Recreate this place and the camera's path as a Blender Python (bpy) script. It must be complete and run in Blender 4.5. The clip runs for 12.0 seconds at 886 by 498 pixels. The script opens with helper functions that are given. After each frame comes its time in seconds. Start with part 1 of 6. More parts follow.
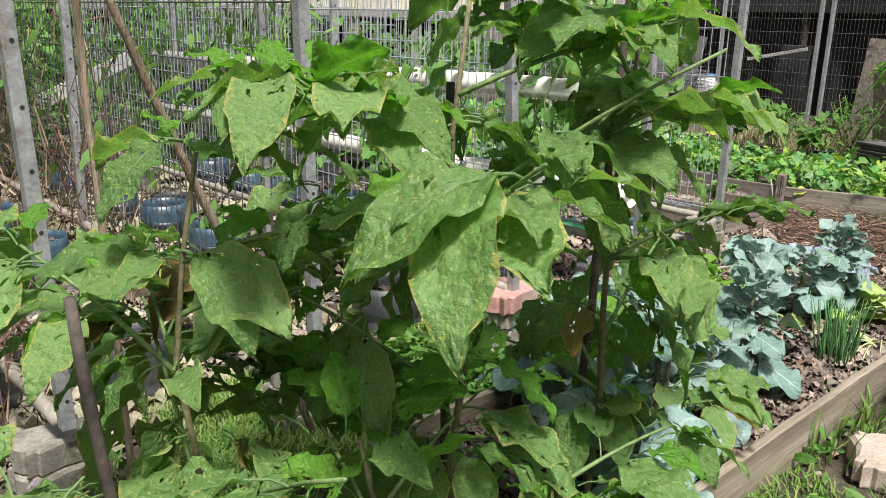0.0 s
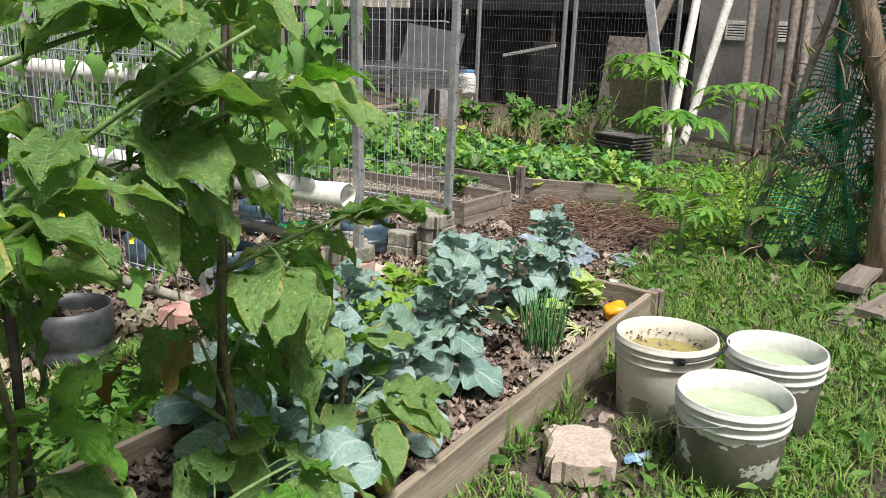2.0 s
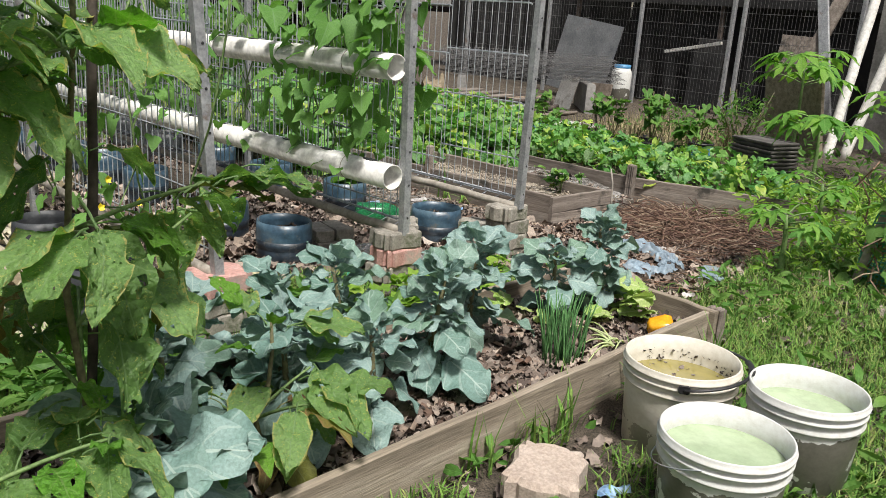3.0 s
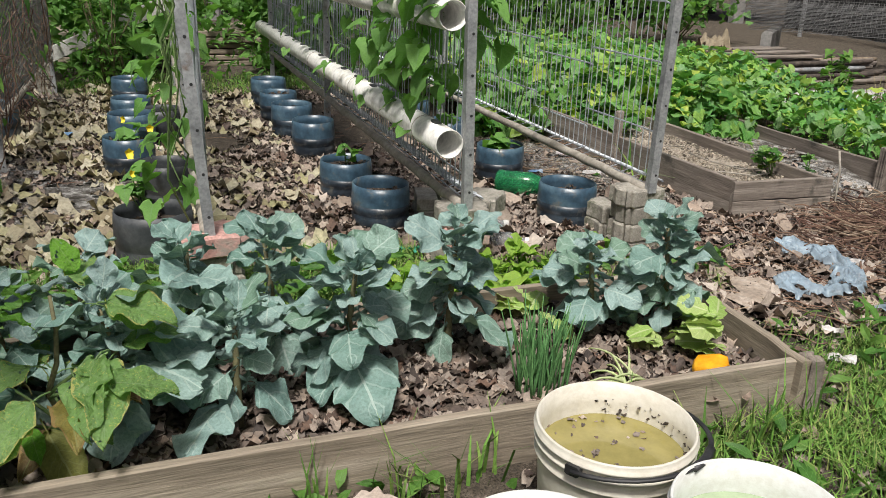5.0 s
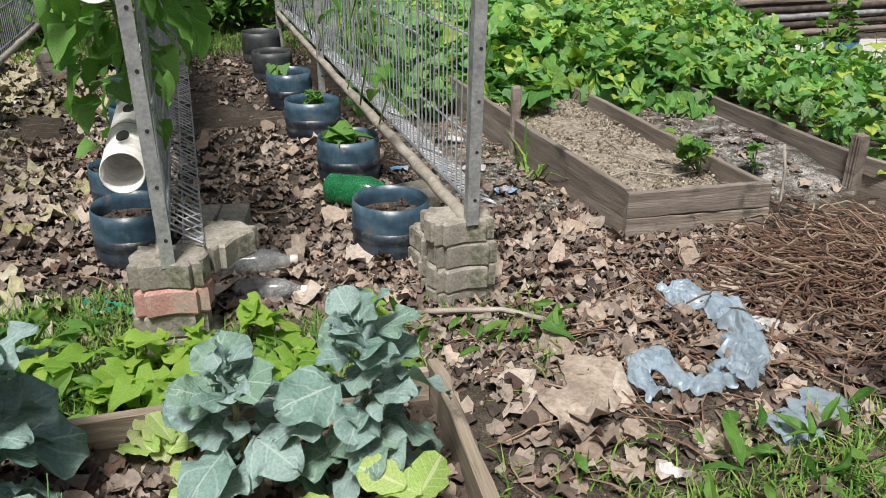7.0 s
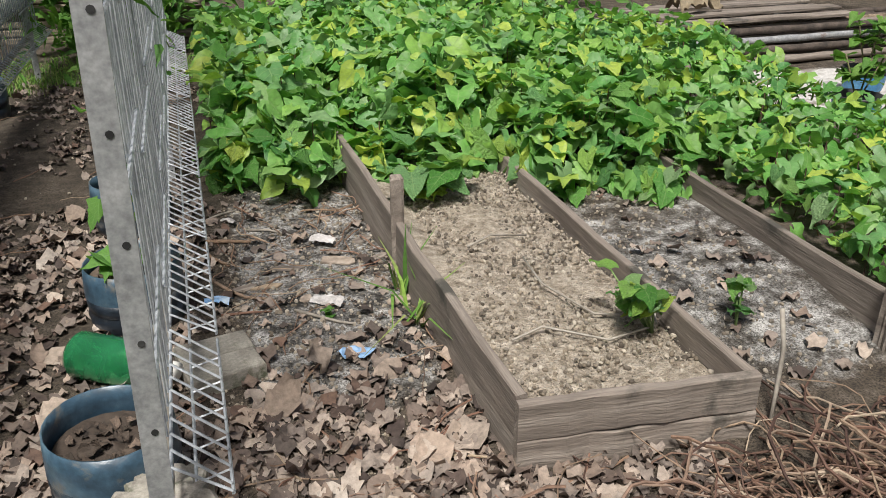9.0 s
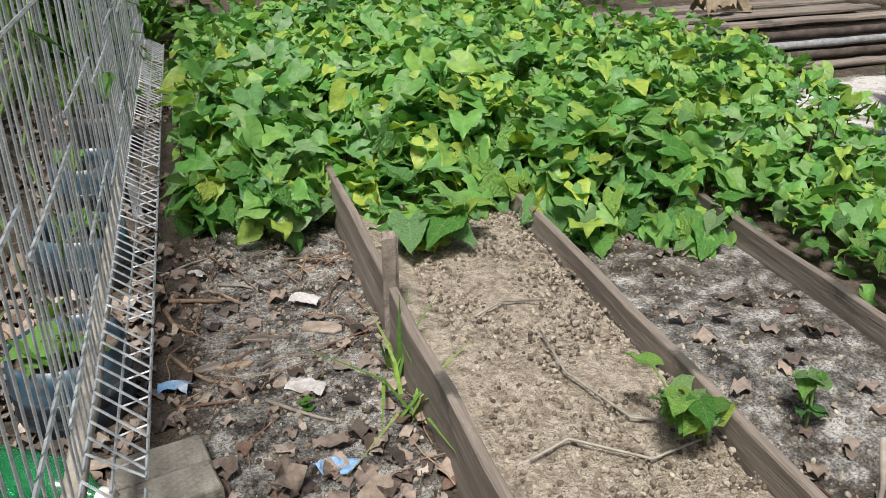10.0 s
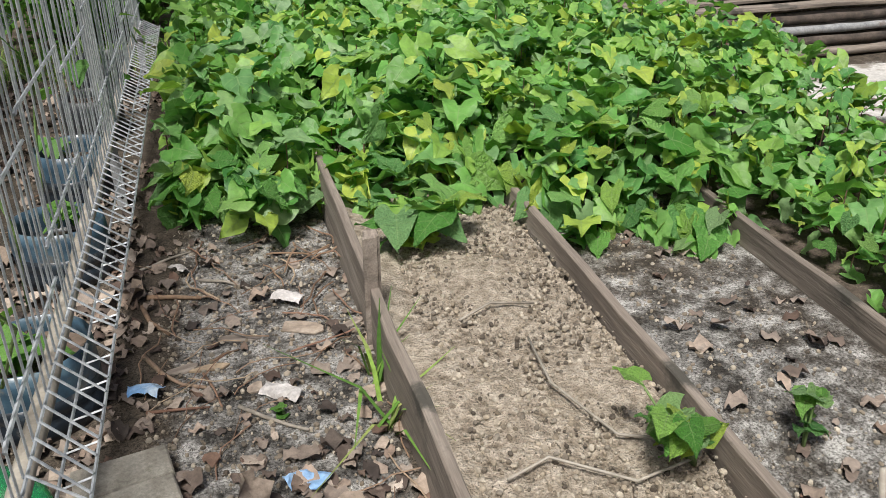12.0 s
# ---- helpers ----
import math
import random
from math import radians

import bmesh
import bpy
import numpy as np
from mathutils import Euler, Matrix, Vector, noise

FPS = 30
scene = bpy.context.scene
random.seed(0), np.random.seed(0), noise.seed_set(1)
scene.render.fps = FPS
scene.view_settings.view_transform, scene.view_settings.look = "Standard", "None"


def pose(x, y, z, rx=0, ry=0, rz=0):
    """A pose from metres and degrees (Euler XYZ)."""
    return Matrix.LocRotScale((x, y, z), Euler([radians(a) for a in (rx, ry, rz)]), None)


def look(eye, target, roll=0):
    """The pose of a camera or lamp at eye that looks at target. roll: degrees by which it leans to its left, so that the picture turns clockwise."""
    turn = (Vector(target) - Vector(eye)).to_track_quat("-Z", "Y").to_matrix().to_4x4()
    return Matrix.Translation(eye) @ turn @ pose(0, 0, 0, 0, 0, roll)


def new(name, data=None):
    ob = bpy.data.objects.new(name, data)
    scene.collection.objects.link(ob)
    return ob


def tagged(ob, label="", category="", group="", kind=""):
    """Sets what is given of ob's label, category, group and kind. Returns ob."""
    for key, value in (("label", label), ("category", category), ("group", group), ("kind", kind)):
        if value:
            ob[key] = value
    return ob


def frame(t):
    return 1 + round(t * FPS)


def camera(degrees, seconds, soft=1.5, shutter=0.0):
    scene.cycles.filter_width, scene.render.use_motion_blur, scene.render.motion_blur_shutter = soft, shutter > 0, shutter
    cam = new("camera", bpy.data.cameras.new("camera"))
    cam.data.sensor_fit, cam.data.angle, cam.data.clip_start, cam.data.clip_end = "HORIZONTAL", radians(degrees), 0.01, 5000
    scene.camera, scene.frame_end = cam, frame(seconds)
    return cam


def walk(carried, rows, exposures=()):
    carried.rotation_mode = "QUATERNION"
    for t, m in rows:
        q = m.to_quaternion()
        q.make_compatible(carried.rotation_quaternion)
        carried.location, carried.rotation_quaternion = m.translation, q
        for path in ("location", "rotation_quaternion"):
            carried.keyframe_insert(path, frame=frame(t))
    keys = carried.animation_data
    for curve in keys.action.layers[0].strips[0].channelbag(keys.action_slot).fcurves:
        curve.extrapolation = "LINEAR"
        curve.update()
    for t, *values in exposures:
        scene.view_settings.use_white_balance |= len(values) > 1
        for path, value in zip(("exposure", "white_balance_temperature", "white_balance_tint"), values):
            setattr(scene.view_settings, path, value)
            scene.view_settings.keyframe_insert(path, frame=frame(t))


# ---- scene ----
cam = camera(56.8, 12.0, soft=0.85)
PATH = [
    (0, (-0.045, 0.02, 1.314), (1.25, 1.448, 0.78), 1.5),
    (0.5, (0.03, -0.035, 1.303), (1.426, 1.308, 0.805), 1.9),
    (1, (0.114, -0.087, 1.309), (1.63, 1.129, 0.837), 2.0),
    (1.5, (0.228, -0.06, 1.313), (1.846, 1.005, 0.813), 1.8),
    (2, (0.367, -0.106, 1.293), (1.984, 0.949, 0.769), 1.9),
    (2.5, (0.567, -0.327, 1.295), (2.06, 0.891, 0.759), 2.8),
    (3, (0.872, -0.431, 1.253), (2.22, 0.938, 0.696), 3.8),
    (3.2, (1.009, -0.466, 1.26), (2.295, 0.961, 0.703), 3.8),
    (4.8, (2.074, -0.678, 1.244), (2.759, 1.079, 0.578), 2.2),
    (5, (2.169, -0.638, 1.242), (2.78, 1.137, 0.551), 2.0),
    (5.5, (2.489, -0.56, 1.217), (2.976, 1.23, 0.47), 1.7),
    (6, (2.777, -0.412, 1.205), (3.236, 1.368, 0.416), 2.0),
    (6.5, (3.083, -0.131, 1.225), (3.557, 1.635, 0.414), 0.7),
    (7, (3.442, 0.116, 1.221), (3.923, 1.877, 0.404), 0.2),
    (7.5, (3.716, 0.4, 1.224), (4.206, 2.163, 0.417), 1.5),
    (7.7, (3.796, 0.574, 1.237), (4.294, 2.335, 0.43), 1.6),
    (9.3, (4.376, 1.423, 1.248), (4.826, 3.179, 0.402), -0.0),
    (9.5, (4.403, 1.547, 1.248), (4.853, 3.302, 0.4), -0.0),
    (10, (4.443, 1.743, 1.265), (4.879, 3.493, 0.4), -0.1),
    (10.5, (4.49, 1.808, 1.275), (4.907, 3.552, 0.39), -0.3),
    (11, (4.546, 1.833, 1.266), (4.964, 3.568, 0.364), 0.0),
    (11.5, (4.56, 1.834, 1.267), (4.981, 3.565, 0.358), 0.1),
    (12, (4.549, 1.839, 1.269), (4.945, 3.575, 0.359), -0.0),
]
walk(cam, [(t, look(eye, target, roll)) for t, eye, target, roll in PATH], [(0, 0.5), (1.5, 0.44), (2.5, 0.28), (5, 0.04), (7.5, 0.1), (9.5, 0.1), (12, 0.1)])

# ---- light ----
SUN_UP, SUN_AZ = 62.0, 205.0
world = bpy.data.worlds.new("world")
scene.world = world
world.use_nodes = True
wn, wl = world.node_tree.nodes, world.node_tree.links
sky = wn.new("ShaderNodeTexSky")
sky.sky_type, sky.sun_disc = "NISHITA", False
sky.sun_elevation, sky.sun_rotation = radians(SUN_UP), radians(SUN_AZ)
sky.dust_density, sky.air_density, sky.ozone_density = 7.0, 1.0, 1.0
wl.new(sky.outputs[0], wn["Background"].inputs[0])
wn["Background"].inputs[1].default_value = 0.068
sun = new("sun", bpy.data.lights.new("sun", "SUN"))
sun.data.energy, sun.data.angle, sun.data.color = 4.15, radians(10), (1.0, 0.97, 0.92)
sun.matrix_world = look(
    (math.sin(radians(SUN_AZ)) * 20, math.cos(radians(SUN_AZ)) * 20, 20 * math.tan(radians(SUN_UP))), (0, 0, 0))

rng = np.random.default_rng(7)
R = random.Random(5)


# ---- materials ----
def node(nt, kind, **values):
    n = nt.nodes.new(kind)
    for key, value in values.items():
        if key == "op":
            n.operation = value
        elif key == "blend":
            n.data_type, n.blend_type = "RGBA", value
        else:
            n.inputs[int(key[1:])].default_value = value
    return n


def ramp(nt, fac, stops):
    n = nt.nodes.new("ShaderNodeValToRGB")
    e = n.color_ramp.elements
    while len(e) < len(stops):
        e.new(0.5)
    for i, (p, c) in enumerate(stops):
        e[i].position, e[i].color = p, (*c, 1) if len(c) == 3 else c
    nt.links.new(fac, n.inputs[0])
    return n.outputs[0]


def mixed(nt, fac, a, b, blend="MIX"):
    n = node(nt, "ShaderNodeMix", blend=blend)
    for socket, v in ((n.inputs[0], fac), (n.inputs[6], a), (n.inputs[7], b)):
        if isinstance(v, (int, float)):
            socket.default_value = v
        elif isinstance(v, tuple):
            socket.default_value = (*v, 1)
        else:
            nt.links.new(v, socket)
    return n.outputs[2]


def calc(nt, op, a, b=None, c=None):
    n = node(nt, "ShaderNodeMath", op=op)
    for socket, v in zip(n.inputs, (a, b, c)):
        if isinstance(v, (int, float)):
            socket.default_value = v
        elif v is not None:
            nt.links.new(v, socket)
    return n.outputs[0]


def noise_of(nt, scale, detail=4.0, rough=0.6, vector=None, stretch=None):
    tex = node(nt, "ShaderNodeTexNoise", i2=scale, i3=detail, i4=rough)
    if vector is None:
        vector = nt.nodes.new("ShaderNodeTexCoord").outputs["Object"]
    if stretch:
        m = nt.nodes.new("ShaderNodeMapping")
        m.inputs[3].default_value = stretch
        nt.links.new(vector, m.inputs[0])
        vector = m.outputs[0]
    nt.links.new(vector, tex.inputs[0])
    return tex.outputs[0]


def chance(nt):
    """A random number for each object and each loose piece of a mesh."""
    a = nt.nodes.new("ShaderNodeObjectInfo").outputs["Random"]
    b = nt.nodes.new("ShaderNodeNewGeometry").outputs["Random Per Island"]
    return calc(nt, "FRACT", calc(nt, "ADD", a, b))


def blank(name):
    m = bpy.data.materials.new(name)
    m.use_nodes = True
    nt = m.node_tree
    return m, nt, nt.nodes["Principled BSDF"]


def bumped(nt, bsdf, height, strength=0.4, distance=0.01):
    b = node(nt, "ShaderNodeBump", i0=strength, i1=distance)
    nt.links.new(height, b.inputs["Height"])
    nt.links.new(b.outputs[0], bsdf.inputs["Normal"])


def surface(name, colours, scale=6.0, fine=60.0, rough=0.85, metal=0.0, bump=0.4, depth=0.01, stretch=None, vary=0.0,
            stain=None, stain_scale=3.0, stain_at=0.58, spec=0.5):
    """A mottled opaque material: colours from dark to light along a noise, fine grain, stains of another colour."""
    m, nt, bsdf = blank(name)
    n1 = noise_of(nt, scale, 5, 0.65, stretch=stretch)
    n2 = noise_of(nt, fine, 3, 0.6, stretch=stretch)
    stops = [(0.3 + 0.4 * i / max(1, len(colours) - 1), c) for i, c in enumerate(colours)]
    col = ramp(nt, n1, stops)
    col = mixed(nt, 0.55, col, ramp(nt, n2, [(0.3, (0.35, 0.35, 0.35)), (0.7, (1, 1, 1))]), "MULTIPLY")
    col = mixed(nt, 0.35, col, (1.6, 1.6, 1.6), "MULTIPLY")
    if vary:
        r = chance(nt)
        col = mixed(nt, 1.0, col, ramp(nt, r, [(0, (1 - vary,) * 3), (1, (1 + vary * 0.6,) * 3)]), "MULTIPLY")
    if stain:
        s = noise_of(nt, stain_scale, 6, 0.7)
        mask = ramp(nt, s, [(stain_at - 0.04, (0, 0, 0)), (stain_at + 0.06, (1, 1, 1))])
        col = mixed(nt, mask, col, stain)
    nt.links.new(col, bsdf.inputs["Base Color"])
    bsdf.inputs["Roughness"].default_value, bsdf.inputs["Metallic"].default_value = rough, metal
    bsdf.inputs["Specular IOR Level"].default_value = spec
    h = calc(nt, "ADD", calc(nt, "MULTIPLY", n1, 1.0), calc(nt, "MULTIPLY", n2, 0.5))
    bumped(nt, bsdf, h, bump, depth)
    return m


def leaf_material(name, colours, vein, edge=None, edge_at=0.8, vein_width=0.07, side=9.0, thin=0.3, rough=0.55, spots=None,
                  spec=0.35, vein_amount=0.6, bump=0.5, blister=0.0, bites=0.0):
    """A leaf: a colour by chance for each leaf, midrib and side veins, a yellowed rim, light through the blade; blister puckers it between
    the veins, bites is the size of insect holes."""
    m, nt, bsdf = blank(name)
    r = chance(nt)
    stops = [(i / max(1, len(colours) - 1), c) for i, c in enumerate(colours)]
    col = ramp(nt, r, stops)
    at = nt.nodes.new("ShaderNodeAttribute")
    at.attribute_name = "luv"
    sep = nt.nodes.new("ShaderNodeSeparateXYZ")
    nt.links.new(at.outputs["Vector"], sep.inputs[0])
    s = calc(nt, "ABSOLUTE", sep.outputs[0])
    v = sep.outputs[1]
    grain = noise_of(nt, 25, 4, 0.65)
    col = mixed(nt, 0.7, col, ramp(nt, grain, [(0.3, (0.55, 0.6, 0.55)), (0.7, (1.25, 1.2, 1.2))]), "MULTIPLY")
    mid = calc(nt, "LESS_THAN", s, vein_width)
    wave = calc(nt, "SINE", calc(nt, "MULTIPLY", calc(nt, "SUBTRACT", calc(nt, "MULTIPLY", v, side), calc(nt, "MULTIPLY", s, side * 0.28)), 6.283))
    sidev = calc(nt, "GREATER_THAN", wave, 0.93)
    veins = calc(nt, "MULTIPLY", calc(nt, "MAXIMUM", mid, calc(nt, "MULTIPLY", sidev, 0.55)), vein_amount)
    if spots:
        sp = noise_of(nt, 45, 3, 0.5)
        patch = noise_of(nt, 9, 2, 0.5)
        mask = calc(nt, "MULTIPLY", calc(nt, "GREATER_THAN", sp, 0.6), calc(nt, "GREATER_THAN", patch, 0.52))
        col = mixed(nt, mask, col, spots)
    if edge:
        wob = calc(nt, "ADD", s, calc(nt, "MULTIPLY", calc(nt, "SUBTRACT", grain, 0.5), 0.5))
        mask = calc(nt, "MULTIPLY", calc(nt, "GREATER_THAN", wob, edge_at), calc(nt, "GREATER_THAN", r, 0.5))
        col = mixed(nt, mask, col, edge)
    col = mixed(nt, veins, col, vein)
    nt.links.new(col, bsdf.inputs["Base Color"])
    bsdf.inputs["Roughness"].default_value = rough
    bsdf.inputs["Specular IOR Level"].default_value = spec
    pucker = calc(nt, "SUBTRACT", calc(nt, "MULTIPLY", grain, 0.6), calc(nt, "MULTIPLY", veins, 0.6))
    tc = nt.nodes.new("ShaderNodeTexCoord").outputs["Object"]
    shift = nt.nodes.new("ShaderNodeVectorMath")
    nt.links.new(tc, shift.inputs[0])
    nt.links.new(calc(nt, "MULTIPLY", r, 17.0), shift.inputs[1])
    if blister:
        cells = node(nt, "ShaderNodeTexVoronoi", i2=11.0)
        nt.links.new(shift.outputs[0], cells.inputs[0])
        pucker = calc(nt, "SUBTRACT", pucker, calc(nt, "MULTIPLY", cells.outputs["Distance"], blister))
    bumped(nt, bsdf, pucker, bump, 0.012 if blister else 0.006)
    tr = nt.nodes.new("ShaderNodeBsdfTranslucent")
    nt.links.new(mixed(nt, 1.0, col, (1.1, 1.25, 0.6), "MULTIPLY"), tr.inputs[0])
    mix = node(nt, "ShaderNodeMixShader", i0=thin)
    nt.links.new(bsdf.outputs[0], mix.inputs[1])
    nt.links.new(tr.outputs[0], mix.inputs[2])
    out = mix.outputs[0]
    if bites:
        holes = noise_of(nt, 6.0, 3, 0.6, shift.outputs[0])
        cut = node(nt, "ShaderNodeMixShader")
        nt.links.new(calc(nt, "MULTIPLY", calc(nt, "GREATER_THAN", holes, 1.0 - bites), calc(nt, "GREATER_THAN", s, 0.1)), cut.inputs[0])
        nt.links.new(out, cut.inputs[1])
        nt.links.new(nt.nodes.new("ShaderNodeBsdfTransparent").outputs[0], cut.inputs[2])
        out = cut.outputs[0]
    nt.links.new(out, nt.nodes["Material Output"].inputs[0])
    return m


def ground_material():
    m, nt, bsdf = blank("ground_soil")
    big, mid, fine = noise_of(nt, 1.3, 5, 0.6), noise_of(nt, 11, 8, 0.75), noise_of(nt, 150, 4, 0.75)
    soil = ramp(nt, mid, [(0.3, (0.03, 0.024, 0.018)), (0.5, (0.085, 0.068, 0.05)), (0.7, (0.17, 0.14, 0.11))])
    ash = ramp(nt, mid, [(0.4, (0.035, 0.032, 0.028)), (0.5, (0.2, 0.195, 0.185)), (0.62, (0.5, 0.495, 0.48))])
    at = nt.nodes.new("ShaderNodeAttribute")
    at.attribute_name = "ash"
    mask = calc(nt, "ADD", at.outputs["Fac"], calc(nt, "MULTIPLY", calc(nt, "SUBTRACT", big, 0.5), 1.2))
    mask = calc(nt, "ADD", mask, calc(nt, "MULTIPLY", calc(nt, "SUBTRACT", mid, 0.5), 1.0))
    mask = ramp(nt, mask, [(0.35, (0, 0, 0)), (0.65, (1, 1, 1))])
    col = mixed(nt, mask, soil, ash)
    col = mixed(nt, 0.8, col, ramp(nt, fine, [(0.4, (0.12, 0.115, 0.1)), (0.48, (0.85, 0.84, 0.82)), (0.62, (1.5, 1.5, 1.5))]), "MULTIPLY")
    nt.links.new(col, bsdf.inputs["Base Color"])
    bsdf.inputs["Roughness"].default_value = 0.95
    bumped(nt, bsdf, calc(nt, "ADD", mid, calc(nt, "MULTIPLY", fine, 0.5)), 0.8, 0.02)
    return m


def litter_material(name, colours):
    m, nt, bsdf = blank(name)
    col = ramp(nt, chance(nt), [(i / (len(colours) - 1), c) for i, c in enumerate(colours)])
    grain = noise_of(nt, 55, 4, 0.7)
    col = mixed(nt, 0.8, col, ramp(nt, grain, [(0.3, (0.5, 0.5, 0.5)), (0.7, (1.25, 1.25, 1.25))]), "MULTIPLY")
    nt.links.new(col, bsdf.inputs["Base Color"])
    bsdf.inputs["Roughness"].default_value = 0.8
    bumped(nt, bsdf, grain, 0.5, 0.004)
    return m


def bucket_material(name, base, grime, height, amount):
    """White plastic, its lower part caked with mud and flaking paint."""
    m, nt, bsdf = blank(name)
    tc = nt.nodes.new("ShaderNodeTexCoord").outputs["Object"]
    sep = nt.nodes.new("ShaderNodeSeparateXYZ")
    nt.links.new(tc, sep.inputs[0])
    n = noise_of(nt, 7, 6, 0.65, tc)
    f = noise_of(nt, 40, 4, 0.7, tc)
    low = calc(nt, "LESS_THAN", sep.outputs[2], calc(nt, "ADD", height, calc(nt, "MULTIPLY", calc(nt, "SUBTRACT", n, 0.5), 0.12)))
    mask = calc(nt, "MULTIPLY", low, calc(nt, "GREATER_THAN", n, amount))
    col = mixed(nt, 0.5, base, ramp(nt, f, [(0.35, (0.75, 0.72, 0.66)), (0.6, (1, 1, 1))]), "MULTIPLY")
    dirt = mixed(nt, f, grime, (0.2, 0.19, 0.16))
    nt.links.new(mixed(nt, mask, col, dirt), bsdf.inputs["Base Color"])
    bsdf.inputs["Roughness"].default_value = 0.42
    bumped(nt, bsdf, calc(nt, "ADD", calc(nt, "MULTIPLY", mask, 0.6), f), 0.25, 0.003)
    return m


def water_material(name, colour):
    m, nt, bsdf = blank(name)
    n = noise_of(nt, 12, 5, 0.7)
    nt.links.new(ramp(nt, n, [(0.35, tuple(c * 0.75 for c in colour)), (0.65, colour)]), bsdf.inputs["Base Color"])
    bsdf.inputs["Roughness"].default_value = 0.06
    return m


def glassy(name, colour, transmission, rough=0.3, alpha=1.0):
    m, nt, bsdf = blank(name)
    n = noise_of(nt, 14, 4, 0.7)
    nt.links.new(ramp(nt, n, [(0.35, tuple(c * 0.6 for c in colour)), (0.65, colour)]), bsdf.inputs["Base Color"])
    bsdf.inputs["Roughness"].default_value = rough
    bsdf.inputs["Transmission Weight"].default_value = transmission
    bsdf.inputs["Alpha"].default_value = alpha
    bumped(nt, bsdf, n, 0.2, 0.004)
    return m


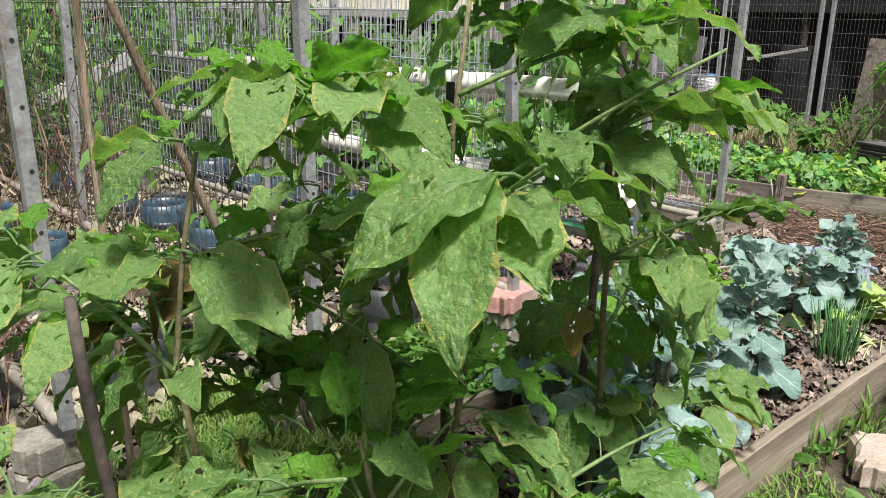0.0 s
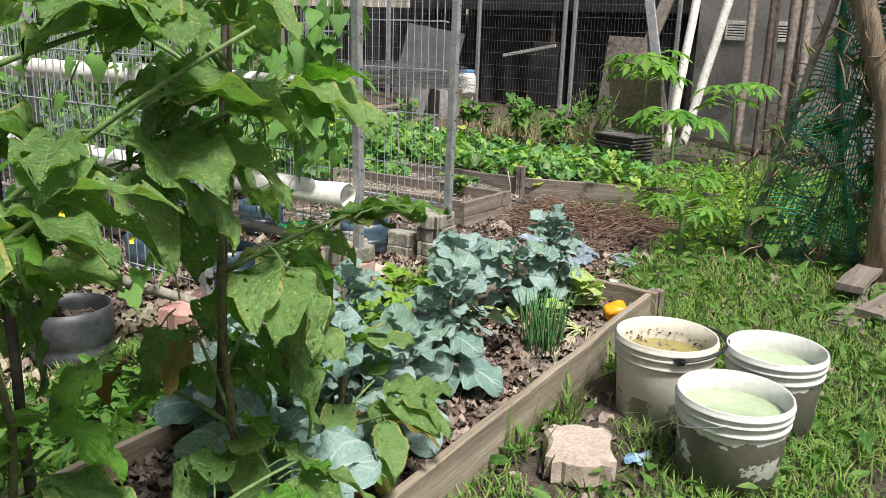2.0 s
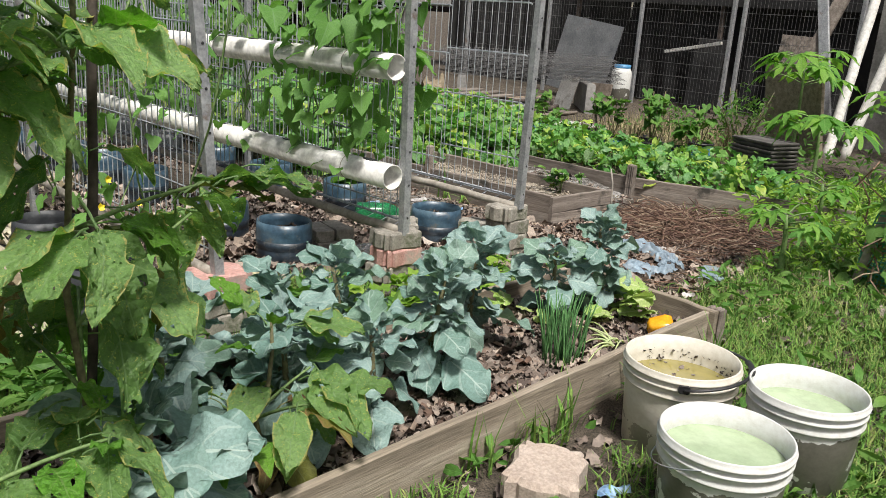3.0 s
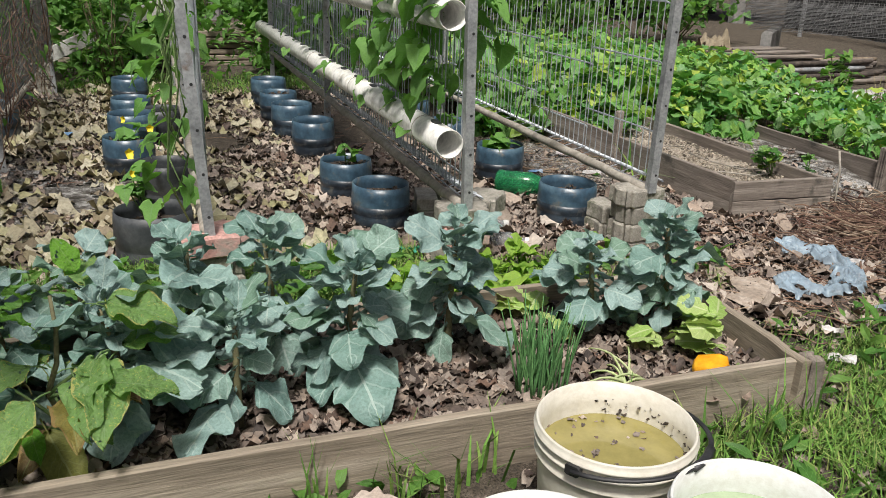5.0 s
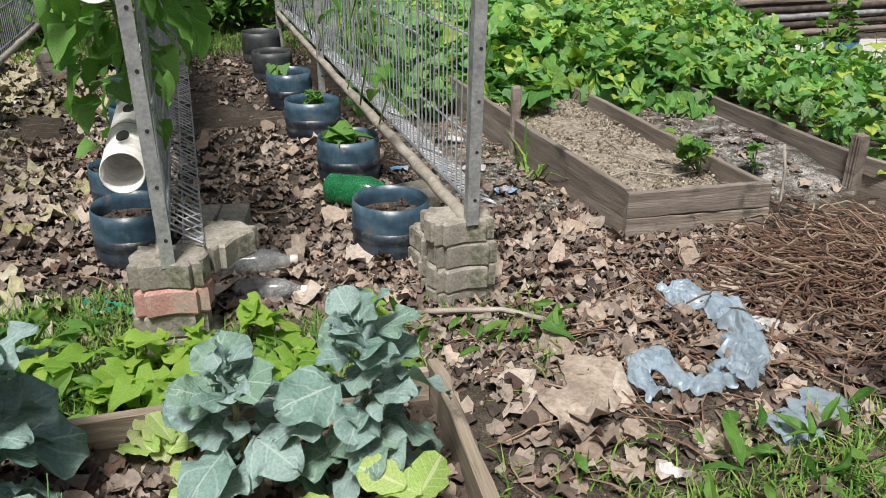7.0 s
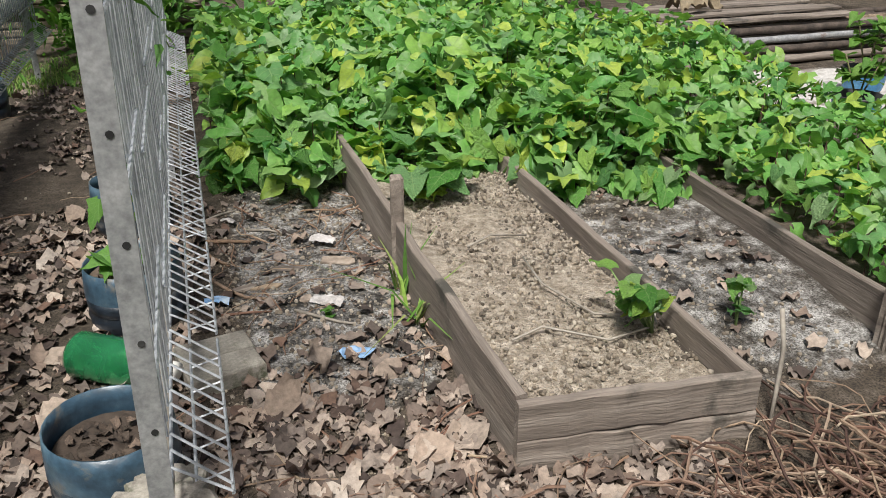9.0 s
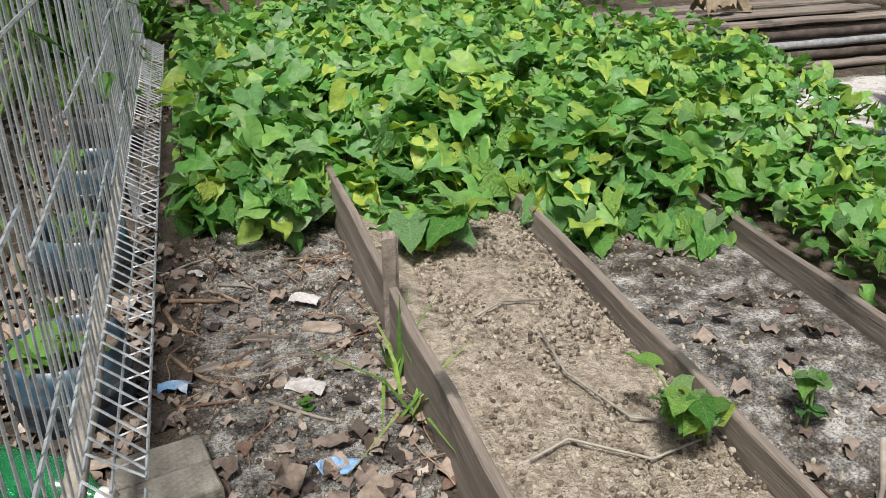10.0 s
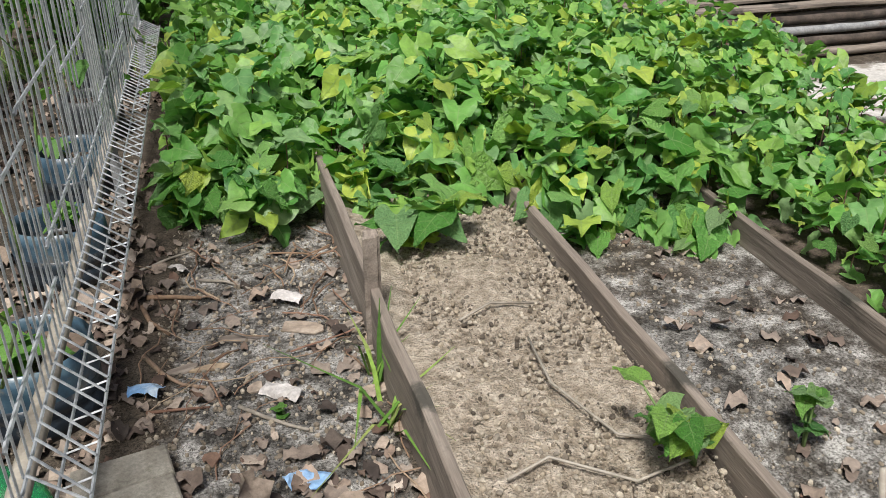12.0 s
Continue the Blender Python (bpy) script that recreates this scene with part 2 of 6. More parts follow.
MAT = {
    "ground": ground_material(),
    "board": surface("weathered_board", [(0.15, 0.122, 0.09), (0.28, 0.235, 0.18), (0.4, 0.345, 0.275)], 5, 45, 0.85, bump=0.4, stretch=(0.25, 4, 4), stain=(0.12, 0.1, 0.075), stain_at=0.66),
    "board_grey": surface("grey_board", [(0.12, 0.1, 0.085), (0.23, 0.195, 0.165), (0.34, 0.3, 0.26)], 5, 45, 0.88, bump=0.5, stretch=(0.25, 4, 4), stain=(0.07, 0.065, 0.055), stain_at=0.62, vary=0.2),
    "paver": surface("grey_paver", [(0.18, 0.165, 0.14), (0.31, 0.29, 0.25), (0.42, 0.395, 0.345)], 12, 120, 0.92, bump=0.5, stain=(0.11, 0.12, 0.075), stain_scale=8, vary=0.18),
    "paver_pink": surface("pink_paver", [(0.38, 0.2, 0.175), (0.5, 0.29, 0.255), (0.56, 0.38, 0.34)], 12, 120, 0.92, bump=0.5, stain=(0.36, 0.31, 0.27), stain_scale=8),
    "stone": surface("pale_paver", [(0.36, 0.29, 0.24), (0.46, 0.38, 0.32), (0.54, 0.46, 0.4)], 9, 110, 0.92, bump=0.5),
    "steel": surface("galvanised_steel", [(0.24, 0.25, 0.26), (0.36, 0.37, 0.38), (0.47, 0.48, 0.49)], 18, 90, 0.5, 0.35, 0.15, 0.002, stain=(0.2, 0.13, 0.09), stain_scale=5, stain_at=0.64),
    "wire": surface("galvanised_wire", [(0.25, 0.27, 0.3), (0.39, 0.42, 0.45), (0.5, 0.53, 0.56)], 10, 60, 0.45, 0.25, 0.05, 0.001),
    "wire_dark": surface("weathered_wire", [(0.07, 0.07, 0.072), (0.12, 0.12, 0.12), (0.17, 0.17, 0.168)], 10, 60, 0.6, 0.3, 0.05, 0.001),
    "pole": surface("bamboo_pole", [(0.19, 0.17, 0.14), (0.33, 0.3, 0.255), (0.43, 0.4, 0.35)], 6, 40, 0.7, bump=0.25, stain=(0.14, 0.12, 0.09), stain_at=0.62),
    "stick": surface("dark_stick", [(0.03, 0.025, 0.022), (0.07, 0.055, 0.045), (0.12, 0.095, 0.08)], 14, 70, 0.85),
    "twig": litter_material("dry_twig", [(0.13, 0.08, 0.055), (0.3, 0.2, 0.13), (0.22, 0.12, 0.085), (0.42, 0.33, 0.23)]),
    "vine_stem": litter_material("dry_vine", [(0.065, 0.035, 0.026), (0.13, 0.07, 0.05), (0.22, 0.14, 0.095), (0.1, 0.055, 0.042), (0.3, 0.22, 0.15), (0.17, 0.085, 0.06), (0.42, 0.34, 0.25)]),
    "pvc": surface("white_pvc", [(0.62, 0.61, 0.56), (0.75, 0.74, 0.7), (0.8, 0.79, 0.76)], 4, 30, 0.35, bump=0.05, stain=(0.5, 0.46, 0.36), stain_at=0.68),
    "pot_rim": surface("pale_blue_plastic_rim", [(0.02, 0.042, 0.065), (0.045, 0.09, 0.135), (0.1, 0.165, 0.21)], 9, 45, 0.36, bump=0.2, stain=(0.13, 0.13, 0.12), stain_scale=12, stain_at=0.6, spec=0.6),
    "pot": surface("blue_bottle_plastic", [(0.006, 0.009, 0.013), (0.014, 0.022, 0.033), (0.04, 0.062, 0.085)], 9, 45, 0.4, bump=0.35, stain=(0.09, 0.09, 0.085), stain_scale=14, stain_at=0.6, spec=0.6),
    "pot_dark": surface("dark_grey_plastic", [(0.022, 0.025, 0.03), (0.045, 0.05, 0.056), (0.09, 0.095, 0.1)], 9, 50, 0.5, bump=0.2),
    "soil": surface("potting_soil", [(0.02, 0.015, 0.012), (0.055, 0.042, 0.032), (0.12, 0.095, 0.075)], 25, 120, 0.95, bump=1.0, depth=0.02),
    "soil_litter": litter_material("potting_soil_with_chips", [(0.03, 0.023, 0.018), (0.09, 0.065, 0.048), (0.05, 0.037, 0.028), (0.17, 0.125, 0.095)]),
    "bed_soil": surface("sandy_bed_soil", [(0.19, 0.15, 0.105), (0.45, 0.385, 0.305), (0.7, 0.62, 0.52)], 34, 170, 0.95, bump=1.0, depth=0.03),
    "mulch_soil": surface("mulched_soil", [(0.03, 0.022, 0.018), (0.08, 0.06, 0.047), (0.15, 0.12, 0.095)], 14, 90, 0.95, bump=1.0, depth=0.02),
    "litter": litter_material("leaf_litter", [(0.04, 0.031, 0.027), (0.12, 0.088, 0.072), (0.2, 0.158, 0.13), (0.32, 0.27, 0.23), (0.085, 0.058, 0.047), (0.5, 0.42, 0.35), (0.15, 0.105, 0.08), (0.38, 0.3, 0.24), (0.24, 0.2, 0.17), (0.055, 0.04, 0.034), (0.17, 0.105, 0.075)]),
    "litter_pale": litter_material("pale_litter", [(0.24, 0.2, 0.13), (0.4, 0.36, 0.25), (0.52, 0.48, 0.36), (0.18, 0.14, 0.09), (0.34, 0.32, 0.17), (0.46, 0.43, 0.34)]),
    "litter_large": litter_material("large_dry_leaf", [(0.3, 0.235, 0.185), (0.44, 0.365, 0.3), (0.22, 0.165, 0.125), (0.5, 0.44, 0.38), (0.36, 0.28, 0.22)]),
    "pebble": litter_material("pebbles", [(0.16, 0.13, 0.095), (0.34, 0.29, 0.22), (0.5, 0.45, 0.37), (0.08, 0.065, 0.05), (0.26, 0.22, 0.17)]),
    "eggplant": leaf_material("eggplant_leaf", [(0.12, 0.25, 0.06), (0.17, 0.32, 0.085), (0.21, 0.38, 0.11), (0.26, 0.43, 0.14)], (0.27, 0.4, 0.19), (0.46, 0.45, 0.14), 0.93, 0.03, 5, 0.4, 0.42, (0.42, 0.47, 0.12), 0.7, 0.6, 0.8, 0.6, 0.33),
    "eggplant_young_bright": leaf_material("eggplant_young_bright_leaf", [(0.14, 0.36, 0.04), (0.22, 0.46, 0.06)], (0.27, 0.42, 0.14), None, 0.9, 0.04, 5, 0.4, 0.42, None, 0.45, 0.6, 0.8, 0.8, 0.3),
    "eggplant_old": leaf_material("eggplant_old_leaf", [(0.19, 0.19, 0.04), (0.12, 0.15, 0.035), (0.26, 0.21, 0.06), (0.13, 0.075, 0.04)], (0.24, 0.26, 0.1), (0.3, 0.2, 0.08), 0.8, 0.05, 7, 0.35),
    "kale": leaf_material("kale_leaf", [(0.15, 0.265, 0.225), (0.22, 0.345, 0.32), (0.3, 0.42, 0.41), (0.18, 0.3, 0.22), (0.26, 0.385, 0.365)], (0.47, 0.57, 0.52), None, 0.9, 0.04, 4, 0.12, 0.5, None, 0.5, 0.6, 0.5, 0.35),
    "potato": leaf_material("sweet_potato_leaf", [(0.075, 0.24, 0.04), (0.15, 0.39, 0.08), (0.24, 0.48, 0.12), (0.16, 0.35, 0.13), (0.1, 0.3, 0.06), (0.46, 0.58, 0.1), (0.25, 0.48, 0.1), (0.25, 0.4, 0.19), (0.07, 0.25, 0.06), (0.3, 0.5, 0.1)], (0.28, 0.42, 0.17), None, 0.95, 0.04, 4, 0.3, 0.45, None, 0.5, 0.5, 0.9, 0.6),
    "vine": leaf_material("vine_leaf", [(0.12, 0.29, 0.06), (0.19, 0.39, 0.09), (0.15, 0.3, 0.1)], (0.2, 0.36, 0.15), None, 0.9, 0.05, 5, 0.4),
    "weed": leaf_material("weed_leaf", [(0.07, 0.19, 0.035), (0.12, 0.27, 0.05), (0.17, 0.31, 0.065)], (0.17, 0.34, 0.1), None, 0.9, 0.05, 5, 0.35),
    "papaya": leaf_material("papaya_leaf", [(0.1, 0.28, 0.05), (0.17, 0.38, 0.06), (0.25, 0.46, 0.07)], (0.27, 0.46, 0.14), None, 0.95, 0.05, 5, 0.4),
    "lettuce": leaf_material("wilted_lettuce_leaf", [(0.36, 0.54, 0.14), (0.5, 0.64, 0.25), (0.42, 0.55, 0.18), (0.56, 0.6, 0.34)], (0.68, 0.72, 0.45), None, 0.9, 0.1, 5, 0.3),
    "grass": litter_material("grass_blades", [(0.06, 0.15, 0.02), (0.1, 0.23, 0.03), (0.16, 0.31, 0.05), (0.28, 0.32, 0.1), (0.09, 0.21, 0.03), (0.22, 0.36, 0.06)]),
    "chive": litter_material("chive_blades", [(0.07, 0.2, 0.06), (0.12, 0.28, 0.09)]),
    "stem_green": surface("green_stem", [(0.1, 0.17, 0.05), (0.15, 0.24, 0.08), (0.2, 0.28, 0.1)], 20, 80, 0.6, bump=0.2),
    "stem_wood": surface("woody_stem", [(0.1, 0.09, 0.05), (0.15, 0.14, 0.07), (0.2, 0.18, 0.09)], 20, 80, 0.75, bump=0.4),
    "bark": surface("tree_bark", [(0.13, 0.095, 0.065), (0.26, 0.2, 0.14), (0.37, 0.3, 0.22)], 8, 50, 0.9, bump=0.9, depth=0.02, stretch=(3, 3, 0.4)),
    "bag": glassy("pale_blue_plastic", (0.4, 0.52, 0.62), 0.0, 0.3, 0.68),
    "bag_blue": surface("blue_plastic_wrapper", [(0.1, 0.25, 0.5), (0.25, 0.42, 0.66), (0.5, 0.6, 0.7)], 12, 60, 0.35, bump=0.5),
    "card": surface("wet_cardboard", [(0.22, 0.175, 0.14), (0.34, 0.28, 0.225), (0.44, 0.375, 0.315)], 14, 70, 0.9, bump=0.6),
    "paper": surface("white_paper", [(0.3, 0.28, 0.26), (0.52, 0.5, 0.49), (0.66, 0.64, 0.63)], 22, 90, 0.85, bump=0.6),
    "pepper": surface("orange_pepper_skin", [(0.75, 0.27, 0.01), (0.85, 0.36, 0.015), (0.88, 0.43, 0.03)], 6, 40, 0.25, bump=0.1),
    "yellow": surface("yellow_petals", [(0.75, 0.58, 0.02), (0.85, 0.7, 0.04), (0.88, 0.75, 0.1)], 20, 80, 0.7),
    "purple": surface("purple_petals", [(0.3, 0.16, 0.33), (0.42, 0.26, 0.45), (0.5, 0.35, 0.5)], 20, 80, 0.7),
    "green_glass": glassy("green_bottle_plastic", (0.06, 0.5, 0.2), 0.7, 0.12),
    "clear": glassy("clear_bottle_plastic", (0.85, 0.9, 0.93), 0.55, 0.18, 0.55),
    "bucket_cream": bucket_material("cream_bucket", (0.68, 0.65, 0.57), (0.42, 0.39, 0.32), 0.12, 0.5),
    "bucket_white": bucket_material("white_bucket", (0.68, 0.69, 0.67), (0.07, 0.068, 0.055), 0.25, 0.42),
    "water_brown": water_material("stale_water", (0.3, 0.26, 0.09)),
    "water_green": water_material("cloudy_green_water", (0.4, 0.5, 0.32)),
    "black": surface("black_plastic", [(0.012, 0.012, 0.013), (0.025, 0.025, 0.027), (0.05, 0.05, 0.05)], 8, 50, 0.5, bump=0.2),
    "crate": surface("black_nursery_tray", [(0.05, 0.045, 0.042), (0.085, 0.08, 0.075), (0.15, 0.14, 0.13)], 8, 50, 0.7, bump=0.2),
    "blue_label": surface("blue_pot", [(0.03, 0.14, 0.3), (0.06, 0.22, 0.42), (0.12, 0.3, 0.5)], 8, 50, 0.45),
    "cream_wall": surface("cream_painted_wall", [(0.5, 0.46, 0.36), (0.66, 0.62, 0.51), (0.74, 0.7, 0.6)], 1.2, 25, 0.85, bump=0.15, stretch=(1, 1, 0.25), stain=(0.2, 0.18, 0.15), stain_scale=0.8, stain_at=0.62),
    "concrete": surface("stained_concrete", [(0.16, 0.152, 0.145), (0.26, 0.252, 0.24), (0.34, 0.332, 0.315)], 1.5, 30, 0.9, bump=0.2, stain=(0.13, 0.13, 0.12), stain_scale=1.2, stain_at=0.6),
    # near black: the void's shade put into the colour; also dark sheet and board
    "shade_and_sheet_dark": surface("painted_void_shade_and_dark_sheet", [(0.015, 0.015, 0.015), (0.03, 0.03, 0.03), (0.05, 0.05, 0.048)], 1.5, 20, 0.95),
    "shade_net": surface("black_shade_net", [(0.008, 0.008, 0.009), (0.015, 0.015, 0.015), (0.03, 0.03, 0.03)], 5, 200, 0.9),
    "sheet": surface("grey_sheet_metal", [(0.12, 0.125, 0.14), (0.18, 0.19, 0.2), (0.24, 0.25, 0.26)], 3, 40, 0.6, 0.3, 0.1, stain=(0.17, 0.14, 0.12), stain_at=0.64),
    "net": surface("green_netting", [(0.02, 0.2, 0.12), (0.04, 0.29, 0.18), (0.08, 0.36, 0.25)], 10, 60, 0.6),
    "lime_weed": leaf_material("lime_weed_leaf", [(0.2, 0.38, 0.05), (0.29, 0.47, 0.07), (0.38, 0.54, 0.1)], (0.3, 0.5, 0.15), None, 0.9, 0.05, 5, 0.4),
    "dry_grass": litter_material("dry_grass", [(0.33, 0.27, 0.15), (0.45, 0.38, 0.23), (0.25, 0.2, 0.11), (0.2, 0.24, 0.08)]),
    "slab": surface("pale_concrete_slab", [(0.4, 0.39, 0.37), (0.53, 0.52, 0.5), (0.6, 0.59, 0.57)], 3, 60, 0.92, bump=0.3, stain=(0.22, 0.2, 0.17), stain_scale=3, stain_at=0.55),
    "fabric": surface("brown_cloth", [(0.14, 0.11, 0.07), (0.22, 0.18, 0.12), (0.28, 0.24, 0.17)], 8, 60, 0.95),
}


# ---- geometry: each shape is (vertices, faces, luv) ----
def joined(shapes):
    V, F, U, n = [], [], [], 0
    for v, f, u in shapes:
        V.append(v)
        F.extend([tuple(i + n for i in q) for q in f])
        U.append(u if u is not None else np.zeros((len(v), 3)))
        n += len(v)
    return np.concatenate(V), F, np.concatenate(U)


def moved(shape, m):
    v, f, u = shape
    a = np.array(m)
    return v @ a[:3, :3].T + a[:3, 3], f, u


def mesh_of(name, shape, material, smooth=False):
    v, f, u = shape
    me = bpy.data.meshes.new(name)
    me.from_pydata(np.asarray(v).tolist(), [], f)
    if u is not None:
        me.attributes.new("luv", "FLOAT_VECTOR", "POINT").data.foreach_set("vector", np.asarray(u, dtype=np.float32).ravel())
    me.materials.append(MAT[material])
    if smooth:
        me.polygons.foreach_set("use_smooth", [True] * len(me.polygons))
    me.update()
    return me


def part(name, shape, material, parent, label="", smooth=False, m=None):
    data = shape if isinstance(shape, bpy.types.Mesh) else mesh_of(name, shape, material, smooth)
    ob = new(name, data)
    ob.parent = parent
    if m is not None:
        ob.matrix_basis = m
    return tagged(ob, label)


def thing(name, label, category, at=(0, 0, 0), turn=0.0, group="", kind=""):
    ob = new(name)
    ob.empty_display_size = 0.05
    ob.matrix_basis = pose(*at, 0, 0, turn)
    return tagged(ob, label, category, group, kind)


def single(name, shape, material, label, category, at=(0, 0, 0), turn=0.0, group="", kind="", smooth=False):
    ob = new(name, mesh_of(name, shape, material, smooth))
    ob.matrix_basis = pose(*at, 0, 0, turn)
    return tagged(ob, label, category, group, kind)


def beam(p, q, width, height, steps=6, wobble=0.004, chamfer=0.15, up=(0, 0, 1), seed=0):
    """A sawn board from p to q with worn, chamfered edges; width across, height along up."""
    p, q, up = np.array(p, float), np.array(q, float), np.array(up, float)
    d = q - p
    length = np.linalg.norm(d)
    d /= length
    side = np.cross(d, up)
    side /= np.linalg.norm(side)
    up = np.cross(side, d)
    w, h, c = width / 2, height / 2, chamfer * min(width, height)
    ring = [(-w + c, -h), (w - c, -h), (w, -h + c), (w, h - c), (w - c, h), (-w + c, h), (-w, h - c), (-w, -h + c)]
    r = np.random.default_rng(seed + 11)
    V = []
    for i in range(steps + 1):
        o = r.normal(0, wobble, 2)
        for a, b in ring:
            e = r.normal(0, wobble * 0.25, 2)
            V.append(p + d * length * i / steps + side * (a + o[0] + e[0]) + up * (b + o[1] * 0.6 + e[1]))
    F = [(i * 8 + k, i * 8 + (k + 1) % 8, (i + 1) * 8 + (k + 1) % 8, (i + 1) * 8 + k) for i in range(steps) for k in range(8)]
    F += [tuple(range(7, -1, -1)), tuple(range(steps * 8, steps * 8 + 8))]
    return np.array(V), F, None


def tube(points, radii, sides=6, caps=True):
    P = np.array(points, float)
    n = len(P)
    rad = np.broadcast_to(np.array(radii, float), (n,)) if np.ndim(radii) else np.full(n, float(radii))
    T = np.gradient(P, axis=0)
    T /= np.linalg.norm(T, axis=1)[:, None] + 1e-9
    ref = np.array([0, 0, 1.0]) if abs(T[0][2]) < 0.9 else np.array([1.0, 0, 0])
    V = []
    for i in range(n):
        a = np.cross(T[i], ref)
        a /= np.linalg.norm(a) + 1e-9
        b = np.cross(a, T[i])
        for k in range(sides):
            ang = 2 * math.pi * k / sides
            V.append(P[i] + rad[i] * (math.cos(ang) * a + math.sin(ang) * b))
    F = [(i * sides + k, i * sides + (k + 1) % sides, (i + 1) * sides + (k + 1) % sides, (i + 1) * sides + k)
         for i in range(n - 1) for k in range(sides)]
    if caps:
        F += [tuple(range(sides - 1, -1, -1)), tuple(range((n - 1) * sides, n * sides))]
    return np.array(V), F, None


def lathe(profile, sides=24, close=False):
    V = [(r * math.cos(2 * math.pi * k / sides), r * math.sin(2 * math.pi * k / sides), z) for r, z in profile for k in range(sides)]
    n = len(profile)
    F = [(i * sides + k, i * sides + (k + 1) % sides, (i + 1) * sides + (k + 1) % sides, (i + 1) * sides + k)
         for i in range(n - 1) for k in range(sides)]
    if close:
        F.append(tuple(range((n - 1) * sides, n * sides)))
    return np.array(V), F, None


def prism(outline, z0, z1, chamfer=0.006):
    """A solid with that outline and a chamfered top and bottom edge."""
    o = np.array(outline)
    c = o.mean(axis=0)
    k = 1 - chamfer / np.linalg.norm(o - c, axis=1)[:, None]
    rings = [(c + (o - c) * k, z0), (o, z0 + chamfer), (o, z1 - chamfer), (c + (o - c) * k, z1)]
    n = len(o)
    V = np.concatenate([np.c_[p, np.full(n, z)] for p, z in rings])
    F = [(i * n + j, i * n + (j + 1) % n, (i + 1) * n + (j + 1) % n, (i + 1) * n + j) for i in range(3) for j in range(n)]
    F += [tuple(range(n - 1, -1, -1)), tuple(range(3 * n, 4 * n))]
    return V, F, None


def leaf_shape(profile, half=3, rows=8, fold=0.25, droop=0.35, ripple=0.05, lobes=0.0, lobe_count=3, holes=0, seed=0, sweep=0.0, waves=2.5, pucker=0.0, cells=6):
    """A blade 1 long from its base along y; profile gives the half width along it."""
    r = np.random.default_rng(seed)
    ph = r.uniform(0, 6.28, 4)
    V, U = [], []
    for j in range(rows + 1):
        v = (1 - math.cos(math.pi * j / rows)) / 2 if rows > 4 else j / rows
        for i in range(-half, half + 1):
            s = i / half
            w = profile(v)
            if abs(s) > 0.6:
                w *= 1 + lobes * math.sin(v * lobe_count * 6.283 + ph[0] + (1 if s > 0 else 0)) + r.normal(0, 0.02)
            x = s * w
            z = fold * abs(x) - droop * v * v + ripple * math.sin(v * waves * 6.283 + ph[1 if s > 0 else 2]) * abs(s) ** 1.5
            z += pucker * math.sin((v * cells - abs(s) * 0.3 * cells) * 6.283) * (0.25 + abs(s)) + pucker * 0.8 * noise.noise(Vector((x * 9, v * 9, seed)))
            V.append((x, v - sweep * abs(s) ** 1.5 * (1 - v) ** 2, z + r.normal(0, 0.004)))
            U.append((s, v, 0))
    n = 2 * half + 1
    if pucker:
        for k in range(len(V)):
            if 0 < k % n < n - 1 and k % n != half:
                V[k] = (V[k][0] + r.normal(0, 0.008), V[k][1] + r.normal(0, 0.014), V[k][2])
    F = [(j * n + i, j * n + i + 1, (j + 1) * n + i + 1, (j + 1) * n + i) for j in range(rows) for i in range(n - 1)]
    if holes:
        gone = set()
        for _ in range(holes):
            j, i = int(r.integers(3, rows - 3)), int(r.integers(2, n - 3))
            if i not in (half - 1, half):
                gone.add((j, i))
        F = [f for k, f in enumerate(F) if (k // (n - 1), k % (n - 1)) not in gone]
    return np.array(V), F, np.array(U)


def ovate(v):
    return 0.006 + 0.8 * v ** 0.5 * (1 - min(1, v)) ** 0.7


def kale_profile(v):
    if v < 0.36:
        return 0.014
    u = (v - 0.36) / 0.64
    return 0.012 + 0.37 * max(0.0, math.sin(math.pi * u ** 0.85)) ** 0.62


def oblong(v):
    return 0.008 + 0.3 * max(0.0, math.sin(math.pi * min(1.0, v ** 0.82))) ** 0.72


def cordate(v):
    """Half width of a sweet potato leaf: broad shoulders, a drawn-out tip."""
    return float(np.interp(v, (0, 0.08, 0.2, 0.35, 0.55, 0.75, 0.9, 1), (0.2, 0.38, 0.49, 0.45, 0.33, 0.17, 0.06, 0.004)))


def lance(v):
    return 0.17 * math.sin(math.pi * min(1, v ** 0.8)) ** 0.9 + 0.004


def leaf_with_stalk(shape, length=0.32, r=0.014):
    """The blade with its stalk behind the base."""
    return joined([shape, tube([(0, -length, -0.12), (0, -length * 0.5, -0.03), (0, 0.05, 0.0)], r, 5, False)])


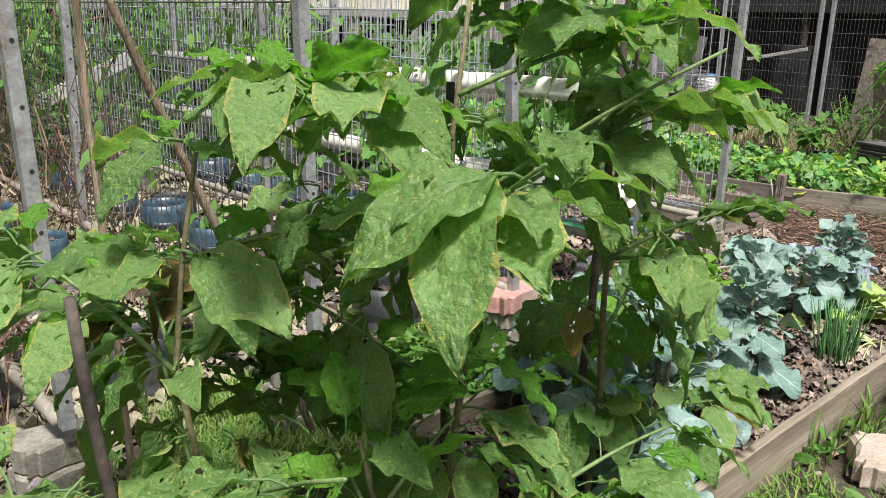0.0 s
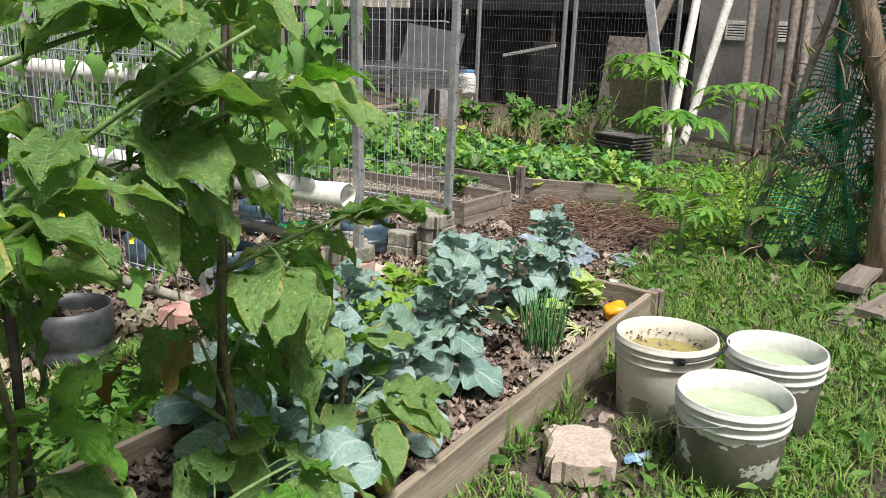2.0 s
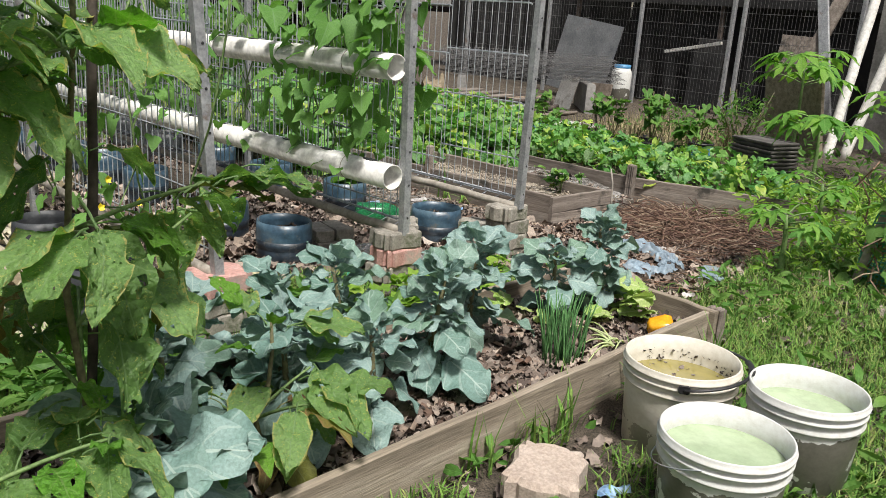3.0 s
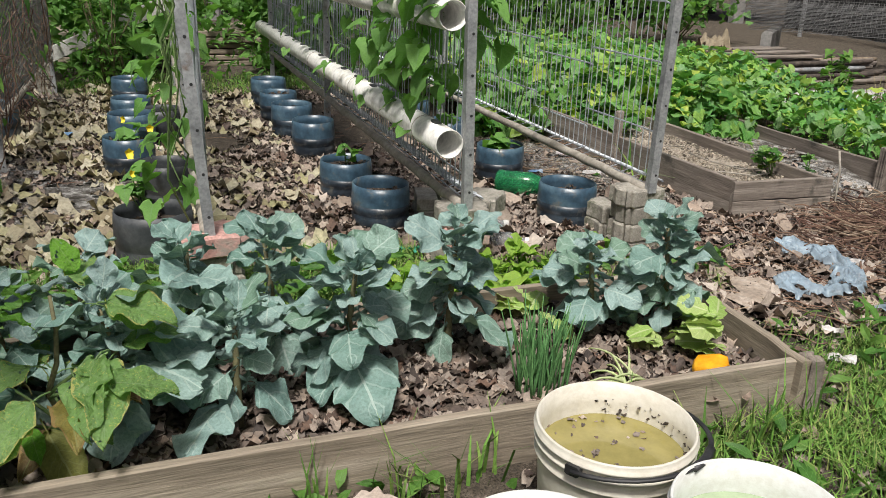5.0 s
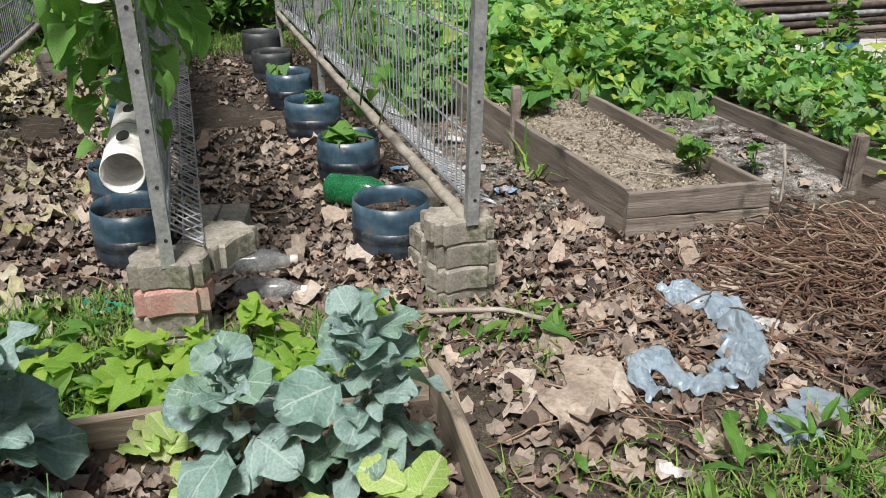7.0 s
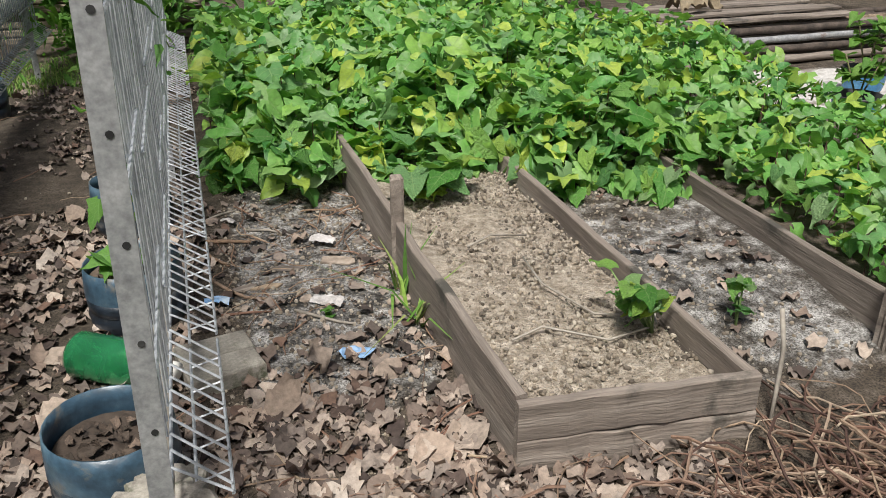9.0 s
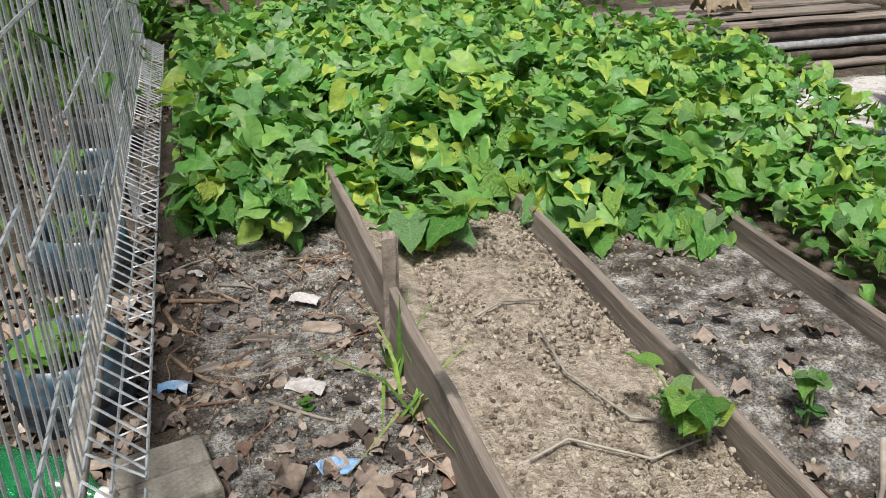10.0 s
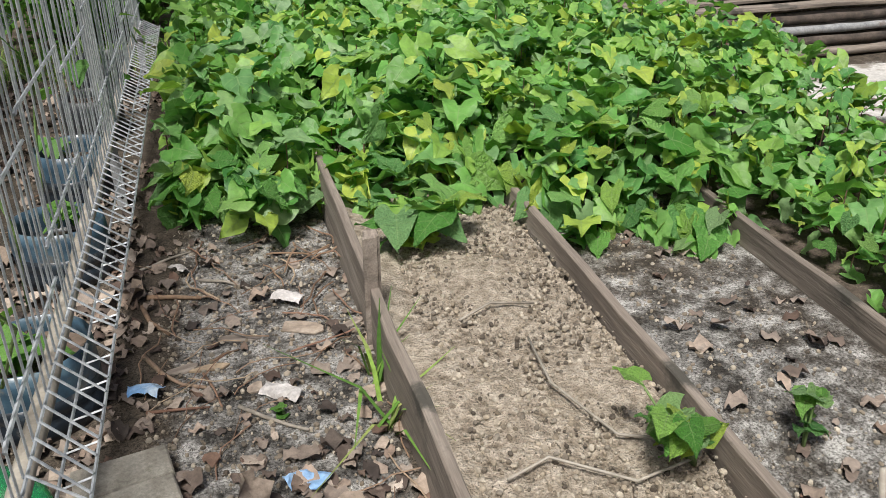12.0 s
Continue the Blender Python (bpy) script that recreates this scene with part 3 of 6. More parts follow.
LEAF = {
    "eggplant": [leaf_with_stalk(leaf_shape(oblong, 6, 18, f, d, 0.07, 0.05, 2.2, h, s, waves=2.4, pucker=0.014, cells=5)) for s, (f, d, h) in
                 enumerate([(0.22, 0.3, 0), (0.1, 0.5, 0), (0.3, 0.2, 0), (0.15, 0.4, 5), (0.2, 0.6, 3), (0.05, 0.25, 9), (0.25, 0.45, 0)])],
    "kale": [leaf_shape(kale_profile, 6, 20, f, d, 0.09, 0.035, 3.0, 0, 20 + s, waves=2.6, pucker=0.012, cells=4) for s, (f, d) in
             enumerate([(0.2, 0.25), (0.1, 0.4), (-0.08, 0.3), (0.28, 0.15), (0.05, 0.5), (-0.15, 0.25)])],
    "potato": [leaf_shape(cordate, 4, 8, f, d, 0.09, 0.05, 2, 0, 40 + s, sweep=0.32, waves=1.8, pucker=0.02, cells=4) for s, (f, d) in
               enumerate([(0.3, 0.1), (0.15, 0.22), (0.4, 0.05), (-0.1, 0.2), (0.2, 0.35)])],
    "vine": [leaf_shape(cordate, 4, 8, f, d, 0.07, 0.14, 2.5, 0, 60 + s, sweep=0.26, pucker=0.015, cells=4) for s, (f, d) in enumerate([(0.2, 0.35), (0.05, 0.6), (0.3, 0.2)])],
    "weed": [leaf_shape(lance, 1, 4, f, d, 0.02, 0, 1, 0, 80 + s) for s, (f, d) in enumerate([(0.3, 0.3), (0.2, 0.6), (0.4, 0.1)])],
    "litter": [leaf_shape(lambda v: ovate(v) * (0.7 + 0.1 * s), 2, 5, f, d, 0.2, 0.12, 2, 0, 90 + s, waves=1.7) for s, (f, d) in
               enumerate([(0.3, 0.15), (-0.25, -0.2), (0.1, 0.3), (-0.1, 0.1), (0.4, -0.15), (0.2, -0.25)])],
    "lettuce": [leaf_shape(lambda v: 0.07 + 0.3 * math.sin(math.pi * min(1, v ** 1.3 * 0.97)) ** 0.6 if v > 0 else 0.05, 4, 12, f, d, 0.05, 0.07, 5, 0, 70 + s, waves=5)
                for s, (f, d) in enumerate([(0.2, 0.2), (0.1, 0.05), (-0.2, 0.3)])],
}


def leaf_pose(x, y, z, yaw, pitch, roll, size):
    """The base at (x, y, z), the tip to the yaw's side (0 is +y), pitch up, in degrees."""
    return pose(x, y, z, 0, 0, yaw) @ pose(0, 0, 0, pitch, roll, 0) @ Matrix.Scale(size, 4)


SHARED = {}


def shared_leaf(kind, i, material):
    key = (kind, i, material)
    if key not in SHARED:
        SHARED[key] = mesh_of("leaf", LEAF[kind][i], material, True)
    return SHARED[key]


def scatter(kind, spots, tilt=25, sizes=(0.04, 0.08), pitch=0.0, seed=1):
    """Many small leaves as one shape; spots are places."""
    r = np.random.default_rng(seed)
    bases = LEAF[kind]
    out = []
    for x, y, z in spots:
        m = leaf_pose(x, y, z, r.uniform(0, 360), pitch + r.normal(0, tilt), r.normal(0, tilt), r.uniform(*sizes))
        out.append(moved(bases[r.integers(len(bases))], m))
    return joined(out)


def blades(spots, height=(0.06, 0.16), width=0.004, lean=0.5, per=5, spread=0.03, seed=1):
    """Tufts of bent grass blades."""
    r = np.random.default_rng(seed)
    V, F = [], []
    for x, y, z in spots:
        for _ in range(per):
            h, a, l = r.uniform(*height), r.uniform(0, 6.283), r.uniform(0.1, lean)
            bx, by = x + r.normal(0, spread), y + r.normal(0, spread)
            dx, dy = math.cos(a), math.sin(a)
            w = width * r.uniform(0.7, 1.4)
            n = len(V)
            for t, k in ((0, 1.0), (0.5, 0.8), (1, 0.08)):
                px, py, pz = bx + dx * l * h * t * t, by + dy * l * h * t * t, z + h * (t - 0.35 * l * t * t)
                V += [(px - dy * w * k, py + dx * w * k, pz), (px + dy * w * k, py - dx * w * k, pz)]
            F += [(n, n + 1, n + 3, n + 2), (n + 2, n + 3, n + 5, n + 4)]
    return np.array(V), F, None


def spots_in(x0, x1, y0, y1, count, z=0.0, seed=1, clump=0.0, keep=None):
    r = np.random.default_rng(seed)
    out = []
    while len(out) < count:
        x, y = r.uniform(x0, x1), r.uniform(y0, y1)
        if clump and noise.noise(Vector((x * 1.7 + seed, y * 1.7, 0.3))) < r.uniform(-clump, clump) - 0.1:
            continue
        if keep and not keep(x, y):
            continue
        out.append((x, y, z))
    return out


# ---- ground ----
def gz(x, y):
    heaped = 0.085 * max(0.0, min(1.0, (x - 5.36) / 0.1)) * max(0.0, min(1.0, (6.15 - x) / 0.1)) * max(0.0, min(1.0, (y - 2.75) / 0.5)) * max(0.0, min(1.0, (5.2 - y) / 0.5))
    return heaped + 0.018 * noise.noise(Vector((x * 1.3, y * 1.3, 0))) + 0.008 * noise.noise(Vector((x * 6, y * 6, 2)))


def box01(x, a, b, soft):
    return max(0.0, min(1.0, (x - a) / soft)) * max(0.0, min(1.0, (b - x) / soft))


def ash_at(x, y):
    lane = box01(x, 4.2, 4.85, 0.12) * box01(y, 2.75, 5.0, 0.35)
    lane2 = box01(x, 5.35, 6.15, 0.1) * box01(y, 2.6, 4.6, 0.3)
    open_ = box01(x, 6.9, 9.5, 0.4) * box01(y, 4.4, 6.3, 0.4)
    rows = 0.5 * box01(x, 0.4, 2.6, 0.5) * box01(y, 2.6, 7, 0.5)
    return max(lane * 0.75, lane2 * 0.6, open_, rows, 0.1)


def axis_cuts(a, b, step, far):
    inner = list(np.arange(a, b + step / 2, step))
    grow, out, s = [], b, step
    while out < far:
        s *= 1.6
        out += s
        grow.append(out)
    back, out, s = [], a, step
    while out > -far:
        s *= 1.6
        out -= s
        back.append(out)
    return back[::-1] + inner + grow


gx, gy = axis_cuts(-1.5, 10.5, 0.06, 700), axis_cuts(-2.5, 8.5, 0.06, 700)
GV = [(x, y, gz(x, y) if -20 < x < 30 and -20 < y < 30 else 0.0) for y in gy for x in gx]
nx = len(gx)
GF = [(j * nx + i, j * nx + i + 1, (j + 1) * nx + i + 1, (j + 1) * nx + i) for j in range(len(gy) - 1) for i in range(nx - 1)]
ground = single("ground", (np.array(GV), GF, None), "ground", "bare brown garden soil with pale ashy patches", "ground", kind="structure", smooth=True)
ground.data.attributes.new("ash", "FLOAT", "POINT").data.foreach_set("value", [ash_at(x, y) for x, y, z in GV])


# ---- raised beds ----
def board_part(parent, p, q, z0, z1, thick, material, seed, label="", name="board"):
    m = (z0 + z1) / 2
    p, q = Vector((*p, m)), Vector((*q, m))
    length = (q - p).length
    frame_m = Matrix.Translation(p) @ pose(0, 0, 0, 0, 0, math.degrees(math.atan2(q.y - p.y, q.x - p.x)))
    return part(name, beam((0, 0, 0), (length, 0, 0), thick, z1 - z0, 10, 0.003, 0.12, seed=seed), material, parent, label, m=frame_m)


def soil_patch(name, corners, z, material, seed, rough=0.012, cells=40):
    (x0, y0), (x1, y1), (x2, y2), (x3, y3) = corners
    V = []
    for j in range(cells + 1):
        for i in range(cells + 1):
            a, b = i / cells, j / cells
            x = (x0 * (1 - a) + x1 * a) * (1 - b) + (x3 * (1 - a) + x2 * a) * b
            y = (y0 * (1 - a) + y1 * a) * (1 - b) + (y3 * (1 - a) + y2 * a) * b
            V.append((x, y, z + rough * noise.noise(Vector((x * 5, y * 5, seed))) + rough * 0.7 * noise.noise(Vector((x * 17, y * 17, seed)))))
    n = cells + 1
    F = [(j * n + i, j * n + i + 1, (j + 1) * n + i + 1, (j + 1) * n + i) for j in range(cells) for i in range(cells)]
    return np.array(V), F, None


bed_f = thing("raised_bed", "long low raised bed of weathered boards with brown leaf mulch", "raised bed", (0, 0, 0))
board_part(bed_f, (1.25, 0.955), (3.84, 1.035), -0.02, 0.165, 0.028, "board", 1)
board_part(bed_f, (1.25, 1.745), (3.85, 1.75), -0.02, 0.15, 0.025, "board", 2)
board_part(bed_f, (3.842, 1.0), (3.872, 1.76), -0.02, 0.17, 0.03, "board", 3)
board_part(bed_f, (1.235, 1.0), (1.235, 1.75), -0.02, 0.15, 0.028, "board", 4)
board_part(bed_f, (3.878, 0.985), (3.88, 1.05), -0.02, 0.17, 0.04, "board_grey", 5, "grey corner stake", "corner_stake")
part("bed_soil", soil_patch("s", ((1.25, 0.96), (3.84, 1.03), (3.86, 1.745), (1.25, 1.745)), 0.07, "mulch_soil", 3, 0.02), "mulch_soil", bed_f, "dark mulched soil", True)

bed_b = thing("raised_bed", "empty raised bed of grey-brown boards filled with sandy soil", "raised bed", (0, 0, 0))
NL, NR, FL, FR = (4.84, 2.665), (5.43, 2.645), (4.7, 5.35), (5.33, 5.4)
board_part(bed_b, NL, NR, 0.085, 0.185, 0.028, "board_grey", 11)
board_part(bed_b, (NL[0], NL[1] + 0.004), NR, -0.02, 0.082, 0.028, "board_grey", 12)
board_part(bed_b, (NL[0] + 0.012, NL[1] + 0.02), FL, -0.02, 0.19, 0.028, "board_grey", 13)
board_part(bed_b, (NR[0] - 0.004, NR[1] + 0.02), (FR[0] + 0.012, FR[1]), -0.02, 0.17, 0.028, "board_grey", 14)
board_part(bed_b, (4.79, 3.72), (4.79, 3.765), -0.05, 0.34, 0.035, "board_grey", 15, "upright wooden stake", "stake")
part("bed_soil", soil_patch("s", ((NL[0] + 0.03, NL[1] + 0.03), (NR[0] - 0.03, NR[1] + 0.03), (FR[0] - 0.02, FR[1]), (FL[0] + 0.02, FL[1])), 0.1, "bed_soil", 5, 0.018, 60), "bed_soil", bed_b, "crumbly sandy soil", True)

bed_c = thing("raised_bed", "raised bed of grey boards overgrown with sweet potato vines", "raised bed", (0, 0, 0))
board_part(bed_c, (6.045, 2.9), (5.99, 5.0), -0.02, 0.165, 0.028, "board_grey", 21)
board_part(bed_c, (6.055, 2.88), (6.5, 1.45), -0.02, 0.165, 0.028, "board_grey", 22)
board_part(bed_c, (6.02, 2.85), (6.022, 2.9), -0.05, 0.26, 0.045, "board_grey", 23, "upright wooden stake", "stake")
part("bed_soil", soil_patch("s", ((6.04, 2.8), (7.2, 1.6), (7.3, 5.0), (6.06, 5.0)), 0.09, "mulch_soil", 8, 0.02), "mulch_soil", bed_c, "dark soil under vines", True)


# ---- paver stacks and trellises ----
def paver_outline(length=0.195, width=0.15, wave=0.008):
    out = []
    for k in range(40):
        a = 6.2832 * k / 40
        c, s = math.cos(a), math.sin(a)
        w = 1 + wave / width * 2 * math.cos(10 * a)
        out.append((length / 2 * w * math.copysign(abs(c) ** 0.42, c), width / 2 * w * math.copysign(abs(s) ** 0.42, s)))
    return out


PAVER = prism(paver_outline(), 0, 0.078, 0.007)
PAVER_MESH = mesh_of("paver", PAVER, "paver")
PAVER_PINK = mesh_of("paver", PAVER, "paver_pink")


def paver_stack(x, y, courses, seed, turn=0.0, pink=()):
    r = random.Random(seed)
    st = thing("paver_stack", "stack of worn grey wavy concrete pavers under a post" if not pink else
               "stack of worn concrete pavers with a pink top one", "paver stack", (x, y, 0), turn, "paver stacks under the trellis posts")
    for i, row in enumerate(courses):
        for j, off in enumerate(row):
            flat = 0.0785 * i - 0.03 + (0.02 if len(courses) < 4 else 0)
            m = pose(off[0] + r.uniform(-0.012, 0.012), off[1] + r.uniform(-0.01, 0.01), flat, 0, 0, r.uniform(-7, 7) + (off[2] if len(off) > 2 else 0))
            part("paver", PAVER_PINK if (i, j) in pink else PAVER_MESH, "", st, "pink-tinted paver" if (i, j) in pink else "", m=m @ Matrix.Diagonal((1.25, 1.3, 1, 1)) if (i, j) in pink and i == 3 else m)
    return st


ONE = [(0, 0)]
paver_stack(4.12, 2.385, [ONE, ONE, ONE, ONE], 1, 5)
paver_stack(3.25, 2.3, [ONE, ONE, ONE, [(0.0, 0.0, 0), (0.13, 0.13, 50)]], 2, -4, ((2, 0),))
paver_stack(2.28, 2.19, [ONE, ONE, ONE, ONE], 3, 10, ((3, 0),))
paver_stack(1.3, 2.2, [ONE, ONE, ONE], 4, 0)
paver_stack(0.52, 2.18, [ONE, ONE, ONE], 6, 8)
paver_stack(4.09, 2.59, [[(0, 0, 88)], [(0, 0, 88)]], 5)


def angle_post(parent, x, y, z0, z1, lean=(0.0, 0.0), size=0.036, name="post", label="galvanised slotted angle post"):
    """An L-section with bolt holes down both legs."""
    t = 0.004
    ring = [(0, 0), (size, 0), (size, t), (t, t), (t, size), (0, size)]
    V, F = [], []
    for k, z in enumerate((z0, z1)):
        for a, b in ring:
            V.append((x + a - size / 2 + lean[0] * (z - z0), y + b - size / 2 + lean[1] * (z - z0), z))
    F = [(i, (i + 1) % 6, 6 + (i + 1) % 6, 6 + i) for i in range(6)] + [(5, 4, 3, 2, 1, 0), (6, 7, 8, 9, 10, 11)]
    post = part(name, (np.array(V), F, None), "steel", parent, label)
    holes = []
    z = z0 + 0.08
    while z < z1 - 0.05:
        cx, cy = x + lean[0] * (z - z0), y - size / 2 + lean[1] * (z - z0) - 0.0015
        holes.append(tube([(cx + 0.004, cy, z), (cx + 0.004, cy + 0.002, z)], 0.0055, 8))
        z += 0.15
    tagged(part("bolt_holes", joined(holes), "black", post, "dark bolt holes"), kind="stuff")
    return post


def wire_panel(parent, pts, z0, z1, step, bars, r=0.0026, material="wire", name="wire_mesh"):
    """Upright wires every step along the line pts (two ends), with horizontal wires at the heights bars."""
    p, q = np.array(pts[0], float), np.array(pts[1], float)
    length = np.linalg.norm(q - p)
    d = (q - p) / length
    shapes = []
    k = int(length / step)
    for i in range(k + 1):
        x, y = p + d * step * i
        line = [(x, y, z1), (x, y, z0)]
        shapes.append(tube(line, r, 4, False))
    for z in bars:
        shapes.append(tube([(*(p - d * 0.01), z), (*(q + d * 0.01), z)], r * 1.2, 4, False))
    return part(name, joined(shapes), material, parent, "galvanised welded wire mesh")


def rack_panel(parent, p, q, z0, z1, fold, seed, material="wire"):
    """One hung wire rack: close uprights, short stout cross bars, and a folded foot of slanting rungs between two rails."""
    rr = random.Random(seed)
    p, q = np.array(p, float), np.array(q, float)
    length = np.linalg.norm(q - p)
    d = (q - p) / length
    n = np.array((d[1], -d[0]))
    k = int(length / 0.046)
    shapes = []
    for i in range(k + 1):
        x, y = p + d * length * i / k + n * rr.uniform(-0.003, 0.003)
        shapes.append(tube([(x, y, z1), (x + rr.uniform(-0.004, 0.004), y, (z0 + z1) / 2), (x, y, z0)], 0.0026, 4, False))
    z = z0 + rr.uniform(0.06, 0.2)
    while z < z1:
        a, b = p + n * 0.007 - d * 0.02, q + n * 0.007 + d * 0.02
        shapes.append(tube([(*a, z), (*(a + d * 0.02), z + 0.006), (*b, z + 0.004)], 0.0042, 5))
        z += rr.uniform(0.24, 0.3)
    if fold:
        drop = 0.035
        for o, w in ((0.04, 0.0), (0.4, 0.05), (1.0, drop)):
            shapes.append(tube([(*(p + n * fold * o), z0 - w), (*(q + n * fold * o), z0 - w)], 0.0034, 5))
        for i in range(k):
            a = p + d * length * (i + 1) / k + n * fold * 0.04
            b = p + d * length * (i + 0.5) / k + n * fold
            c = p + d * length * max(0.0, (i - 0.6) / k) + n * fold
            e = p + d * length * (i + 0.3) / k + n * fold * 0.4
            shapes.append(tube([(*a, z0 + 0.005), (*c, z0 - drop + 0.005)], 0.0029, 5, False))
            if i % 2:
                shapes.append(tube([(*e, z0 - 0.05), (*b, z0 - drop - 0.005)], 0.0025, 4, False))
    return tagged(part("wire_rack", joined(shapes), material, parent, "galvanised wire rack with short cross bars"), kind="stuff")


def pole_shape(p, q, r0, r1, knots=0.35, seed=0, sides=9):
    rr = random.Random(seed)
    p, q = np.array(p, float), np.array(q, float)
    length = np.linalg.norm(q - p)
    n = max(6, int(length / 0.12))
    pts, rad = [], []
    for i in range(n + 1):
        t = i / n
        pts.append(p + (q - p) * t + np.array((rr.uniform(-1, 1), rr.uniform(-1, 1), rr.uniform(-1, 1))) * 0.003)
        rad.append((r0 + (r1 - r0) * t) * (1.12 if abs((t * length / knots) % 1 - 0.5) < 0.12 else 1.0))
    return tube(pts, rad, sides)


def trellis(x0, x1, y0, y1, posts, fold, lean, label, wire="wire"):
    tr = thing("trellis", label, "trellis", (0, 0, 0), 0, "trellis rows")
    along = lambda y: x0 + (x1 - x0) * (y - y0) / (y1 - y0)
    for i, y in enumerate(posts):
        angle_post(tr, along(y) + (0.015 if i == 0 else 0), y, 0.27 if i == 0 else -0.03, 2.05, lean if i == 0 else (0, 0))
    part("bottom_rail", pole_shape((x0, y0 + 0.02, 0.285), (x1, y1, 0.3), 0.021, 0.018, seed=int(x0 * 100)), "pole", tr, "weathered bamboo bottom rail", True)
    bars = [0.36 + 0.2 * k for k in range(9)]
    if fold:
        y, k = y0 + 0.06, 0
        while y < y1 - 0.3:
            rack_panel(tr, (along(y) + 0.02, y), (along(y + 0.52) + 0.02, y + 0.52), 0.33, 2.0, fold, k + int(x0 * 100), wire)
            y, k = y + 0.545, k + 1
    elif wire:
        wire_panel(tr, ((x0 + 0.02, y0 + 0.06), (along(4.55) + 0.02, 4.55)), 0.33, 2.0, 0.05, bars, material=wire)
        wire_panel(tr, ((along(4.6) + 0.02, 4.6), (x1 + 0.02, y1)), 0.33, 2.0, 0.05, bars, material=wire)
    return tr


trellis(4.12, 3.92, 2.33, 6.7, (2.33, 4.86, 6.7), 0.1, (0.02, 0.0), "galvanised angle-post trellis with wire mesh on a bamboo rail")
trellis(3.24, 3.1, 2.25, 7.0, (2.25, 4.7, 7.0), 0.09, (-0.02, 0.0), "angle-post wire trellis carrying two white pipes")
trellis(2.26, 2.25, 2.15, 6.9, (2.15, 4.05, 6.9), 0.0, (-0.06, 0.02), "angle-post wire trellis with a climbing flowering gourd")
trellis(1.3, 1.3, 2.12, 6.8, (2.12, 4.2, 6.8), 0.0, (-0.03, 0.0), "angle-post wire trellis row with a bamboo rail", "wire_dark")
trellis(0.52, 0.5, 2.1, 6.8, (2.1, 4.3, 6.8), 0.0, (-0.04, 0.0), "weathered angle-post trellis row with dry vines", None)


def pipe(x0, x1, y0, y1, z0, z1, slots):
    p = thing("pvc_pipe", "white drainage pipe with planting slots, hung on a trellis", "pipe", (0, 0, 0), 0, "growing pipes")
    r, t = 0.056, 0.004
    L = np.array((x1 - x0, y1 - y0, z1 - z0))
    n = 24
    V, F = [], []
    for rad, ends in ((r, (0, 1)), (r - t, (1, 0))):
        for e in ends:
            for k in range(n):
                a = 6.2832 * k / n
                V.append((x0 + L[0] * e + rad * math.cos(a), y0 + L[1] * e, z0 + L[2] * e + rad * math.sin(a)))
    for i in range(4):
        j = (i + 1) % 4
        F += [(i * n + k, i * n + (k + 1) % n, j * n + (k + 1) % n, j * n + k) for k in range(n)]
    part("tube", (np.array(V), F, None), "pvc", p, "", True)
    cut = prism([(0.03 * math.cos(a) * 0.55, 0.05 * math.sin(a)) for a in np.linspace(0, 6.283, 13)[:-1]], 0, 0.005, 0.001)
    data = mesh_of("planting_slot", cut, "black")
    for k in range(slots):
        e = (k + 0.5) / slots
        part("planting_slot", data, "", p, "dark cut planting slot", m=pose(x0 + L[0] * e, y0 + L[1] * e, z0 + L[2] * e + r - 0.003))
    ties = mesh_of("tie", lathe([(r + 0.001, -0.003), (r + 0.003, 0), (r + 0.001, 0.003)], 16), "pole")
    for y in np.linspace(y0 + 0.3, y1 - 0.3, 5):
        e = (y - y0) / (y1 - y0)
        part("tie", ties, "", p, "twine tie", m=pose(x0 + L[0] * e, y, z0 + L[2] * e, 90, 0, 0))
    return p


pipe(3.175, 3.02, 2.26, 7.2, 1.012, 0.96, 16)
pipe(3.175, 3.05, 2.25, 7.3, 0.54, 0.5, 16)


# ---- pots ----
POT_PROFILE = [(0.118, 0.0), (0.131, 0.008), (0.136, 0.03), (0.139, 0.06), (0.131, 0.072), (0.138, 0.084), (0.14, 0.12), (0.138, 0.17), (0.134, 0.212),
               (0.1305, 0.212), (0.134, 0.17), (0.136, 0.12), (0.133, 0.09), (0.128, 0.02), (0.0, 0.015)]
POT_BODY = mesh_of("body", lathe(POT_PROFILE[:7] + POT_PROFILE[11:], 28), "pot", True)
POT_RIM = mesh_of("rim", lathe(POT_PROFILE[6:12], 28), "pot_rim", True)
POT_DARK = mesh_of("body", lathe(POT_PROFILE, 28), "pot_dark", True)


def soil_disc(radius, z, seed):
    V, F = [(0, 0, z + 0.012)], []
    n = 18
    for j in range(1, 6):
        for k in range(n):
            a, r = 6.2832 * k / n, radius * j / 5
            x, y = r * math.cos(a), r * math.sin(a)
            V.append((x, y, z + 0.018 * noise.noise(Vector((x * 22 + seed, y * 22, seed))) * (1 if j < 5 else 0)))
    F += [(0, 1 + k, 1 + (k + 1) % n) for k in range(n)]
    for j in range(4):
        F += [(1 + j * n + k, 1 + (j + 1) * n + k, 1 + (j + 1) * n + (k + 1) % n, 1 + j * n + (k + 1) % n) for k in range(n)]
    V += [(radius * math.cos(6.2832 * k / n), radius * math.sin(6.2832 * k / n), 0.02) for k in range(n)]
    F += [(1 + 4 * n + k, 1 + 5 * n + k, 1 + 5 * n + (k + 1) % n, 1 + 4 * n + (k + 1) % n) for k in range(n)]
    return np.array(V), F, None


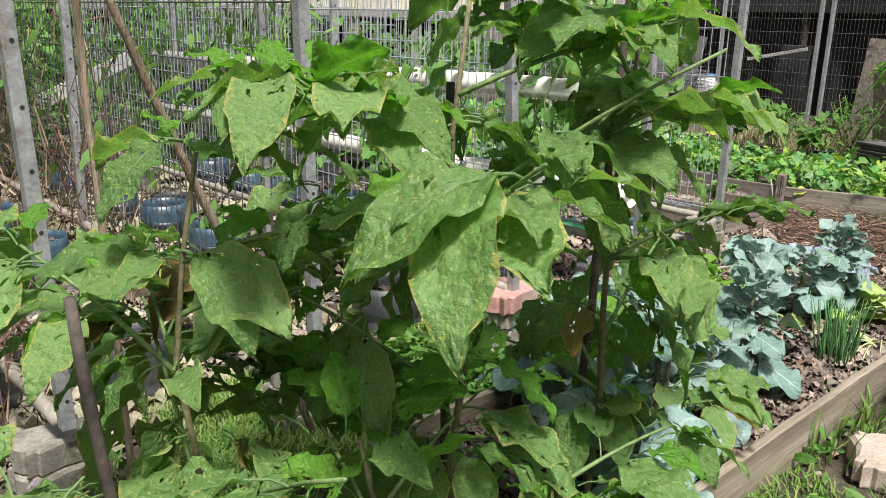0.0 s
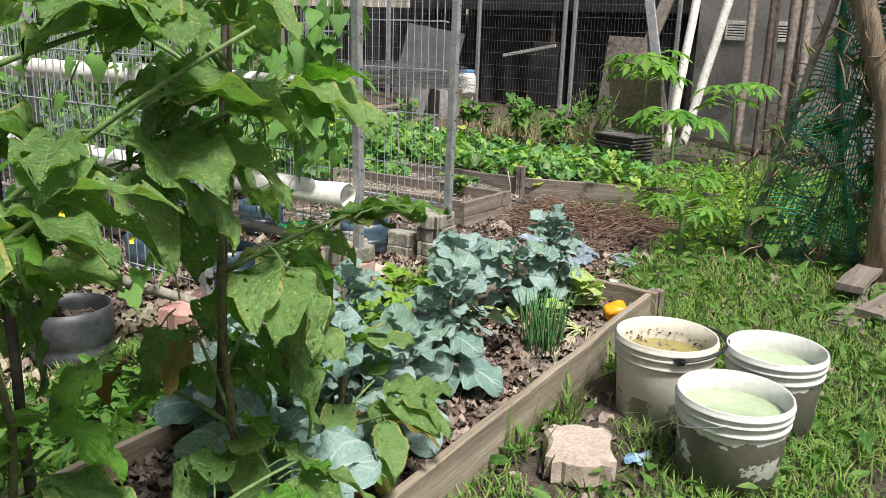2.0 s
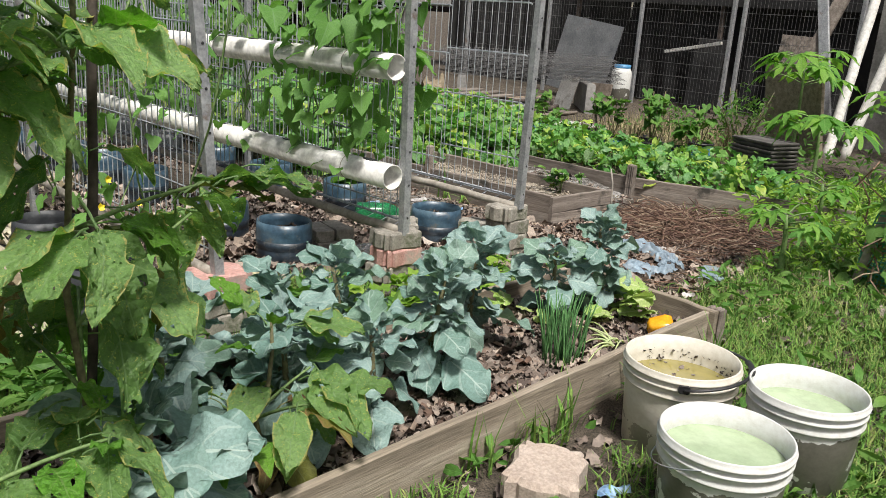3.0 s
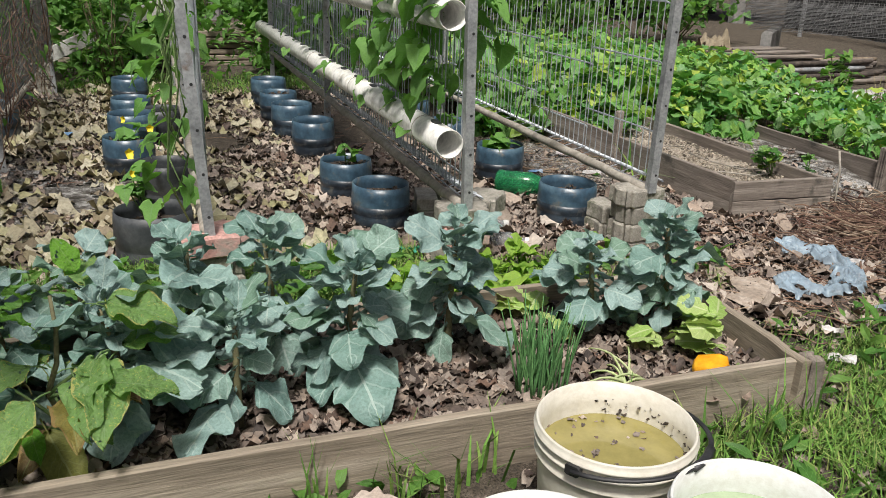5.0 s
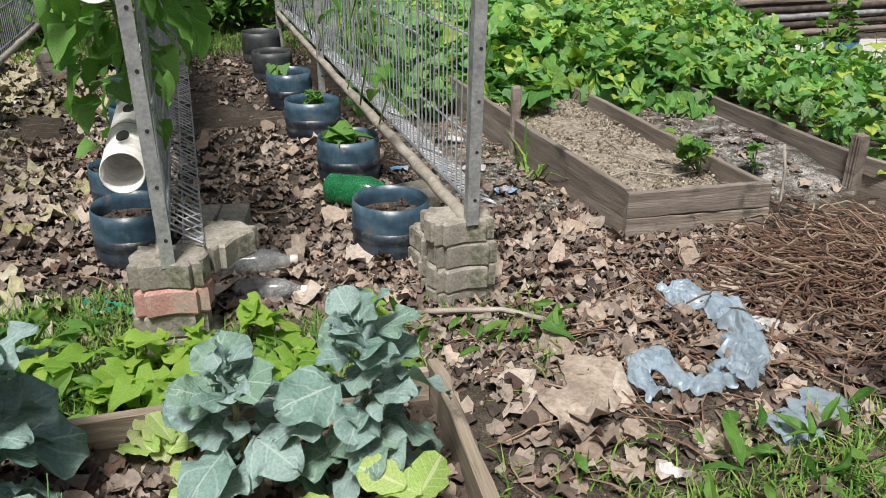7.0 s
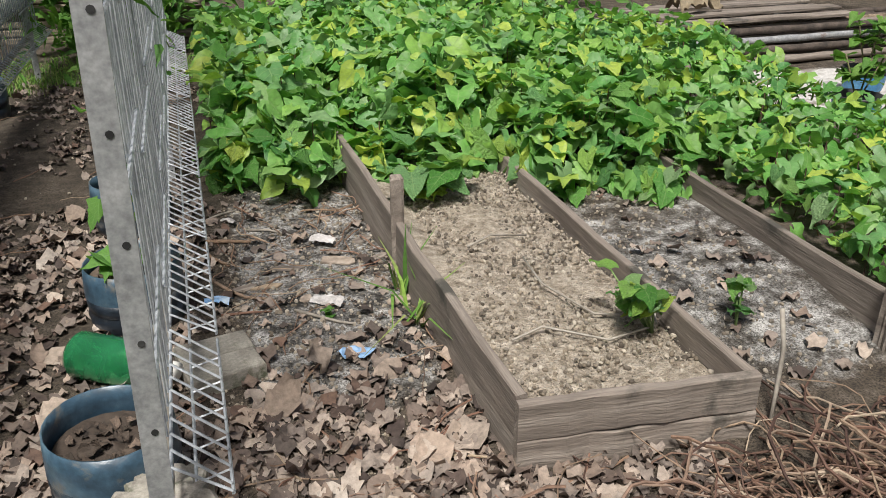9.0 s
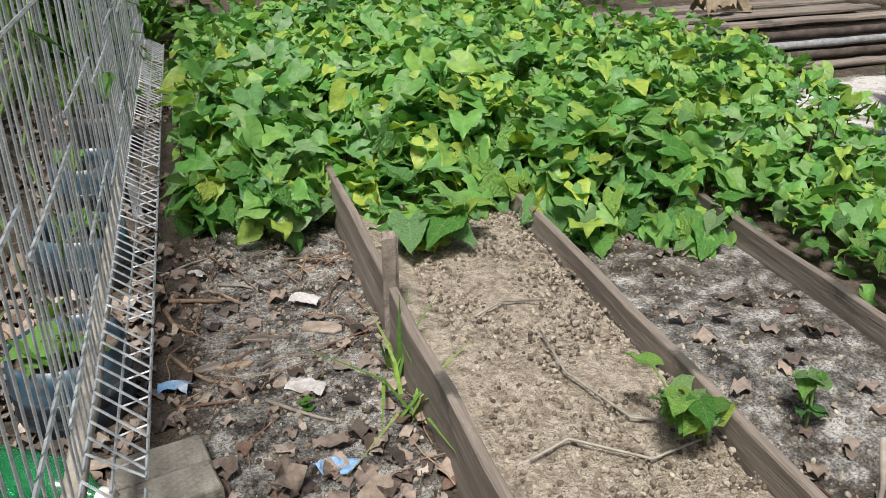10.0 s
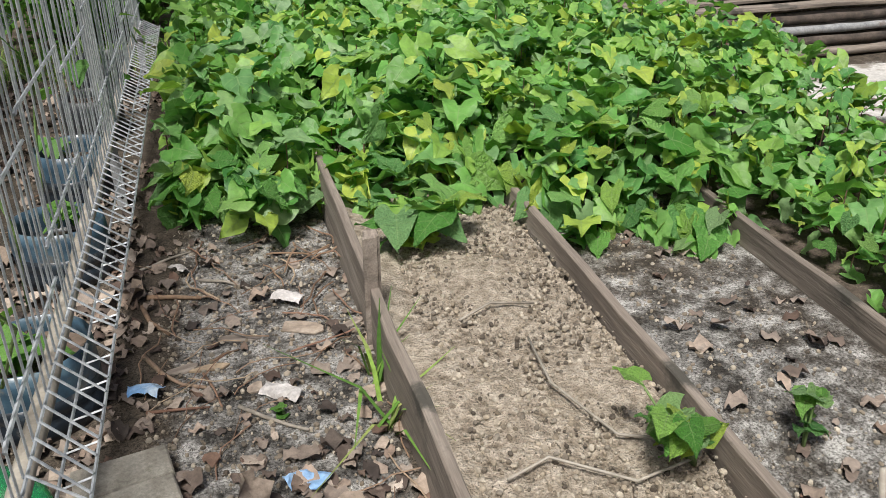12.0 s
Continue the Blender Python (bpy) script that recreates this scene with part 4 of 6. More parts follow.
SOILS = [mesh_of("soil", joined([soil_disc(0.126, z, s), scatter("litter", [(0.1 * math.cos(k * 2.4) * (k / 26) ** 0.5, 0.1 * math.sin(k * 2.4) * (k / 26) ** 0.5, z + 0.012) for k in range(26)], 25, (0.02, 0.05), seed=s)]), "soil_litter", False) for s, z in ((1, 0.145), (2, 0.165), (3, 0.11))]


def bottle_pot(x, y, dark=False, seed=0, scale=1.0):
    r = random.Random(seed)
    p = thing("planter", "planter cut from a blue water bottle, half filled with dark soil" if not dark else "dark round plastic planter filled with soil",
              "planter", (x, y, -0.006), r.uniform(0, 360), "planters along the trellis rows")
    part("body", POT_DARK if dark else POT_BODY, "", p, "translucent blue plastic body" if not dark else "")
    if not dark:
        part("rim", POT_RIM, "", p, "scuffed blue plastic rim")
    part("soil", SOILS[seed % 3], "", p, "dark moist soil")
    p.scale = (scale * r.uniform(0.97, 1.06), scale * r.uniform(0.94, 1.0), scale * r.uniform(0.92, 1.08))
    return p


for i, (x, y, dark) in enumerate([(3.98, 2.8, 0), (3.96, 3.62, 0), (3.89, 4.36, 0), (3.83, 5.0, 0), (3.79, 5.75, 1), (3.76, 6.4, 1),
                                  (3.09, 2.97, 0), (3.03, 3.47, 0), (3.02, 4.4, 0), (2.97, 4.95, 0), (2.96, 5.55, 0), (2.96, 6.15, 0),
                                  (2.08, 2.72, 1), (1.95, 4.1, 0), (1.95, 4.75, 0), (1.93, 5.45, 0), (1.9, 6.3, 0),
                                  (2.14, 3.55, 1), (2.13, 5.0, 1), (1.14, 4.4, 0), (1.12, 5.2, 0), (1.1, 6.0, 0), (0.95, 2.75, 1), (0.55, 3.0, 1)]):
    bottle_pot(x, y, bool(dark), i, 1.1 if i == 12 else 1.0)


# ---- buckets ----
def bucket(x, y, material, water, level, label, turn, handle, wide, tall):
    b = thing("bucket", label, "bucket", (x, y, -0.005), turn, "buckets of water beside the bed")
    h = 0.375
    prof = [(0.0, 0.0), (0.138, 0.0), (0.143, 0.006), (0.155, 0.27), (0.155, 0.275), (0.163, 0.278), (0.164, 0.285), (0.158, 0.292), (0.159, 0.315), (0.166, 0.317), (0.166, 0.325),
            (0.160, 0.329), (0.161, 0.343), (0.167, 0.345), (0.168, 0.353), (0.163, 0.357), (0.164, h - 0.004), (0.162, h), (0.158, h - 0.002), (0.156, 0.3), (0.138, 0.012), (0.0, 0.01)]
    b.scale = (wide, wide, tall)
    part("body", lathe(prof, 48), material, b, "", True)
    rad = 0.139 + 0.0165 * level / 0.3
    part("water", lathe([(rad, level), (rad * 0.6, level + 0.0005), (rad * 0.2, level), (0.002, level)], 40, True), water, b, "stale murky water", True)
    ear = beam((0, 0.158, 0.335), (0, 0.176, 0.335), 0.03, 0.03, 2, 0.0)
    ear2 = beam((0, -0.158, 0.335), (0, -0.176, 0.335), 0.03, 0.03, 2, 0.0)
    if handle:
        part("ear", ear, "black", b)
        part("ear", ear2, "black", b)
        pts = [(0.19 * math.sin(a), 0.178 * math.cos(a), 0.335 + 0.03 * math.sin(a)) for a in np.linspace(0, math.pi, 20)]
        hd = part("handle", tube(pts, 0.0055, 8), "black", b, "black plastic carrying handle", True)
        part("grip", tube(pts[8:12], 0.0095, 8), "black", hd, "", True)
    else:
        pts = [(0.172 * math.sin(a), 0.168 * math.cos(a), 0.33 - 0.1 * math.sin(a)) for a in np.linspace(0, math.pi, 20)]
        part("handle", tube(pts, 0.0022, 6), "wire", b, "thin wire bail handle", True)
    if water == "water_brown":
        sp = []
        rr = random.Random(3)
        for _ in range(60):
            a, rd = rr.uniform(0, 6.28), rad * math.sqrt(rr.uniform(0.02, 0.96))
            sp.append((rd * math.cos(a), rd * math.sin(a), level + 0.002))
        tagged(part("floating_debris", scatter("litter", sp, 8, (0.008, 0.02), seed=5), "litter", b, "floating brown specks"), kind="stuff")
        sp = []
        for _ in range(70):
            a = rr.uniform(-0.4, 2.4)
            z = level + rr.uniform(0.0, 0.05)
            sp.append((0.1545 * math.cos(a) - 0.001, 0.1545 * math.sin(a), z))
        tagged(part("algae", scatter("litter", sp, 60, (0.006, 0.014), seed=6), "soil", b, "dried brown algae flecks"), kind="stuff")
    return b


bucket(3.04, 0.697, "bucket_cream", "water_brown", 0.27, "cream plastic bucket of brownish water with floating specks", 303, True, 1.06, 0.79)
bucket(2.72, 0.38, "bucket_white", "water_green", 0.29, "white plastic bucket with flaking muddy side, full of green water", 100, False, 1.02, 0.76)
bucket(3.147, 0.355, "bucket_white", "water_green", 0.28, "white mud-stained plastic bucket of cloudy green water", 20, False, 0.99, 0.79)

step = single("stepping_stone", prism(paver_outline(0.235, 0.2, 0.008), -0.01, 0.085, 0.014), "stone", "pale pinkish concrete paver lying in the grass", "paver", (2.5, 0.765, 0), 28)


# ---- plants ----
def bent(p, yaw, length, rise, sag, n=5):
    d = np.array((-math.sin(radians(yaw)), math.cos(radians(yaw)), 0))
    return [np.array(p) + d * length * t + np.array((0, 0, rise * t - sag * t * t)) for t in np.linspace(0, 1, n)]


def eggplant(x, y, height, leaves, seed, spread=0.3, size=(0.15, 0.25), young=0.12, old=0.08, low=0.2, stake=None, label="", flowers=0):
    r = random.Random(seed)
    p = thing("eggplant_bush", label, "eggplant", (x, y, 0), 0, "eggplants beside the bed")
    trunk = [np.array((0, 0, -0.02))]
    for k in range(1, 7):
        trunk.append(np.array((trunk[-1][0] + r.uniform(-0.03, 0.03), trunk[-1][1] + r.uniform(-0.03, 0.03), height * k / 6)))
    part("stem", tube(trunk, np.linspace(0.01, 0.004, 7), 8), "stem_wood", p, "thin woody green-brown stem", True)
    nodes = [(trunk[k], 0) for k in range(1, 7)]
    for b in range(int(4 + height * 4)):
        t = r.uniform(0.25, 0.9)
        k = min(5, int(t * 6))
        base = trunk[k] + (trunk[k + 1] - trunk[k]) * (t * 6 - k)
        yaw = b * 137 + r.uniform(-25, 25)
        ln = spread * r.uniform(0.6, 1.1)
        br = bent(base, yaw, ln, ln * r.uniform(0.3, 0.9), ln * 0.15, 6)
        part("branch", tube(br, np.linspace(0.0055, 0.003, 6), 6), "stem_green", p, "", True)
        nodes += [(br[j], yaw) for j in (2, 3, 4, 5)]
    for i in range(leaves):
        q, yb = nodes[i % len(nodes)] if i < len(nodes) else r.choice(nodes)
        if q[2] < low * height:
            q = q + np.array((0, 0, low * height))
        yaw = yb + r.uniform(-110, 110) if yb else r.uniform(0, 360)
        top = q[2] / height
        pl = r.uniform(0.05, 0.1)
        e = bent(q, yaw, pl, pl * 0.5, pl * 0.2, 4)[-1]
        c = r.random()
        if y + e[1] < 0.8 and e[2] > 0.55:
            continue
        kind = "eggplant_young_bright" if (top > 0.85 and c < 0.4) or c < young else "eggplant_old" if c > 1 - old and top < 0.7 else "eggplant"
        pitch = r.uniform(-68, -12) if top < 0.6 and height > 0.7 else r.uniform(-30, 20)
        if kind == "eggplant_young_bright" and top > 0.75:
            pitch = r.uniform(15, 65)
        s = r.uniform(*size) * (0.8 if kind == "eggplant_young_bright" else 1.05)
        if kind == "eggplant" and r.random() < 0.14:
            s *= 1.4
        part("leaf", shared_leaf("eggplant", r.randrange(7), kind), "", p, "yellowed old leaf" if kind == "eggplant_old" else "",
             m=leaf_pose(*e, yaw, pitch, r.uniform(-25, 25), s))
    fl = leaf_shape(lance, 1, 3, 0.3, 0.2, 0, seed=3)
    bloom = mesh_of("flower", joined([moved(fl, leaf_pose(0, 0, 0, a, 20, 0, 0.011)) for a in range(0, 360, 60)]), "purple")
    for i in range(flowers):
        q, yb = r.choice([n for n in nodes[6:] if n[0][2] > height * 0.6] or nodes[6:])
        part("flower", bloom, "", p, "small pale purple flower", m=pose(q[0], q[1], q[2] + 0.02, r.uniform(30, 100), 0, r.uniform(0, 360)))
    if stake:
        part("stake", pole_shape((stake[0] - x, stake[1] - y, -0.05), (stake[2] - x, stake[3] - y, stake[4]), 0.011, 0.008, seed=seed), "stick", p, "dark thin support stick", True)
    return p


EGG = "tall bushy eggplant with large insect-holed yellow-edged leaves tied to a stick"
eggplant(0.98, 1.08, 1.36, 215, 3, 0.46, (0.1, 0.18), label=EGG, stake=(1.05, 1.2, 1.08, 1.25, 1.2), flowers=3)
eggplant(1.42, 1.1, 1.42, 95, 4, 0.28, (0.1, 0.17), label=EGG, stake=(1.42, 1.16, 1.5, 1.12, 1.75), low=0.3, flowers=1)
eggplant(0.48, 1.22, 1.1, 185, 5, 0.5, (0.09, 0.165), label=EGG, stake=(0.36, 1.05, 0.28, 1.12, 0.95), flowers=2)
# low plants: more leaves in the bright young colour, to lighten their shaded foliage
eggplant(0.74, 0.98, 0.62, 95, 6, 0.32, (0.11, 0.18), young=0.45, label="low leafy eggplant with broad dark green leaves")
eggplant(1.17, 1.0, 0.48, 70, 7, 0.26, (0.1, 0.16), young=0.45, label="young low eggplant with broad green leaves")
eggplant(0.42, 1.02, 0.6, 75, 9, 0.3, (0.1, 0.18), young=0.4, label="low leafy eggplant with broad dark green leaves")
eggplant(1.92, 1.18, 0.5, 30, 8, 0.2, (0.09, 0.15), young=0.35, old=0.25, label="small eggplant with pale and yellowing leaves among kale")


def kale(x, y, z, height, leaves, seed, size=(0.14, 0.22), spread=1.0):
    r = random.Random(seed)
    p = thing("kale_plant", "blue-green kale with broad wavy leaves on a thick stalk", "kale", (x, y, z), 0, "kale in the raised bed")
    lean = (r.uniform(-0.05, 0.05), r.uniform(-0.05, 0.05))
    pts = [(lean[0] * t * t, lean[1] * t * t, -0.02 + height * t) for t in np.linspace(0, 1, 6)]
    part("stalk", tube(pts, np.linspace(0.014, 0.006, 6), 8), "stem_wood", p, "thick pale stalk", True)
    for i in range(leaves):
        t = (i + 0.5) / leaves
        h = height * (0.25 + 0.75 * t)
        yaw = i * 137.5 + r.uniform(-20, 20)
        pitch = -22 + 88 * t ** 1.1 + r.uniform(-30, 30)
        s = r.uniform(*size) * (1.0 - 0.45 * t ** 2) * spread * r.choice((0.6, 0.8, 0.95))
        tt = min(1, h / height)
        part("leaf", shared_leaf("kale", r.randrange(6), "kale"), "", p,
             m=leaf_pose(lean[0] * tt * tt, lean[1] * tt * tt, h, yaw, pitch, r.uniform(-35, 35), s))
    return p


for i, (x, y, h, n, s) in enumerate([(1.52, 1.08, 0.34, 20, 0.26), (1.75, 1.45, 0.36, 26, 0.23), (2.02, 1.3, 0.36, 32, 0.23), (2.18, 1.6, 0.36, 28, 0.21), (1.9, 1.62, 0.34, 24, 0.21), (2.28, 1.25, 0.28, 20, 0.2),
                                     (2.42, 1.58, 0.37, 32, 0.2), (2.58, 1.34, 0.38, 38, 0.21), (2.93, 1.5, 0.38, 36, 0.2), (3.42, 1.5, 0.3, 28, 0.18), (3.65, 1.43, 0.37, 36, 0.19)]):
    kale(x, y, 0.08, h, int(n * 1.2), 30 + i, (s * 0.75, s * 1.28))

# chives, wilted greens and a pepper in the bed
chives = thing("chive_clump", "upright clump of thin green chives", "chives", (3.1, 1.2, 0.075))
r = random.Random(2)
CHIVES = [mesh_of("blade", tube(bent((0, 0, -0.01), 0, 0.015 + 0.014 * k, 0.2 + 0.025 * k, 0.008 * k, 5), [0.003, 0.0032, 0.003, 0.0022, 0.001], 5), "chive", True) for k in range(5)]
for k in range(64):
    part("blade", CHIVES[k % 5], "", chives, m=pose(r.uniform(-0.06, 0.06), r.uniform(-0.06, 0.06), 0, 0, 0, r.uniform(0, 360)))
for i, (x, y, n, s) in enumerate([(3.7, 1.23, 14, 0.125), (3.74, 1.34, 4, 0.12), (3.25, 1.6, 5, 0.12), (3.55, 1.32, 4, 0.1), (3.3, 1.45, 3, 0.1)]):
    p = thing("wilted_lettuce", "wilted pale green lettuce leaves discarded on the mulch", "lettuce", (x, y, 0.1), 0, "discarded greens")
    r = random.Random(90 + i)
    for k in range(n):
        part("leaf", shared_leaf("lettuce", k % 3, "lettuce"), "", p, m=leaf_pose(r.uniform(-0.03, 0.03), r.uniform(-0.05, 0.05), 0.008 + 0.009 * k, r.uniform(-70, 70) + 20, r.uniform(-12, 32), r.uniform(-35, 35), s * r.uniform(0.7, 1.1)))
pep = thing("bell_pepper", "whole orange bell pepper lying on the mulch", "pepper", (3.6, 1.1, 0.125), 40)
prof = [(0.0, -0.05), (0.018, -0.052), (0.034, -0.04), (0.038, -0.01), (0.042, 0.02), (0.036, 0.042), (0.016, 0.048), (0.0, 0.04)]
PV, PF, _ = lathe(prof, 24)
ang = np.arctan2(PV[:, 1], PV[:, 0])
PV[:, :2] *= (1 + 0.12 * np.cos(ang * 4))[:, None]
part("fruit", (PV, PF, None), "pepper", pep, "", True, pose(0, 0, 0, 80, 20, 0))
part("stalk", tube([(0, -0.04, 0.01), (0.005, -0.06, 0.02), (0.012, -0.07, 0.035)], 0.005, 6), "stem_green", pep)
onion = thing("onion_stalks", "limp pale green onion stalks on the bed", "onion stalks", (3.38, 1.14, 0.09))
r = random.Random(4)
for k in range(9):
    a = r.uniform(-40, 120)
    part("stalk", tube(bent((r.uniform(-0.05, 0.05), r.uniform(-0.03, 0.03), 0), a, r.uniform(0.12, 0.28), 0.12, 0.14, 7), np.linspace(0.0045, 0.002, 7), 5), "lettuce", onion, "", True)


# ---- sweet potato ----
def canopy(x, y):
    """Height of the vines over the ground, 0 where there are none."""
    edge = float(np.interp(x, (4.1, 4.3, 4.45, 4.6, 4.75, 5.0, 5.3, 5.5, 5.8, 6.05), (4.8, 4.55, 4.38, 4.48, 4.48, 4.36, 4.36, 4.03, 3.93, 3.9))) + 0.06 * math.sin(x * 19)
    if x >= 6.1:
        edge = 2.0 + max(0, 6.6 - x) * 1.5
    if not 4.17 < x < 7.25 or y < edge or y > 7.1 or (y > 4.3 and x > 6.95):
        return 0.0
    if x > 6.45 and y > 6.05:
        return 0.0
    rim = min(1.0, (y - edge) / 0.5)
    if x >= 6.1:
        return 0.13 + 0.1 * rim + 0.2 * max(0.0, min(1.0, (y - 3.9) / 1.2))
    return 0.15 + 0.22 * rim + 0.1 * noise.noise(Vector((x * 2, y * 2, 1)))


patch = thing("sweet_potato_patch", "dense bright green patch of sweet potato vines with heart-shaped leaves", "sweet potato", (0, 0, 0))
r = np.random.default_rng(12)
near, far_, stems, made = [], [], [], 0
while made < 6200:
    x, y = r.uniform(4.17, 7.35), r.uniform(2.0, 7.1)
    h = canopy(x, y)
    if h <= 0 or (x >= 6.1 and y < 3.9 and r.random() < 0.45):
        continue
    made += 1
    brim = canopy(x, y - 0.22) <= 0
    z = 0.03 + h * ((0.05 if brim else 0.3) + (0.85 if brim else 0.75) * r.random() ** 0.6) + r.normal(0, 0.025)
    size = r.uniform(0.055, 0.14) if x < 6.1 else r.uniform(0.05, 0.1)
    m = leaf_pose(x, y, max(0.03, z), r.normal(180, 95), r.normal(-22 if brim else -12, 28), r.normal(0, 26), size)
    if y < 4.75 and x < 6.2 and len(near) < 300:
        near.append(m)
    else:
        far_.append(moved(LEAF["potato"][r.integers(5)], m))
    if r.random() < 0.15 and not brim:
        base = (x + r.normal(0, 0.03), y + r.normal(0, 0.03), 0.0)
        stems.append(tube([base, (x, y, z * 0.6), (x, y, z)], 0.0025, 4, False))
for i, m in enumerate(near):
    part("leaf", shared_leaf("potato", i % 5, "potato"), "", patch, m=m)
tagged(part("leaves", joined(far_), "potato", patch, "dense heart-shaped green leaves", True), kind="stuff")
tagged(part("stem", joined(stems), "vine_stem", patch, "thin reddish vine stems"), kind="stuff")


def small_plant(name, x, y, z, n, height, leaf_kind, material, size, seed, label, category, spread=0.08):
    r = random.Random(seed)
    p = thing(name, label, category, (x, y, z))
    for k in range(max(1, n // 4)):
        yaw = r.uniform(0, 360)
        br = bent((0, 0, -0.01), yaw, spread * r.uniform(0.3, 1), height * r.uniform(0.6, 1), 0.0, 4)
        part("stem", tube(br, np.linspace(0.004, 0.0025, 4), 5), "stem_green", p, "", True)
        for j in range(4):
            q = br[3] if j == 0 else br[1] + (br[3] - br[1]) * r.random()
            part("leaf", shared_leaf(leaf_kind, r.randrange(len(LEAF[leaf_kind])), material), "", p,
                 m=leaf_pose(*q, r.uniform(0, 360), r.uniform(-35, 25), r.uniform(-20, 20), size * r.uniform(0.7, 1.15)))
    return p


small_plant("sweet_potato_seedling", 5.35, 3.0, 0.1, 24, 0.19, "potato", "potato", 0.072, 1, "young sweet potato plant rooted in sandy soil", "sweet potato", 0.15)
small_plant("sweet_potato_seedling", 5.64, 3.04, 0.06, 8, 0.2, "potato", "potato", 0.06, 2, "young sweet potato shoot beside the bed board", "sweet potato", 0.04)
small_plant("sweet_potato_seedling", 5.0, 4.1, 0.1, 24, 0.17, "potato", "potato", 0.14, 3, "dark green sweet potato shoot creeping into the bed", "sweet potato", 0.12)
small_plant("weed_seedling", 4.53, 3.47, 0.0, 6, 0.05, "potato", "weed", 0.04, 4, "tiny yellow-green weed seedling", "weed", 0.02)
for i, (x, y) in enumerate([(3.35, 2.05), (3.28, 2.12), (3.5, 2.2), (3.6, 2.05), (3.2, 1.95), (3.75, 2.1), (3.05, 2.0), (3.4, 1.92), (3.15, 2.1), (3.5, 1.98), (2.95, 2.1), (3.3, 1.88)]):
    small_plant("vine_weed", x, y, 0.0, 12, 0.12 + 0.03 * (i % 3), "potato", "lime_weed", 0.085, 40 + i, "low leafy green vine beside the pavers", "weed", 0.1)
single("grass_tuft", blades([(4.77, 3.42, 0), (4.76, 3.5, 0), (4.775, 3.58, 0), (4.76, 3.35, 0)], (0.12, 0.26), 0.0055, 1.9, 6, 0.025, 8), "grass", "tuft of broad grass blades against the bed board", "grass")


# ---- climbers ----
def climber(x0, x1, y0, y1, z0, z1, n, leaf_kind, material, size, seed, label, flowers=0, out=0.08):
    r = random.Random(seed)
    p = thing("climbing_vine", label, "vine", (0, 0, 0), 0, "climbers on the trellis")
    for k in range(6):
        y = r.uniform(y0, y1)
        x = x0 + (x1 - x0) * (y - y0) / (y1 - y0)
        pts = [(x + r.uniform(-0.03, 0.03), y, z0)]
        while pts[-1][2] < z1 and len(pts) < 12:
            a = pts[-1]
            pts.append((x + r.uniform(-0.05, 0.05), a[1] + r.uniform(-0.1, 0.1), a[2] + r.uniform(0.08, 0.2)))
        part("stem", tube(pts, 0.004, 5), "stem_green", p, "", True)
    for k in range(n):
        y = y0 + (y1 - y0) * r.random() ** 1.3
        x = x0 + (x1 - x0) * (y - y0) / (y1 - y0)
        side = r.choice((-1, 1))
        m = leaf_pose(x + side * r.uniform(0.01, out), y, r.uniform(z0, z1), 90 * -side + r.uniform(-80, 80), r.uniform(-70, 0), r.uniform(-25, 25), size * r.uniform(0.6, 1.15))
        part("leaf", shared_leaf(leaf_kind, r.randrange(len(LEAF[leaf_kind])), material), "", p, m=m)
    petal = leaf_shape(ovate, 1, 3, 0.2, -0.2, 0.03, seed=8)
    bloom = mesh_of("flower", joined([moved(petal, leaf_pose(0, 0, 0, a, 25, 0, 0.02)) for a in range(0, 360, 72)]), "yellow")
    for k in range(flowers):
        y = r.uniform(y0, y0 + 0.5)
        part("flower", bloom, "", p, "small yellow flower", m=pose(x0 - r.uniform(0.05, 0.2), y, r.uniform(0.45, 0.75), r.uniform(40, 90), 0, r.uniform(-60, 60)))
    return p


climber(3.2, 3.1, 2.35, 5.5, 0.5, 1.35, 150, "vine", "vine", 0.085, 1, "cucumber vine with broad green leaves climbing wire mesh", 0, 0.12)
climber(3.2, 3.17, 2.28, 3.1, 0.72, 1.45, 115, "vine", "vine", 0.12, 6, "cucumber vine with large bright leaves over the pipe end", 0, 0.2)
climber(2.2, 2.18, 2.2, 3.6, 0.3, 1.2, 70, "vine", "vine", 0.085, 2, "gourd vine with yellow flowers on a wire trellis", 5, 0.14)
climber(2.2, 2.2, 3.6, 6.5, 0.4, 1.5, 70, "vine", "weed", 0.08, 3, "sparse green vine climbing wire mesh", 0, 0.12)
climber(4.05, 3.95, 3.0, 6.6, 0.35, 1.2, 26, "vine", "weed", 0.07, 4, "few thin green vine shoots on wire mesh", 0, 0.06)
climber(1.28, 1.28, 2.3, 6.5, 0.3, 1.4, 80, "weed", "weed", 0.1, 5, "fine-leaved green weeds climbing the mesh", 0, 0.14)


def dead_vines(x, y0, y1, z1, n, seed):
    r = random.Random(seed)
    out = []
    for k in range(n):
        p = [(x + r.uniform(-0.05, 0.05), r.uniform(y0, y1), r.uniform(0.0, 0.5))]
        for j in range(r.randrange(4, 10)):
            a = p[-1]
            p.append((x + r.uniform(-0.07, 0.07), a[1] + r.uniform(-0.14, 0.14), min(z1, max(0.02, a[2] + r.uniform(-0.05, 0.22)))))
        out.append(tube(p, r.uniform(0.0015, 0.004), 4, False))
    single("dead_vine", joined(out), "vine_stem", "tangle of dead brown vines on the wire mesh", "vine", group="dead vines on the mesh", kind="stuff")


